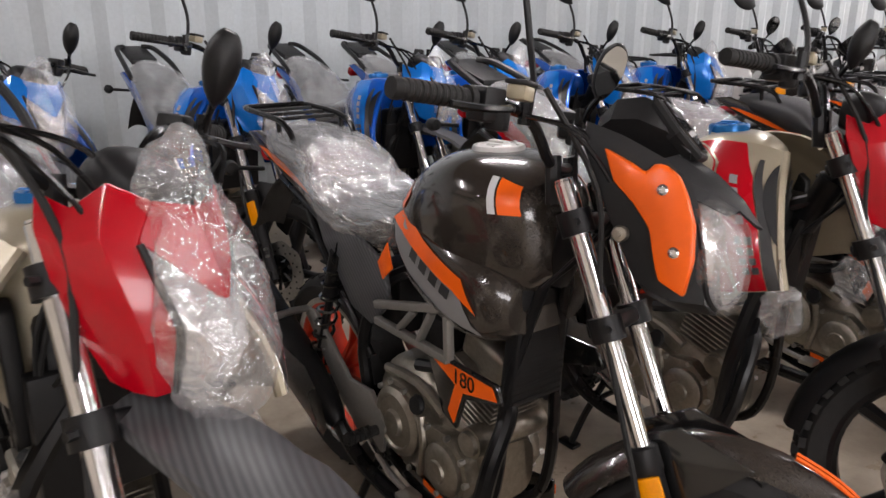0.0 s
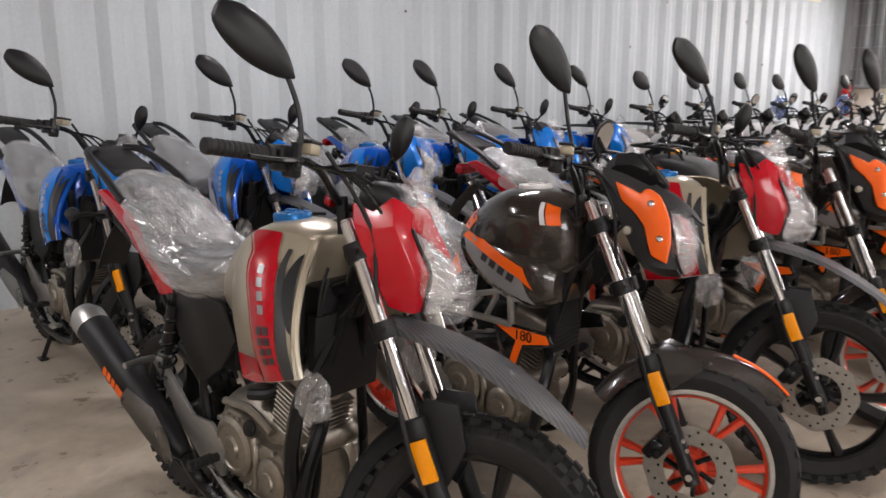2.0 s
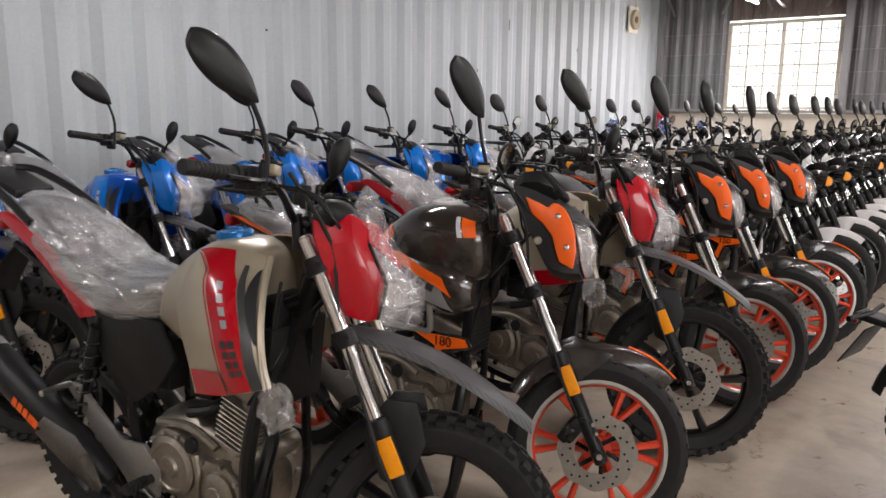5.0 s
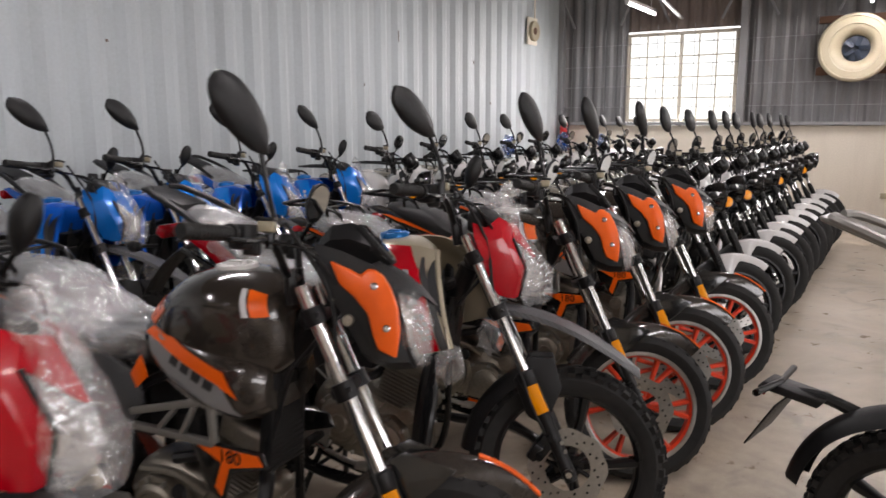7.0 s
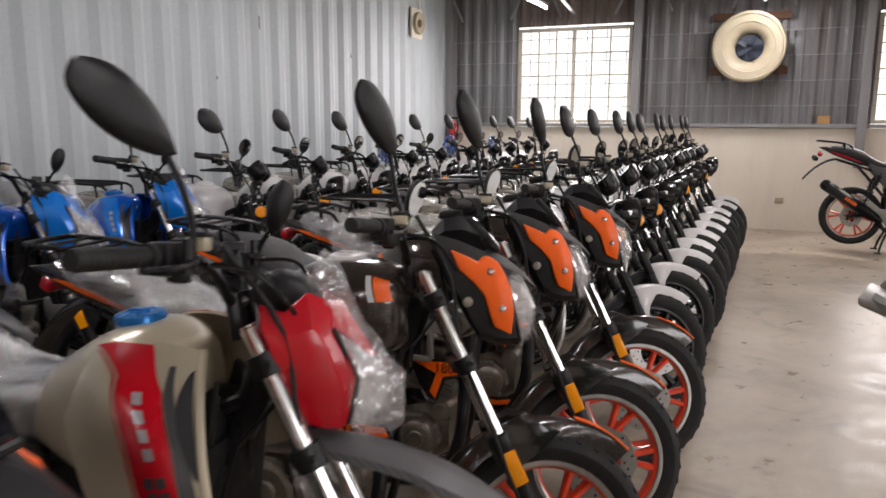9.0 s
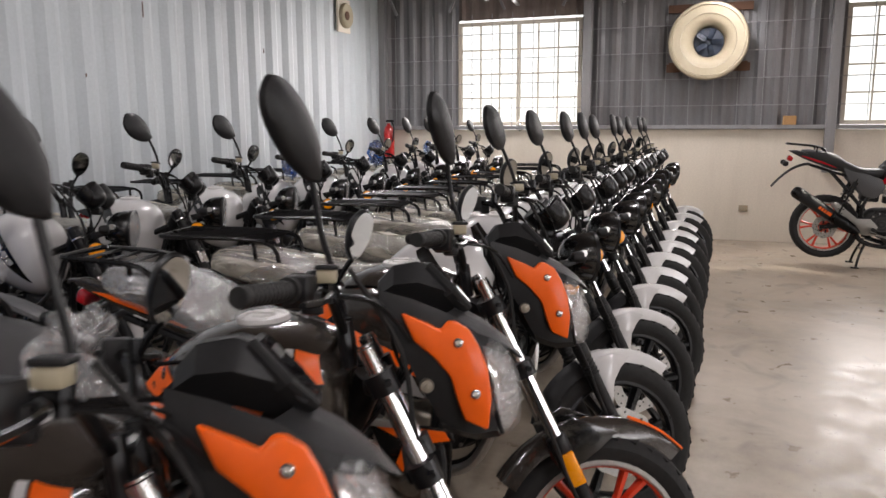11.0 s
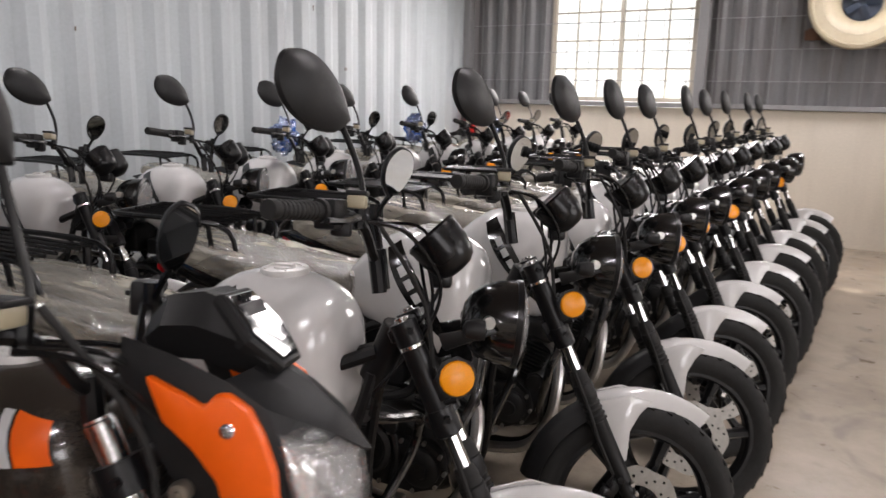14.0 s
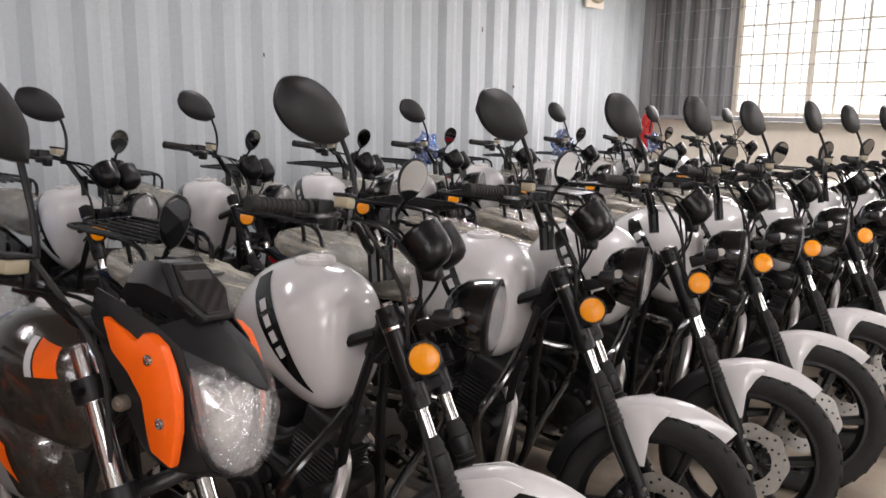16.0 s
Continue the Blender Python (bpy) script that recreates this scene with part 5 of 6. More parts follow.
        wing.patch(bm, 0.12, 3.9, lambda v: min(1.6, 0.75 + 1.1 * v), lambda v: min(2.36, 1.9 + 0.5 * v), 0.006, 40, 12)
        part("side_panel", bm, panel_mat, shroud, "bright side graphic band", 60)
        bm = B()
        wing.patch(bm, 3.15, 3.95, lambda v: 0.25, lambda v: 1.5, 0.006, 12, 16)
        part("side_panel", bm, panel_mat, shroud, "bright lower graphic patch", 60)
        bm = B()
        wing.patch(bm, 0.5, 3.95, lambda v: 2.39, lambda v: 2.44 + 0.1 * v, 0.006, 36, 4)
        part("stripe", bm, "dark_decal", shroud, "charcoal graphic stripe", 60)
        bm = B()
        wing.patch(bm, 0.3, 3.1, lambda v: min(1.5, 0.62 + 1.1 * v), lambda v: min(1.54, 0.67 + 1.1 * v), 0.006, 36, 1)
        part("stripe", bm, panel_mat, shroud, "thin pin stripe", 60)
        bm = B()
        wing.patch(bm, 0.55, 2.5, lambda v: 2.84 - 0.3 * math.sin(math.pi * (v - 0.55) / 1.95) ** 0.6, lambda v: 2.86, 0.007, 24, 4)
        part("inlet", bm, "black_plastic", shroud, "black inlet beside the shroud lip", 60)
        bm = B()
        wing.patch(bm, 2.9, 4.0, lambda v: 2.93 - 0.12 * (v - 2.9), lambda v: 3.0, 0.006, 8, 3, 0.008)
        part("shroud_tip", bm, "reflector", shroud, "bright shroud tip with turn lamp", 60)
        for k in range(4):
            bm = B()
            v0 = 0.95 + 0.29 * k
            wing.patch(bm, v0, v0 + 0.2, lambda v: 1.92, lambda v: 2.08, 0.0085, 3, 3)
            part("badge_bar", bm, "silver_grey", shroud, "grey badge bar", 60)
        for k in range(8):
            bm = B()
            v0, u0 = 2.3 + 0.26 * (k // 2), 1.82 + 0.22 * (k % 2) + 0.03 * (k // 2)
            wing.patch(bm, v0, v0 + 0.19, lambda v: u0, lambda v: u0 + 0.16, 0.0085, 3, 3)
            part("dot", bm, "dark_decal", shroud, "charcoal graphic dot", 60)
        if flash:
            for k in range(3):
                bm = B()
                wing.patch(bm, 1.2 + 0.35 * k, 2.9 + 0.3 * k, lambda v: 0.35 + 0.25 * k + 0.3 * (v - 1.2), lambda v: 0.55 + 0.25 * k + 0.3 * (v - 1.2), 0.008, 16, 3)
                part("stripe", bm, flash, shroud, "slanted pale stripe", 60)
        # bagged turn lamp hanging under the shroud
        bm = B()
        bmesh.ops.create_icosphere(bm, subdivisions=3, radius=0.05)
        for v in bm.verts:
            n = v.co.normalized()
            k = 1 + 0.4 * noise.noise(n * 2.4 + Vector((s, 0, 2))) + 0.25 * noise.noise(n * 6)
            v.co = Vector((-0.35, s * 0.18, 0.69)) + Vector((v.co.x * k, v.co.y * k * 0.7, v.co.z * k * 1.3))
        part("lamp_bag", bm, "film_light", o, "clear bag over a hanging turn lamp", smooth=40)
        bm = B()
        plate(bm, [(-0.84, 0.82), (-1.0, 0.83), (-1.22, 0.88), (-1.16, 0.74), (-1.05, 0.58), (-0.97, 0.55), (-0.86, 0.62), (-0.78, 0.72)], s * 0.112, s * 0.13, 0.007)
        part("side_cover", bm, "black_plastic", o, "matt black side cover")
        bm = B()
        plate(bm, [(-1.12, 0.80), (-1.2, 0.94), (-1.38, 1.03), (-1.56 if tail else -1.4, 1.09 if tail else 1.035), (-1.62 if tail else -1.42, 1.08 if tail else 1.03), (-1.42 if tail else -1.36, 0.97), (-1.3, 0.88), (-1.2, 0.78)], s * 0.115, s * 0.138, 0.008)
        part("tail_cowl", bm, tail_mat, o, "painted tail side panel")
    seat = Shape([(-0.78, 0.99, 0.84, 0.07, 2.6, 0), (-0.86, 0.95, 0.80, 0.11, 2.8, 0.1), (-1.0, 0.92, 0.79, 0.14, 3, 0.05), (-1.14, 0.95, 0.81, 0.145, 3, 0.05), (-1.28, 1.03, 0.87, 0.138, 3, 0.05), (-1.46 if tail else -1.34, 1.11 if tail else 1.05, 0.97 if tail else 0.92, 0.12, 2.8, 0.05), (-1.58 if tail else -1.4, 1.13 if tail else 1.06, 1.03 if tail else 0.98, 0.085, 2.5, 0)])
    bm = B()
    seat.build(bm, 24)
    part("seat", bm, "seat", o, "black vinyl seat")
    if wrapped:
        wrap_film(o, "seat_wrap", seat, "film", 0.007, "clear plastic film over the seat")
    back = 0.0 if tail else 0.17
    bm = B()
    for s in (-1, 1):
        tube(bm, [(-1.42 + back, s * 0.13, 1.06), (-1.55 + back, s * 0.125, 1.13), (-1.74 + back, s * 0.1, 1.2), (-1.79 + back, s * 0.05, 1.21)], 0.014, 8, 4)
    plate(bm, [(-1.6 + back, 1.12), (-1.82 + back, 1.2), (-1.82 + back, 1.215), (-1.6 + back, 1.15)], -0.07, 0.07, 0.005)
    part("grab_rail", bm, "black_plastic" if tail else "grey_alloy", o, "moulded tail grab rail")
    if tail:
        tail_kit(o, -1.72, 1.1)
    # inner mudguard over the tyre
    bm = B()
    arc_fender(bm, R + 0.03, 0, R, 108, 175, 0.055, 0.062, 0.03, steps=10)
    part("lower_fender", bm, "black_plastic", o, "matt black inner mudguard")
    bm = B()
    for s in (-1, 1):
        plate(bm, [(-0.08, 0.47), (-0.03, 0.6), (-0.06, 0.7), (-0.14, 0.7), (-0.19, 0.62), (-0.14, 0.5)], s * 0.06, s * 0.075, 0.004)
    part("lower_fender", bm, "black_plastic", o)
    # high mudguard
    rows = []
    for t in range(15):
        u = t / 14
        x = -0.27 + 0.5 * u
        z = 0.875 - 0.03 * u - 0.175 * u ** 2.2
        w = 0.062 + 0.028 * math.sin(math.pi * min(1, u * 1.4)) if u < 0.5 else 0.088 * (1 - ((u - 0.5) / 0.5) ** 2.4) + 0.012
        rows.append([(x, k * w, z - 0.02 * k * k - (0.016 if abs(k) == 1 else 0)) for k in (-1, -0.98, -0.6, -0.2, 0.2, 0.6, 0.98, 1)])
    bm = B()
    strip_rows(bm, rows, 0.004, mirror=False)
    part("front_fender", bm, "carbon", o, "grey carbon-pattern high mudguard")
    # mask: sharp creased shield with rear horns and a pointed nose
    bm = B()
    rows = [[(-0.348, 0.128, 1.138), (-0.302, 0.112, 1.122), (-0.262, 0.094, 1.16), (-0.222, 0.056, 1.142)],
            [(-0.34, 0.132, 1.09), (-0.29, 0.122, 1.078), (-0.245, 0.112, 1.092), (-0.214, 0.078, 1.093)],
            [(-0.316, 0.122, 1.03), (-0.265, 0.112, 1.016), (-0.212, 0.098, 1.03), (-0.19, 0.062, 1.04)],
            [(-0.288, 0.1, 0.965), (-0.24, 0.09, 0.952), (-0.188, 0.078, 0.968), (-0.167, 0.048, 0.99)],
            [(-0.258, 0.07, 0.9), (-0.226, 0.058, 0.89), (-0.2, 0.045, 0.887), (-0.186, 0.026, 0.894)]]
    strip_rows(bm, rows, 0.006)
    es = [e for e in bm.edges if len(e.link_faces) == 2 and e.calc_face_angle(0) > radians(14)]
    bmesh.ops.bevel(bm, geom=es, offset=0.0022, segments=1, affect="EDGES")
    mask = part("headlight_fairing", bm, mask_mat, o, "glossy painted headlight fairing", smooth=24)
    bm = B()
    strip_rows(bm, [[(-0.222, 0.056, 1.142), (-0.214, 0.078, 1.093), (-0.178, 0.046, 1.064), (-0.143, 0.01, 1.032)],
                    [(-0.206, 0.0, 1.138), (-0.18, 0.0, 1.098), (-0.156, 0.0, 1.064), (-0.135, 0.0, 1.03)]], 0.006)
    part("nose", bm, mask_mat, mask, smooth=16)
    for s in (-1, 1):
        bm = B()
        tube(bm, [(-0.212, s * 0.079, 1.09), (-0.19, s * 0.064, 1.04), (-0.165, s * 0.05, 0.99), (-0.174, s * 0.038, 0.942), (-0.185, s * 0.026, 0.894)], 0.005, 6, 2)
        part("light_trim", bm, "black_plastic", mask)
    bm = B()
    strip_rows(bm, [[(-0.213, 0.076, 1.09), (-0.175, 0.043, 1.06), (-0.14, 0.0, 1.028)],
                    [(-0.19, 0.061, 1.04), (-0.142, 0.038, 1.02), (-0.118, 0.0, 1.005)],
                    [(-0.167, 0.047, 0.99), (-0.122, 0.03, 0.97), (-0.104, 0.0, 0.96)],
                    [(-0.175, 0.036, 0.944), (-0.138, 0.022, 0.925), (-0.122, 0.0, 0.92)],
                    [(-0.187, 0.025, 0.895), (-0.168, 0.015, 0.888), (-0.158, 0.0, 0.886)]], 0.004)
    part("headlight_lens", bm, "lens", o, "clear faceted headlight", smooth=16)
    bm = B()
    Shape([(-0.225, 1.06, 0.91, 0.05, 3, 0.4), (-0.185, 1.04, 0.91, 0.046, 3, 0.4), (-0.152, 1.0, 0.925, 0.03, 2.6, 0.3)]).build(bm, 20)
    part("headlight", bm, "reflector", o, "bright headlight reflector")
    bm = B()
    Shape([(-0.37, 1.18, 1.11, 0.05, 3, 0), (-0.335, 1.2, 1.1, 0.062, 3, 0), (-0.29, 1.19, 1.1, 0.06, 3, 0), (-0.25, 1.16, 1.1, 0.045, 3, 0)], 3).build(bm, 16)
    part("dash", bm, "black_plastic", o, "black instrument pod")
    bag = Shape([(-0.27, 1.175, 1.14, 0.02, 2.4, -0.2), (-0.245, 1.225, 1.13, 0.04, 2.4, -0.5), (-0.205, 1.18, 1.06, 0.055, 2.4, -0.2), (-0.175, 1.1, 0.895, 0.07, 2.5, 0.4), (-0.135, 1.05, 0.885, 0.062, 2.5, 0.4), (-0.1, 1.01, 0.89, 0.05, 2.4, 0.3), (-0.075, 0.98, 0.91, 0.025, 2.3, 0.1)])
    wrap_film(o, "light_wrap", bag, "film_light", 0.013, "crumpled clear plastic bag over the headlight")
    bm = B()
    plate(bm, [(-0.42, 0.86), (-0.46, 0.86), (-0.49, 0.62), (-0.45, 0.62)], -0.11, 0.11, 0.006)
    block(bm, (0.09, 0.16, 0.2), Matrix.Translation((-0.48, 0, 0.83)), 0.02)
    part("horn_bracket", bm, "black_plastic", o)
    for s in (-1, 1):
        bm = B()
        plate(bm, [(-0.475, 0.95), (-0.5, 0.97), (-0.52, 0.9), (-0.5, 0.74), (-0.485, 0.72), (-0.475, 0.82)], s * 0.1, s * 0.128, 0.006)
        part("inner_shroud", bm, "black_plastic", o, "black inner shroud")
        bm = B()
        for k in range(2):
            tube(bm, [(-0.43, s * 0.06, 0.98 - 0.03 * k), (-0.43, s * 0.09, 0.9 - 0.05 * k), (-0.46, s * 0.09, 0.74 - 0.06 * k), (-0.55, s * 0.08, 0.62)], 0.0045, 6, 4)
        part("wiring", bm, "rubber", o, "black wiring loom")
    bm = B()
    tube(bm, [(-0.44, -0.05, 0.8), (-0.45, -0.14, 0.66), (-0.47, -0.17, 0.5), (-0.5, -0.15, 0.34), (-0.56, -0.12, 0.2)], 0.02, 8, 4)
    part("engine_guard", bm, "black_metal", o, "thick black engine guard tube")
    return o


# -- commuter motorcycle, white --
def commuter_bike(group, label):
    o = new_bike(label, group)
    R = 0.305
    wheel("front_wheel", o, 0, R, 0.09, "black_metal", 6, False, lip=None)
    wheel("rear_wheel", o, -1.28, R, 0.105, "black_metal", 6, False, lip=None, front=False)
    fork(o, R, low=0.42, top=0.79, boots=True, reflector="round", rr=0.0175)
    handlebars(o, "round", 1.225)
    engine(o, "engine_dark")
    chassis(o, R, -1.28, tail=(-1.6, 0.95))
    exhaust(o, header="steel", can="black_metal", tip="steel", low=True)
    tank = Shape([(-0.475, 0.99, 0.80, 0.06, 2.4, 0), (-0.5, 1.035, 0.73, 0.11, 2.4, 0.05), (-0.56, 1.07, 0.68, 0.145, 2.3, 0.06), (-0.65, 1.09, 0.69, 0.156, 2.2, 0.06), (-0.76, 1.075, 0.74, 0.148, 2.2, 0.02), (-0.85, 1.02, 0.78, 0.12, 2.3, -0.05), (-0.93, 0.94, 0.81, 0.08, 2.4, -0.1)])
    bm = B()
    tank.build(bm, 36)
    part("fuel_tank", bm, "white", o, "glossy white fuel tank with a black blade stripe")
    fuel_cap(o, -0.65, 1.089, -1, "cap_steel", 0.054, "bare steel fuel cap")
    for s in (-1, 1):
        bm = B()
        top, bot = [], []
        for k in range(9):
            t = k / 8
            x, z = -0.74 + 0.2 * t, 1.05 - 0.29 * t
            w = 0.034 * math.sin(math.pi * min(1, 0.2 + t * 0.8)) + 0.002
            top.append((x + w * 0.8, z + w * 0.55))
            bot.append((x - w * 0.8, z - w * 0.55))
        decal(bm, top + bot[::-1], tank, s, 0.003, 0.025)
        part("stripe", bm, "black_gloss", o, "black blade-shaped stripe")
        for bm in bars(tank, s, -0.713, 0.992, -0.612, 0.84, 4, 0.024, 0.006):
            part("badge_bar", bm, "pale_decal", o, "pale badge bar", smooth=0)
        bm = B()
        plate(bm, [(-0.88, 0.78), (-1.1, 0.82), (-1.26, 0.84), (-1.2, 0.7), (-1.02, 0.6), (-0.9, 0.64)], s * 0.12, s * 0.138, 0.008)
        part("side_cover", bm, "black_gloss", o, "black side cover")
        bm = B()
        plate(bm, [(-1.2, 0.86), (-1.6, 0.94), (-1.68, 0.92), (-1.5, 0.85), (-1.25, 0.78)], s * 0.09, s * 0.11, 0.008)
        part("tail_cowl", bm, "black_gloss", o)
    seat = Shape([(-0.84, 0.95, 0.85, 0.08, 2.6, 0), (-0.92, 0.94, 0.82, 0.12, 3, 0.1), (-1.1, 0.95, 0.83, 0.14, 3.4, 0.1), (-1.3, 0.98, 0.86, 0.14, 3.4, 0.1), (-1.5, 1.0, 0.9, 0.125, 3, 0.1), (-1.6, 0.99, 0.93, 0.09, 2.6, 0)])
    bm = B()
    seat.build(bm, 24)
    part("seat", bm, "seat", o, "long black vinyl seat")
    wrap_film(o, "seat_wrap", seat, "film_dusty", 0.007, "dusty plastic film over the seat")
    rack(o, -1.36, -1.8, 1.06, 0.13, 6, 0.01)
    tail_kit(o, -1.64, 0.95)
    bm = B()
    arc_fender(bm, R + 0.045, 0, R, 52, 118, 0.03, 0.06, 0.03, tip=0.9, steps=16)
    f = part("front_fender", bm, "white", o, "glossy white front mudguard")
    bm = B()
    arc_fender(bm, R + 0.04, 0, R, 116, 168, 0.056, 0.06, 0.03, steps=10)
    part("inner_guard", bm, "black_plastic", f, "black rear half of the mudguard")
    bm = B()
    for s in (-1, 1):
        plate(bm, [(0.03, 0.63), (-0.04, 0.645), (-0.13, 0.62), (-0.13, 0.58), (-0.085, 0.5), (-0.06, 0.45), (-0.035, 0.45), (-0.03, 0.54), (-0.005, 0.59)], s * 0.062, s * 0.071, 0.004)
    part("fender_stay", bm, "white", f)
    # round headlight in a black bucket
    c = Vector((-0.12, 0, 1.01))
    fw = Vector((0.97, 0, -0.05))
    bm = B()
    lathe(bm, [(0.006, -0.102), (0.035, -0.098), (0.062, -0.082), (0.082, -0.054), (0.092, -0.02), (0.095, 0.02), (0.086, 0.024)], axis(c, fw), 28)
    hl = part("headlight", bm, "black_gloss", o, "round black headlight bucket")
    for s in (-1, 1):
        bm = B()
        plate(bm, [(-0.27, 0.99), (-0.16, 1.015), (-0.145, 1.0), (-0.255, 0.955)], s * 0.096, s * 0.102, 0.003)
        part("bracket", bm, "black_metal", hl)
        bm = B()
        rod(bm, c + Vector((-0.045, s * 0.088, 0.01)), c + Vector((-0.045, s * 0.114, 0.01)), 0.013, 12)
        part("bolt", bm, "steel", hl, "bright mounting bolt")
    bm = B()
    lathe(bm, [(0.085, -0.01), (0.085, 0.02), (0.078, 0.034), (0.052, 0.043), (0.004, 0.046)], axis(c, fw), 28)
    part("lens", bm, "lens", hl, "clear round headlight glass")
    bm = B()
    lathe(bm, [(0.004, -0.06), (0.045, -0.04), (0.078, 0.01), (0.083, 0.018), (0.084, 0.01), (0.052, -0.05), (0.004, -0.07)], axis(c, fw), 24)
    part("lamp_reflector", bm, "reflector", hl, "bright lamp reflector")
    bm = B()
    lathe(bm, [(0.09, 0.012), (0.097, 0.014), (0.098, 0.026), (0.087, 0.03), (0.086, 0.02), (0.09, 0.012)], axis(c, fw), 28)
    part("headlight_ring", bm, "black_metal", hl)
    # front turn lamps on stalks
    for s in (-1, 1):
        bm = B()
        rod(bm, c + Vector((-0.09, s * 0.08, -0.01)), c + Vector((-0.085, s * 0.11, -0.005)), 0.008, 8)
        lathe(bm, [(0.006, -0.03), (0.017, -0.024), (0.023, 0.0), (0.02, 0.016), (0.004, 0.02)], axis(c + Vector((-0.07, s * 0.125, -0.003)), (1, 0, 0)), 14)
        part("front_indicator", bm, "black_plastic", o)
    # two-dial instrument cluster
    bm = B()
    for s in (-1, 1):
        lathe(bm, [(0.004, -0.09), (0.026, -0.088), (0.043, -0.078), (0.053, -0.06), (0.058, -0.035), (0.06, 0.0), (0.062, 0.008), (0.058, 0.014), (0.05, 0.014), (0.004, 0.01)], axis((-0.29, s * 0.066, 1.19), (-0.7, 0, 0.7)), 22)
    block(bm, (0.05, 0.06, 0.04), Matrix.Translation((-0.27, 0, 1.1)), 0.01)
    pod = part("instrument_pod", bm, "black_metal", o, "twin round black instrument cups")
    # crash bar
    bm = B()
    for s in (-1, 1):
        tube(bm, [(-0.46, s * 0.04, 0.74), (-0.44, s * 0.14, 0.70), (-0.42, s * 0.26, 0.66), (-0.44, s * 0.31, 0.6), (-0.46, s * 0.29, 0.52), (-0.5, s * 0.2, 0.4), (-0.52, s * 0.09, 0.27)], 0.0145, 10, 4)
    part("crash_bar", bm, "black_gloss", o, "black tubular crash bar")
    return o


def plate_carrier(bike):
    """A low rear mudguard with a number plate and thin turn lamps, behind the wheel."""
    bm = B()
    arc_fender(bm, 0.385, -1.33, 0.315, 92, 168, 0.07, 0.06, 0.03, steps=12)
    part("rear_hugger", bm, "black_plastic", bike, "black low rear mudguard")
    bm = B()
    tube(bm, [(-1.5, 0.02, 0.62), (-1.62, 0.0, 0.66), (-1.74, 0.0, 0.65)], 0.022, 8, 3, 0.014)
    plate(bm, [(-1.6, 0.66), (-1.78, 0.685), (-1.80, 0.66), (-1.62, 0.635)], -0.05, 0.05, 0.006)
    part("plate_bracket", bm, "black_plastic", bike)
    bm = B()
    block(bm, (0.006, 0.22, 0.17), Matrix.Translation((-1.76, 0, 0.565)) @ Matrix.Rotation(radians(30), 4, "Y"), 0.002)
    part("number_plate", bm, "black_plastic", bike, "blank black plate board")
    for s in (-1, 1):
        bm = B()
        tube(bm, [(-1.74, 0.0, 0.68), (-1.75, s * 0.07, 0.68), (-1.76, s * 0.16, 0.68)], 0.009, 8, 3, 0.011)
        part("turn_lamp", bm, "black_metal", bike)
        bm = B()
        lathe(bm, [(0.004, 0), (0.014, 0.002), (0.013, 0.012), (0.004, 0.014)], axis((-1.77, s * 0.05, 0.655), (-1, 0, 0)), 12)
        part("reflex_light", bm, "red_lens", bike, "small red reflector")


# ---- the hall ----
X0, X1, Y0, Y1, H = -6.0, 12.0, -7.0, 5.12, 4.3


def structure(name, bm, mat, label="", category="", smooth=0):
    ob = part(name, bm, mat, None, smooth=smooth)
    return tagged(ob, label, category, "", "structure")


bm = B()
block(bm, (X1 - X0 + 1.2, Y1 - Y0 + 1.2, 0.2), Matrix.Translation(((X0 + X1) / 2, (Y0 + Y1) / 2, -0.1)), 0)
structure("floor", bm, "floor", "stained tan concrete floor, worn smooth", "floor")


def corrugated(bm, length, height, pitch, depth, flat, thick, m):
    """A trapezoidal sheet standing in local x-z, ribs upright; y is the way out."""
    ramp = (pitch - 2 * flat) / 2
    line = []
    x = 0.0
    while x < length:
        for dx, y in ((0, 0), (flat, 0), (flat + ramp, depth), (2 * flat + ramp, depth)):
            if x + dx <= length:
                line.append((x + dx, y))
        x += pitch
    line.append((length, 0.0))
    rows = [[bm.verts.new(m @ Vector((a, b, z))) for a, b in line] for z in (0, height)]
    for k in range(len(line) - 1):
        bm.faces.new((rows[0][k], rows[0][k + 1], rows[1][k + 1], rows[1][k]))
    bmesh.ops.recalc_face_normals(bm, faces=bm.faces)
    bmesh.ops.solidify(bm, geom=list(bm.faces), thickness=thick)
    return bm


# long side wall of deep-ribbed steel sheet
bm = B()
corrugated(bm, X1 - X0, 3.6, 0.335, 0.042, 0.09, 0.004, Matrix.Translation((X0, Y1 - 0.03, 0)))
structure("wall_north", bm, "container", "pale grey-white ribbed steel container wall", "wall")
bm = B()
block(bm, (X1 - X0 + 0.4, 0.12, H), Matrix.Translation(((X0 + X1) / 2, Y1 + 0.09, H / 2)), 0)
structure("wall_north_outer", bm, "container")
# scars in the sheet
bm = B()
for x, z, w, h in ((7.08, 2.49, 0.012, 0.13), (8.9, 2.3, 0.01, 0.05), (6.4, 1.9, 0.012, 0.03), (9.4, 1.75, 0.02, 0.035), (3.2, 2.1, 0.02, 0.02)):
    block(bm, (w, 0.006, h), Matrix.Translation((x, Y1 - 0.036, z)), 0.002)
structure("wall_marks", bm, "rust", "small rusty scars on the ribbed wall")

# far end wall: masonry below, zinc sheet on steel frame above
DADO = 1.42
WIN = ((2.17, 3.92), (-2.75, -0.98))
bm = B()
block(bm, (0.2, Y1 - Y0 + 0.3, DADO), Matrix.Translation((X1 + 0.1, (Y0 + Y1) / 2, DADO / 2)), 0.006)
structure("wall_east", bm, "plaster", "cream plastered dado wall, scuffed", "wall")
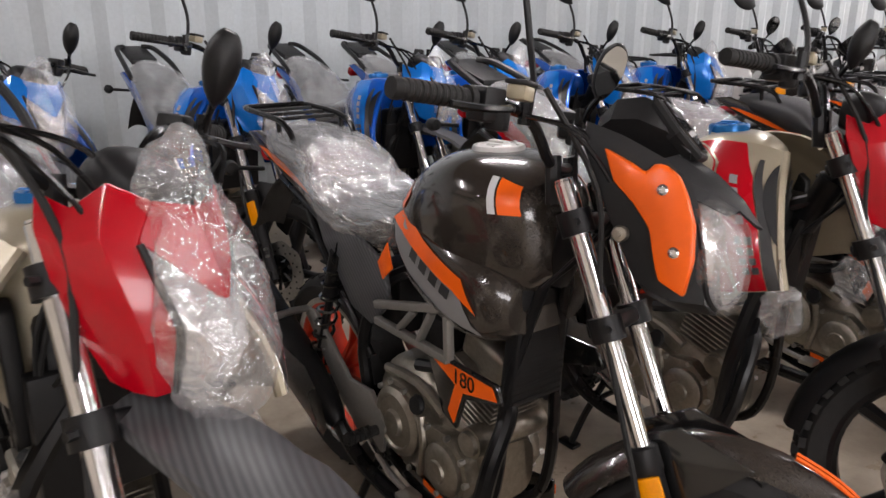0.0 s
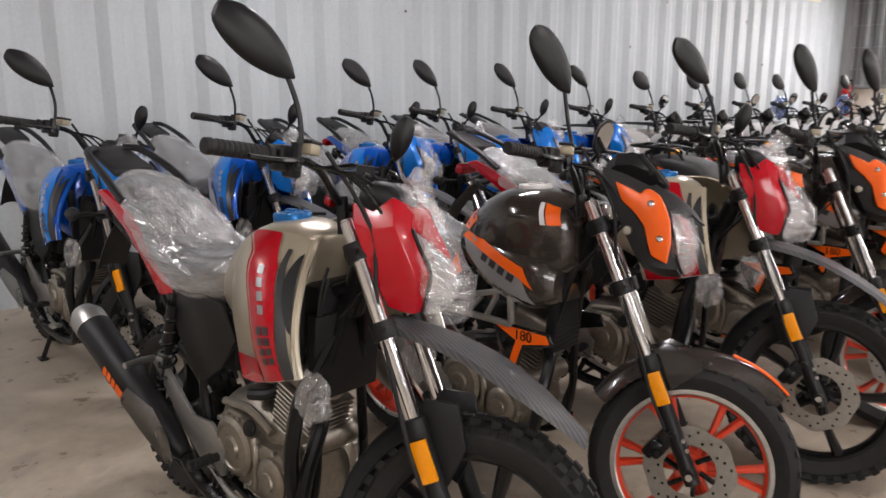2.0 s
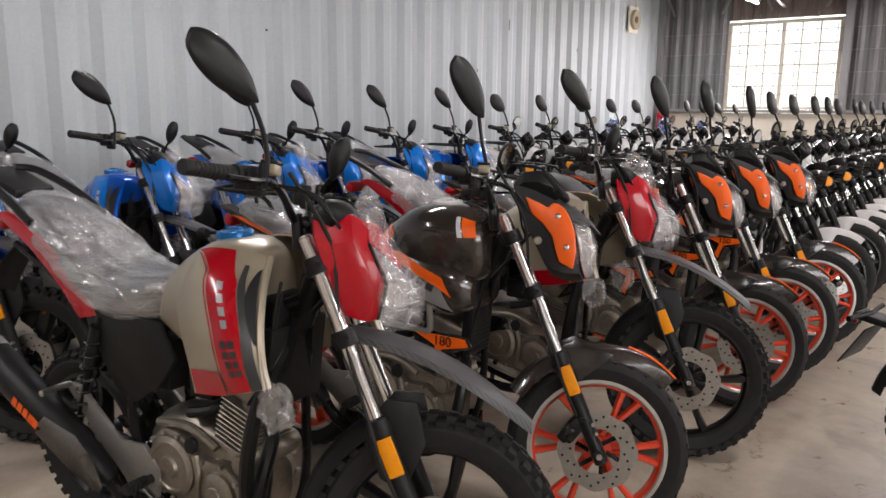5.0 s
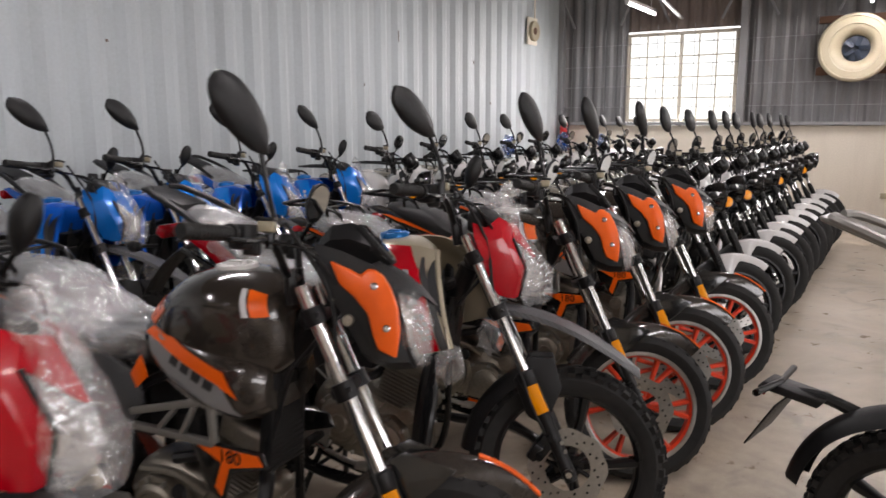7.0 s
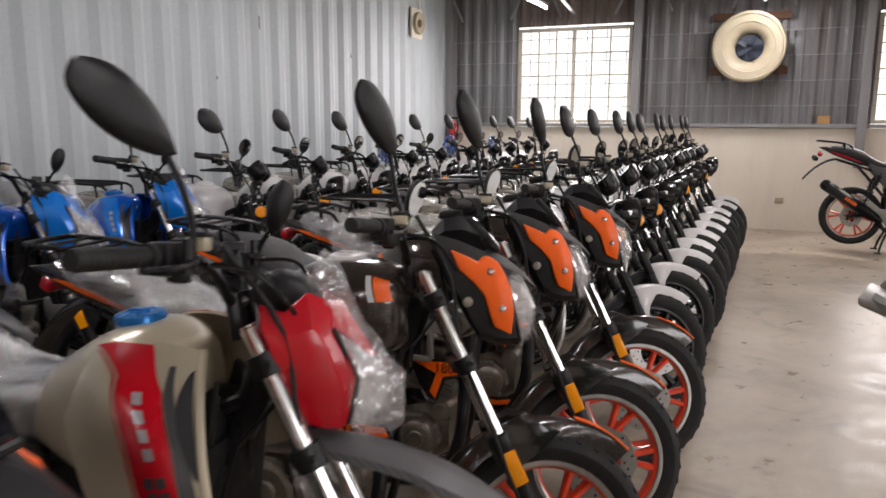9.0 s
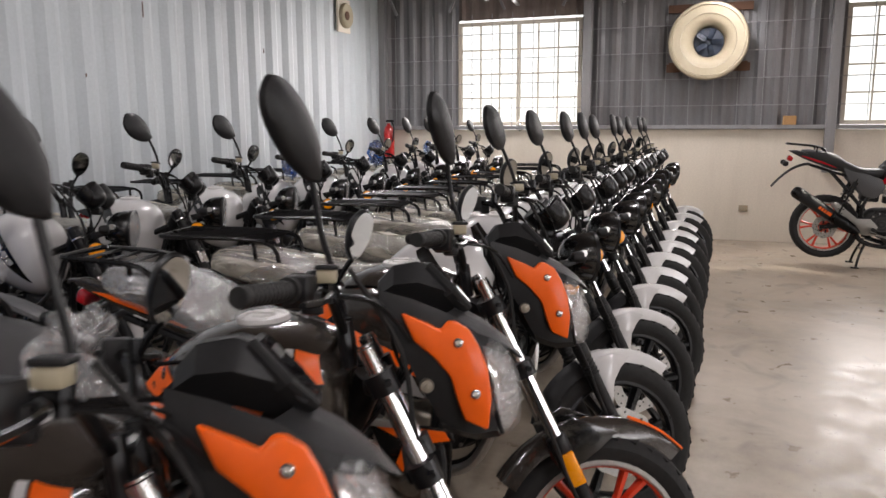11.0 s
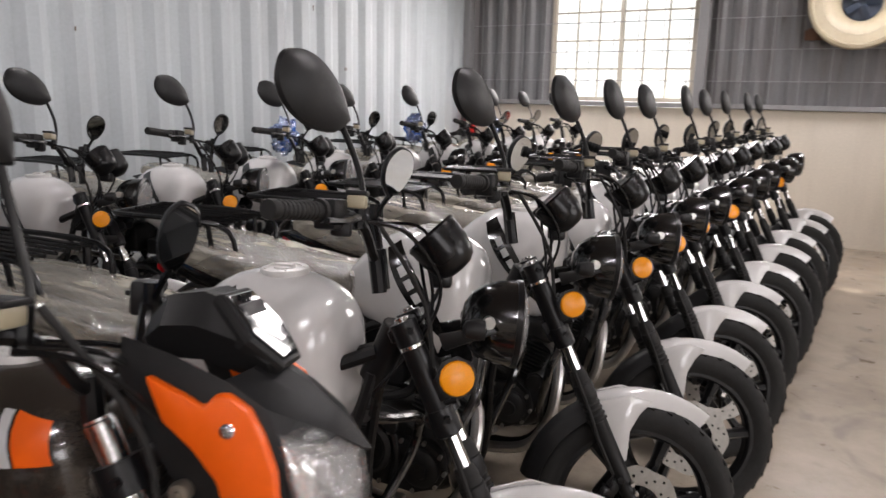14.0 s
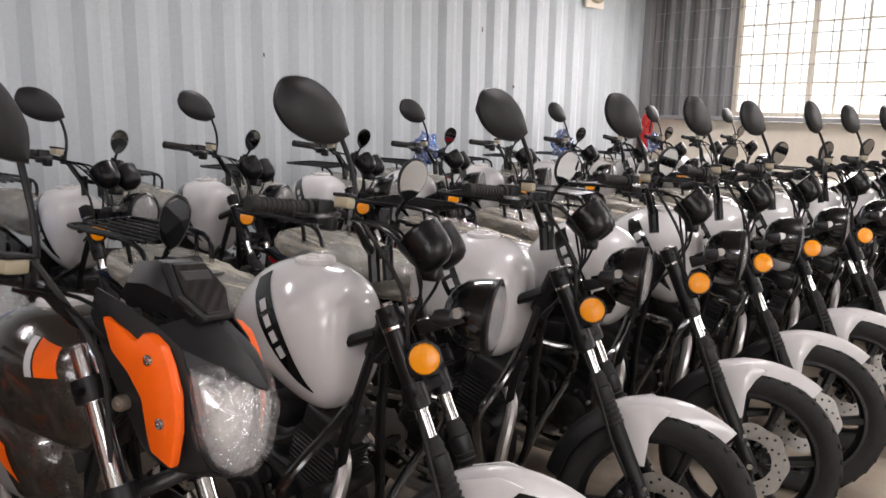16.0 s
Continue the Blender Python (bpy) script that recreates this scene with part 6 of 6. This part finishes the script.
ys = [Y0, -6.2, -4.5, WIN[1][0], WIN[1][1], WIN[0][0], WIN[0][1], Y1 + 0.1]
for a, b in ((Y0, WIN[1][0]), (WIN[1][1], WIN[0][0]), (WIN[0][1], Y1 + 0.02)):
    bm = B()
    corrugated(bm, b - a, H - DADO, 0.2, 0.03, 0.055, 0.003, Matrix.Translation((X1 + 0.06, a, DADO)) @ Matrix.Rotation(radians(90), 4, "Z"))
    structure("wall_sheet", bm, "sheet", "weathered grey zinc sheet cladding", "wall")
for a, b in WIN:
    bm = B()
    corrugated(bm, b - a, H - 2.93, 0.2, 0.03, 0.055, 0.003, Matrix.Translation((X1 + 0.06, a, 2.93)) @ Matrix.Rotation(radians(90), 4, "Z"))
    structure("wall_sheet_upper", bm, "roof_sheet", "brown rusty sheet above the windows", "wall")
bm = B()
block(bm, (0.16, Y1 - Y0, 0.05), Matrix.Translation((X1 - 0.01, (Y0 + Y1) / 2, DADO + 0.03)), 0.005)
structure("ledge", bm, "steel_frame", "grey steel sill beam on the dado")


def steel_bar(name, a, b, w, d, mat="steel_frame", label="", up=(0, 1, 0)):
    """A box-section bar between two points."""
    a, b = Vector(a), Vector(b)
    z = (b - a).normalized()
    y = Vector(up)
    y = (y - z * y.dot(z)).normalized()
    x = y.cross(z)
    mm = Matrix((x, y, z)).transposed().to_4x4()
    bm = B()
    block(bm, (w, d, (b - a).length), Matrix.Translation((a + b) / 2) @ mm, 0.004, 1)
    return structure(name, bm, mat, label)


for y, z0 in ((5.06, 0), (2.08, DADO), (-0.87, 0.9), (-4.3, DADO)):
    steel_bar("post", (X1 - 0.07, y, z0), (X1 - 0.07, y, H), 0.11, 0.11, "steel_frame", "grey painted steel post")
steel_bar("tie_beam", (X1 - 0.08, Y0, 3.02), (X1 - 0.08, Y1 - 0.1, 3.02), 0.07, 0.06, "steel_frame", "grey steel tie beam of the end truss")
steel_bar("tie_beam", (X1 - 0.08, Y0, 3.9), (X1 - 0.08, Y1 - 0.1, 3.9), 0.07, 0.06, "steel_frame", "grey steel upper beam")
for k in range(14):
    y = Y1 - 0.3 - k * 0.8
    dy = 0.8 if k % 2 else -0.8
    steel_bar("truss_web", (X1 - 0.08, y, 3.04), (X1 - 0.08, y - dy * 0.5, 3.88), 0.035, 0.035, "steel_frame", "thin steel truss web")
# trusses across the hall
for x in (9.0, 5.5, 2.0, -1.5, -5.0):
    steel_bar("truss_chord", (x, Y0, 3.35), (x, Y1 - 0.1, 3.35), 0.07, 0.06, "steel_frame", "grey steel roof truss chord")
    steel_bar("truss_chord", (x, Y0, 4.1), (x, Y1 - 0.1, 4.1), 0.07, 0.06, "steel_frame", "grey steel roof truss chord")
    for k in range(12):
        y = Y1 - 0.5 - k
        steel_bar("truss_web", (x, y, 3.37), (x, y - (0.5 if k % 2 else -0.5), 4.08), 0.03, 0.03, "steel_frame", "thin steel truss web")
# a conduit rail beside the lamps
steel_bar("lamp_rail", (8.2, 2.55, 3.1), (X1 - 0.12, 3.02, 3.08), 0.03, 0.05, "steel_frame", "pale conduit rail")
# roof
# roof area left out for the added sheet that shapes the sun streaks
SUN_SLITS = (9.55, 10.75, -4.1, -2.4)
ROOF = Matrix.Rotation(radians(-90), 4, "X")


def roof_piece(x0, x1, y0, y1):
    bm = B()
    corrugated(bm, x1 - x0, y1 - y0, 0.2, 0.03, 0.055, 0.004, Matrix.Translation((x0, y0, H)) @ ROOF)
    structure("ceiling", bm, "roof_sheet", "brown corrugated roof sheet", "ceiling")


roof_piece(X0 - 0.3, SUN_SLITS[0], Y0 - 0.3, Y1 + 0.3)
roof_piece(SUN_SLITS[1], X1 + 0.3, Y0 - 0.3, Y1 + 0.3)
roof_piece(SUN_SLITS[0], SUN_SLITS[1], Y0 - 0.3, SUN_SLITS[2])
roof_piece(SUN_SLITS[0], SUN_SLITS[1], SUN_SLITS[3], Y1 + 0.3)
# unseen sheet, added so its slanting slits shape the sun streaks on the floor
# bands along y, each with the slits' (left, right) at its near and far edge
bands = ((SUN_SLITS[2], -3.9, ()), (-3.9, -3.25, ((9.82, 9.9, 10.15, 10.3),)), (-3.25, -2.93, ((10.02, 10.09, 10.28, 10.33), (10.16, 10.3, 10.38, 10.46))),
         (-2.93, -2.83, ()), (-2.83, -2.69, ((9.86, 9.97, 9.93, 10.05),)), (-2.69, -2.62, ()), (-2.62, -2.55, ((9.97, 10.07, 9.97, 10.07),)), (-2.55, SUN_SLITS[3], ()))
bm = B()
for y0, y1, slits in bands:
    edges = [(SUN_SLITS[0], SUN_SLITS[0])] + [(v, w) for a, b, c, d in slits for v, w in ((a, c), (b, d))] + [(SUN_SLITS[1], SUN_SLITS[1])]
    for (a, c), (b, d) in zip(edges[::2], edges[1::2]):
        bm.faces.new([bm.verts.new(p) for p in ((a, y0, H), (b, y0, H), (d, y1, H), (c, y1, H))])
structure("ceiling", bm, "roof_sheet", "unseen roof sheet with slits added to shape the sun streaks", "ceiling")
# closing walls behind the walk: unseen, added to shut the hall
bm = B()
block(bm, (0.2, Y1 - Y0 + 0.4, H), Matrix.Translation((X0 - 0.1, (Y0 + Y1) / 2, H / 2)), 0)
structure("wall_west", bm, "plaster", "unseen cream plastered wall closing the hall", "wall")
# made-up openings in the unseen south wall, places for side fill light
OPEN = ((-3.5, 0.0), (3.5, 7.0))
bm = B()
for a, b in ((X0, -3.5), (0.0, 3.5), (7.0, X1)):
    block(bm, (b - a, 0.06, H), Matrix.Translation(((a + b) / 2, Y0 - 0.03, H / 2)), 0)
for a, b in OPEN:
    block(bm, (b - a, 0.06, 0.9), Matrix.Translation(((a + b) / 2, Y0 - 0.03, 0.45)), 0)
    block(bm, (b - a, 0.06, H - 3.2), Matrix.Translation(((a + b) / 2, Y0 - 0.03, (H + 3.2) / 2)), 0)
structure("wall_south", bm, "plaster", "unseen cream side wall with openings added for fill light", "wall")
# glowing panels added in these openings; they also stop the sun
for a, b in OPEN:
    bm = B()
    block(bm, (b - a, 0.02, 2.3), Matrix.Translation(((a + b) / 2, Y0 - 0.04, 2.05)), 0)
    structure("fill_panel", bm, "daylight", "unseen glowing panel added as fill light", "window")

# bar grille across the end wall
bm = B()
for k in range(4):
    z = 1.72 + 0.335 * k
    rod(bm, (X1 - 0.05, Y0, z), (X1 - 0.05, Y1, z), 0.006, 6)
y = Y1 - 0.25
while y > -4.5:
    rod(bm, (X1 - 0.03, y, DADO + 0.05), (X1 - 0.03, y, 3.0), 0.0055, 6)
    y -= 0.292
structure("grille", bm, "steel_frame", "welded burglar bars over the end wall", smooth=40)


def window(name, y0, y1, z0, z1, cols, rows):
    bm = B()
    w = 0.05
    for a, b, c, d in ((y0, y1, z0, z0 + w), (y0, y1, z1 - w, z1), (y0, y0 + w, z0 + w, z1 - w), (y1 - w, y1, z0 + w, z1 - w), ((y0 + y1) / 2 - 0.025, (y0 + y1) / 2 + 0.025, z0 + w, z1 - w)):
        block(bm, (0.06, b - a, d - c), Matrix.Translation((X1 + 0.05, (a + b) / 2, (c + d) / 2)), 0.003)
    ob = structure(name, bm, "window_frame", "steel casement window with small bright panes", "window")
    dy, dz = (y1 - y0 - 2 * w) / cols, (z1 - z0 - 2 * w) / rows
    for i in range(1, cols):
        if i * 2 != cols:
            bm = B()
            block(bm, (0.03, 0.018, z1 - z0 - 2 * w), Matrix.Translation((X1 + 0.05, y0 + w + i * dy, (z0 + z1) / 2)), 0)
            part("glazing_bar", bm, "window_frame", ob, smooth=0)
    for j in range(1, rows):
        bm = B()
        block(bm, (0.03, y1 - y0 - 2 * w, 0.018), Matrix.Translation((X1 + 0.054, (y0 + y1) / 2, z0 + w + j * dz)), 0)
        part("glazing_bar", bm, "window_frame", ob, smooth=0)
    for i in range(cols):
        for j in range(rows):
            bm = B()
            block(bm, (0.004, dy - 0.012, dz - 0.012), Matrix.Translation((X1 + 0.075, y0 + w + (i + 0.5) * dy, z0 + w + (j + 0.5) * dz)), 0)
            p = part("pane", bm, "pane", ob, smooth=0)
            p.visible_shadow = False
    return ob


M["window_frame"] = stained("cream_window_steel", (0.5, 0.46, 0.38), 0.5, (0.3, 0.22, 0.15), 0.5)
pm = material("window_glass", (0.9, 0.92, 0.92), 0.15, 0, 0.5)
pm.node_tree.nodes["Principled BSDF"].inputs["Alpha"].default_value = 0.12
M["pane"] = pm
window("window_1", WIN[0][0], WIN[0][1], DADO + 0.06, 2.9, 6, 4)
window("window_2", WIN[1][0], WIN[1][1], DADO + 0.06, 2.9, 6, 4)
# bright outdoors beyond the openings
bm = B()
bm.faces.new([bm.verts.new(p) for p in ((16.0, -9, -1), (16.0, 9, -1), (16.0, 9, 7), (16.0, -9, 7))])
structure("backdrop", bm, "daylight", "overexposed daylight outside")
bm = B()
block(bm, (60, 60, 0.1), Matrix.Translation((3, 0, -0.3)), 0)
structure("ground", bm, "floor", "bare ground outside", "ground")

for k, (a, b) in enumerate(WIN):
    area_lamp("window_light", look((X1 - 0.12, (a + b) / 2, 2.2), (6.0, (a + b) / 2 - 0.3, 0.8)), b - a, 1.35, WINDOW_POWER, (1.0, 0.93, 0.92))
# fill lamps added before the unseen south openings to brighten the bikes
for a, b in OPEN:
    area_lamp("side_fill_light", look(((a + b) / 2, Y0 + 0.05, 2.0), ((a + b) / 2, 0, 1.4)), b - a, 2.2, SIDE_POWER * (b - a) / 3.5, (1.0, 0.955, 1.0))


sun = bpy.data.lights.new("sun", "SUN")
sun.energy, sun.angle, sun.color = 5.0, radians(0.5), (1.0, 0.93, 0.82)
sun_ob = new("sun", sun)
sun_ob.matrix_world = look((9.92, -3.3, H), (9.93, -0.25, 0.0))


# lamps under the roof
def tube_lamp(x, y, z, length=1.3, yaw=0.0):
    o = tagged(new("ceiling_lamp"), "white batten lamp with a lit fluorescent tube", "ceiling lamp", "batten lamps")
    o.matrix_world = pose(x, y, z, 0, 0, yaw)
    bm = B()
    block(bm, (length, 0.07, 0.05), Matrix.Translation((0, 0, 0.045)), 0.006)
    for s in (-1, 1):
        block(bm, (0.03, 0.05, 0.05), Matrix.Translation((s * length / 2, 0, 0.0)), 0.005)
        rod(bm, (s * length * 0.35, 0, 0.06), (s * length * 0.35, 0, H - z + 0.02), 0.006, 6)
    part("housing", bm, "white", o)
    bm = B()
    rod(bm, (-length / 2 + 0.02, 0, 0), (length / 2 - 0.02, 0, 0), 0.018, 12)
    part("tube", bm, "tube_glow", o, "glowing tube")
    area_lamp("tube_light", Matrix.Translation((x, y, z - 0.03)) @ Matrix.Rotation(radians(yaw), 4, "Z"), length, 0.08, TUBE_POWER, (1.0, 0.935, 0.96))


# those at x -2.2 and y below -3 are unseen, added as fill light
for x, y in ((10.55, 3.25), (10.9, 0.4), (6.3, 3.0), (6.3, 0.2), (2.0, 3.0), (2.0, -0.6), (-2.2, 3.0), (-2.2, -0.6), (6.3, -3.4), (1.0, -3.8)):
    tube_lamp(x, y, 3.08 if x > 9 else 3.3)

# wall fan
o = tagged(new("exhaust_fan"), "large round cream exhaust fan on the end wall", "fan")
o.matrix_world = Matrix.Translation((X1, 0.57, 2.5))
bm = B()
lathe(bm, [(0.30, 0.02), (0.42, 0.06), (0.455, 0.2), (0.475, 0.26), (0.46, 0.3), (0.43, 0.305), (0.42, 0.285), (0.33, 0.27), (0.325, 0.25), (0.29, 0.24), (0.235, 0.2), (0.2, 0.14), (0.185, 0.1), (0.185, 0.03)], axis((0, 0, 0), (-1, 0, 0)), 48)
part("housing", bm, "fan_cream", o, "cream dished fan housing")
bm = B()
lathe(bm, [(0.004, 0.06), (0.179, 0.06), (0.179, 0.07), (0.004, 0.08)], axis((0, 0, 0), (-1, 0, 0)), 32)
part("throat", bm, "fan_dark", o)
for k in range(5):
    bm = B()
    mm = axis((0, 0, 0), (-1, 0, 0)) @ Matrix.Rotation(2 * math.pi * k / 5, 4, "Z") @ Matrix.Translation((0.1, 0, 0.13)) @ Matrix.Rotation(radians(30), 4, "X")
    block(bm, (0.13, 0.08, 0.004), mm, 0.001)
    part("blade", bm, "fan_dark", o)
for z in (0.425, -0.306):
    bm = B()
    block(bm, (0.05, 1.0, 0.1), Matrix.Translation((-0.02, 0, z)), 0.004)
    part("mount_bar", bm, "rust", o, "rusty steel mounting bar")
for s in (-1, 1):
    bm = B()
    block(bm, (0.05, 0.1, 0.12), Matrix.Translation((-0.05, s * 0.42, -0.3)), 0.004)
    part("mount_foot", bm, "rust", o, "rusty steel mounting foot")

# small wall fan with conduit on the ribbed wall
o = tagged(new("wall_ventilator"), "small cream round ventilator on a board, with a conduit above", "ventilator")
o.matrix_world = Matrix.Translation((10.75, Y1 - 0.05, 2.9))
bm = B()
block(bm, (0.34, 0.03, 0.42), Matrix.Translation((0, 0, 0)), 0.005)
part("board", bm, "plaster", o)
bm = B()
lathe(bm, [(0.004, 0.02), (0.06, 0.05), (0.09, 0.06), (0.15, 0.07), (0.16, 0.05), (0.15, 0.0)], axis((0, 0, 0), (0, -1, 0)), 28)
part("cowl", bm, "fan_cream", o)
bm = B()
lathe(bm, [(0.004, 0.056), (0.055, 0.056), (0.055, 0.064), (0.004, 0.066)], axis((0, 0, 0), (0, -1, 0)), 20)
part("hub", bm, "rust", o)
bm = B()
tube(bm, [(0.05, -0.02, 0.2), (0.05, -0.02, 0.5), (0.05, -0.02, 1.3)], 0.014, 8, 1)
part("conduit", bm, "plaster", o)

# extinguisher in the corner
o = tagged(new("fire_extinguisher"), "red fire extinguisher hung on the corner post", "fire extinguisher")
o.matrix_world = Matrix.Translation((11.8, 4.92, 1.0))
bm = B()
lathe(bm, [(0.004, 0), (0.07, 0.005), (0.078, 0.03), (0.078, 0.4), (0.06, 0.46), (0.025, 0.49), (0.025, 0.52)], Matrix.Identity(4), 20)
part("cylinder", bm, "fire_red", o)
bm = B()
block(bm, (0.03, 0.12, 0.03), Matrix.Translation((0, -0.02, 0.55)), 0.006)
tube(bm, [(0, -0.05, 0.53), (-0.05, -0.1, 0.45), (-0.07, -0.09, 0.25)], 0.012, 8, 4)
block(bm, (0.12, 0.03, 0.05), Matrix.Translation((0.08, 0.06, 0.3)), 0.004)
part("valve", bm, "black_plastic", o)

# small socket low on the dado, and an orange box on the ledge
o = tagged(new("wall_socket"), "cream wall socket on the dado", "socket")
bm = B()
block(bm, (0.02, 0.11, 0.08), Matrix.Translation((X1 - 0.01, 0.05, 0.42)), 0.005)
part("cover", bm, "fan_cream", o)
bm = B()
block(bm, (0.1, 0.15, 0.11), Matrix.Translation((X1 - 0.03, -0.42, DADO + 0.11)), 0.004)
tagged(part("cardboard_box", bm, "carton", None, smooth=0), "small tan cardboard carton on the steel ledge", "box")

# ---- motorcycles in their rows ----
def twist_mirror(bike, degrees):
    """Turn the outer mirror about its own stem."""
    for c in bike.children:
        if c.name.split(".")[0] == "mirror" and c.data.vertices[0].co.y < 0:
            p = c.data.vertices[0].co
            c.matrix_basis = c.matrix_basis @ Matrix.Translation(p) @ Matrix.Rotation(radians(degrees), 4, "Z") @ Matrix.Translation(-p)


def place(bike, x, y, heading, steer, first=False):
    m = pose(x, y, 0, 0, 0, -90 + heading)
    if first:
        bike.matrix_world = m
        b = bike
    else:
        b = copy_thing(bike, m)
    set_steer(b, steer)
    return b


A = street_bike("front row", "black street motorcycle with orange panels and orange wheels")
R_ = trail_bike("front row", "beige trail motorcycle with a red headlight fairing", "red", "beige", "red", "red", "cap_blue")
U = trail_bike("second row", "blue trail motorcycle parked by the ribbed wall", "blue", "blue_tank", "blue_tank", "blue", "cap_blue", flash="pale_decal")
W = commuter_bike("white motorcycles", "white commuter motorcycle with a black luggage rack")

place(R_, 0.15, 0.745, 7.5, 27, True)
place(R_, 1.77, 0.685, 6, 21)
place(A, 0.98, 0.70, 6, 27, True)
for x, y, h, s in ((2.48, 0.66, 6, 25), (3.07, 0.64, 5, 23), (3.76, 0.615, 6, 20)):
    b = place(A, x, y, h, s)
    twist_mirror(b, {2.48: 0, 3.07: 6, 3.76: 12}[x])
    if x == 3.07:
        # the third one's seat is bare
        for c in list(b.children):
            if c.name.split(".")[0] == "seat_wrap":
                bpy.data.objects.remove(c)
        b["label"] = "black street motorcycle with orange panels and bare seat"
first = True
for k, x in enumerate((4.47, 5.16, 5.74, 6.26, 6.8, 7.35, 7.95, 8.55, 9.2, 9.85)):
    place(W, x, 0.66 + 0.015 * math.sin(k * 2.1), 9 + math.sin(k * 1.7), 21 + 3 * math.sin(k * 2.6 + 1), first)
    first = False
first = True
for x, y, h, s in ((0.13, 2.93, 6, 26), (0.98, 2.93, 7, 25), (1.83, 2.93, 6, 25), (2.32, 2.93, 6, 27), (3.04, 2.95, 6, 24), (3.79, 2.95, 6, 25)):
    place(U, x, y, h, s, first)
    first = False
for k, x in enumerate((4.5, 5.24, 5.97, 6.72, 7.45, 8.2, 8.9, 9.6, 10.3, 11.0)):
    place(W, x, 2.9 + 0.02 * math.sin(k * 1.9), 8 + math.sin(k * 2.3), 21 + 4 * math.sin(k * 1.3))
# motorcycles across the aisle, tails to the row
G = trail_bike("across the aisle", "black trail motorcycle with a low plate carrier", "black_gloss", "black_gloss", "silver_grey", "silver_grey", "steel", False, False)
plate_carrier(G)
place(G, 1.62, -1.64, -12, 5, True)
E_ = street_bike("across the aisle", "black street motorcycle with red tail stripe on its centre stand", "black_plastic", "red", "orange_red", False, "black_metal", "engine_dark")
set_steer(E_, 10)
# rear wheel lifted clear of the floor by the stand
E_.matrix_world = pose(10.55, -2.12, 0, 0, 0, -90) @ Matrix.Rotation(radians(2.9), 4, "Y") @ Matrix.Scale(1.09, 4)
for c in E_.children:
    if c.name.split(".")[0] == "centre_stand":
        c.matrix_basis = Matrix.Translation((0, 0, -0.05))


# loose wrapping on the bikes
def crumpled_bag(x, y, z, size, mat, label, seed):
    bm = B()
    bmesh.ops.create_icosphere(bm, subdivisions=4, radius=size)
    off = Vector((seed * 3.1, seed * 1.7, 0))
    for v in bm.verts:
        n = v.co.normalized()
        k = 1 + 0.45 * noise.noise(n * 2.2 + off) + 0.22 * noise.noise(n * 6 + off) + 0.1 * noise.noise(n * 13 + off)
        v.co = Vector((v.co.x * k, v.co.y * k * 0.8, v.co.z * k * 1.25 - 0.02))
    bmesh.ops.translate(bm, vec=(x, y, z), verts=bm.verts)
    tagged(part("plastic_bag", bm, mat, None, smooth=60), label, "bag")


crumpled_bag(6.62, 3.38, 1.25, 0.085, "blue_bag", "crumpled blue plastic bag over the handlebar", 1)
crumpled_bag(8.1, 3.38, 1.26, 0.085, "blue_bag", "crumpled blue plastic bag over the handlebar", 2)
crumpled_bag(9.5, 3.4, 1.25, 0.07, "blue_bag", "crumpled blue plastic bag over the handlebar", 5)
crumpled_bag(2.62, 1.35, 1.12, 0.075, "film_light", "crumpled clear plastic bag lying on a tank", 3)
crumpled_bag(11.96, 3.0, 1.5, 0.055, "film_dusty", "crumpled pale plastic bag on the sill", 4)
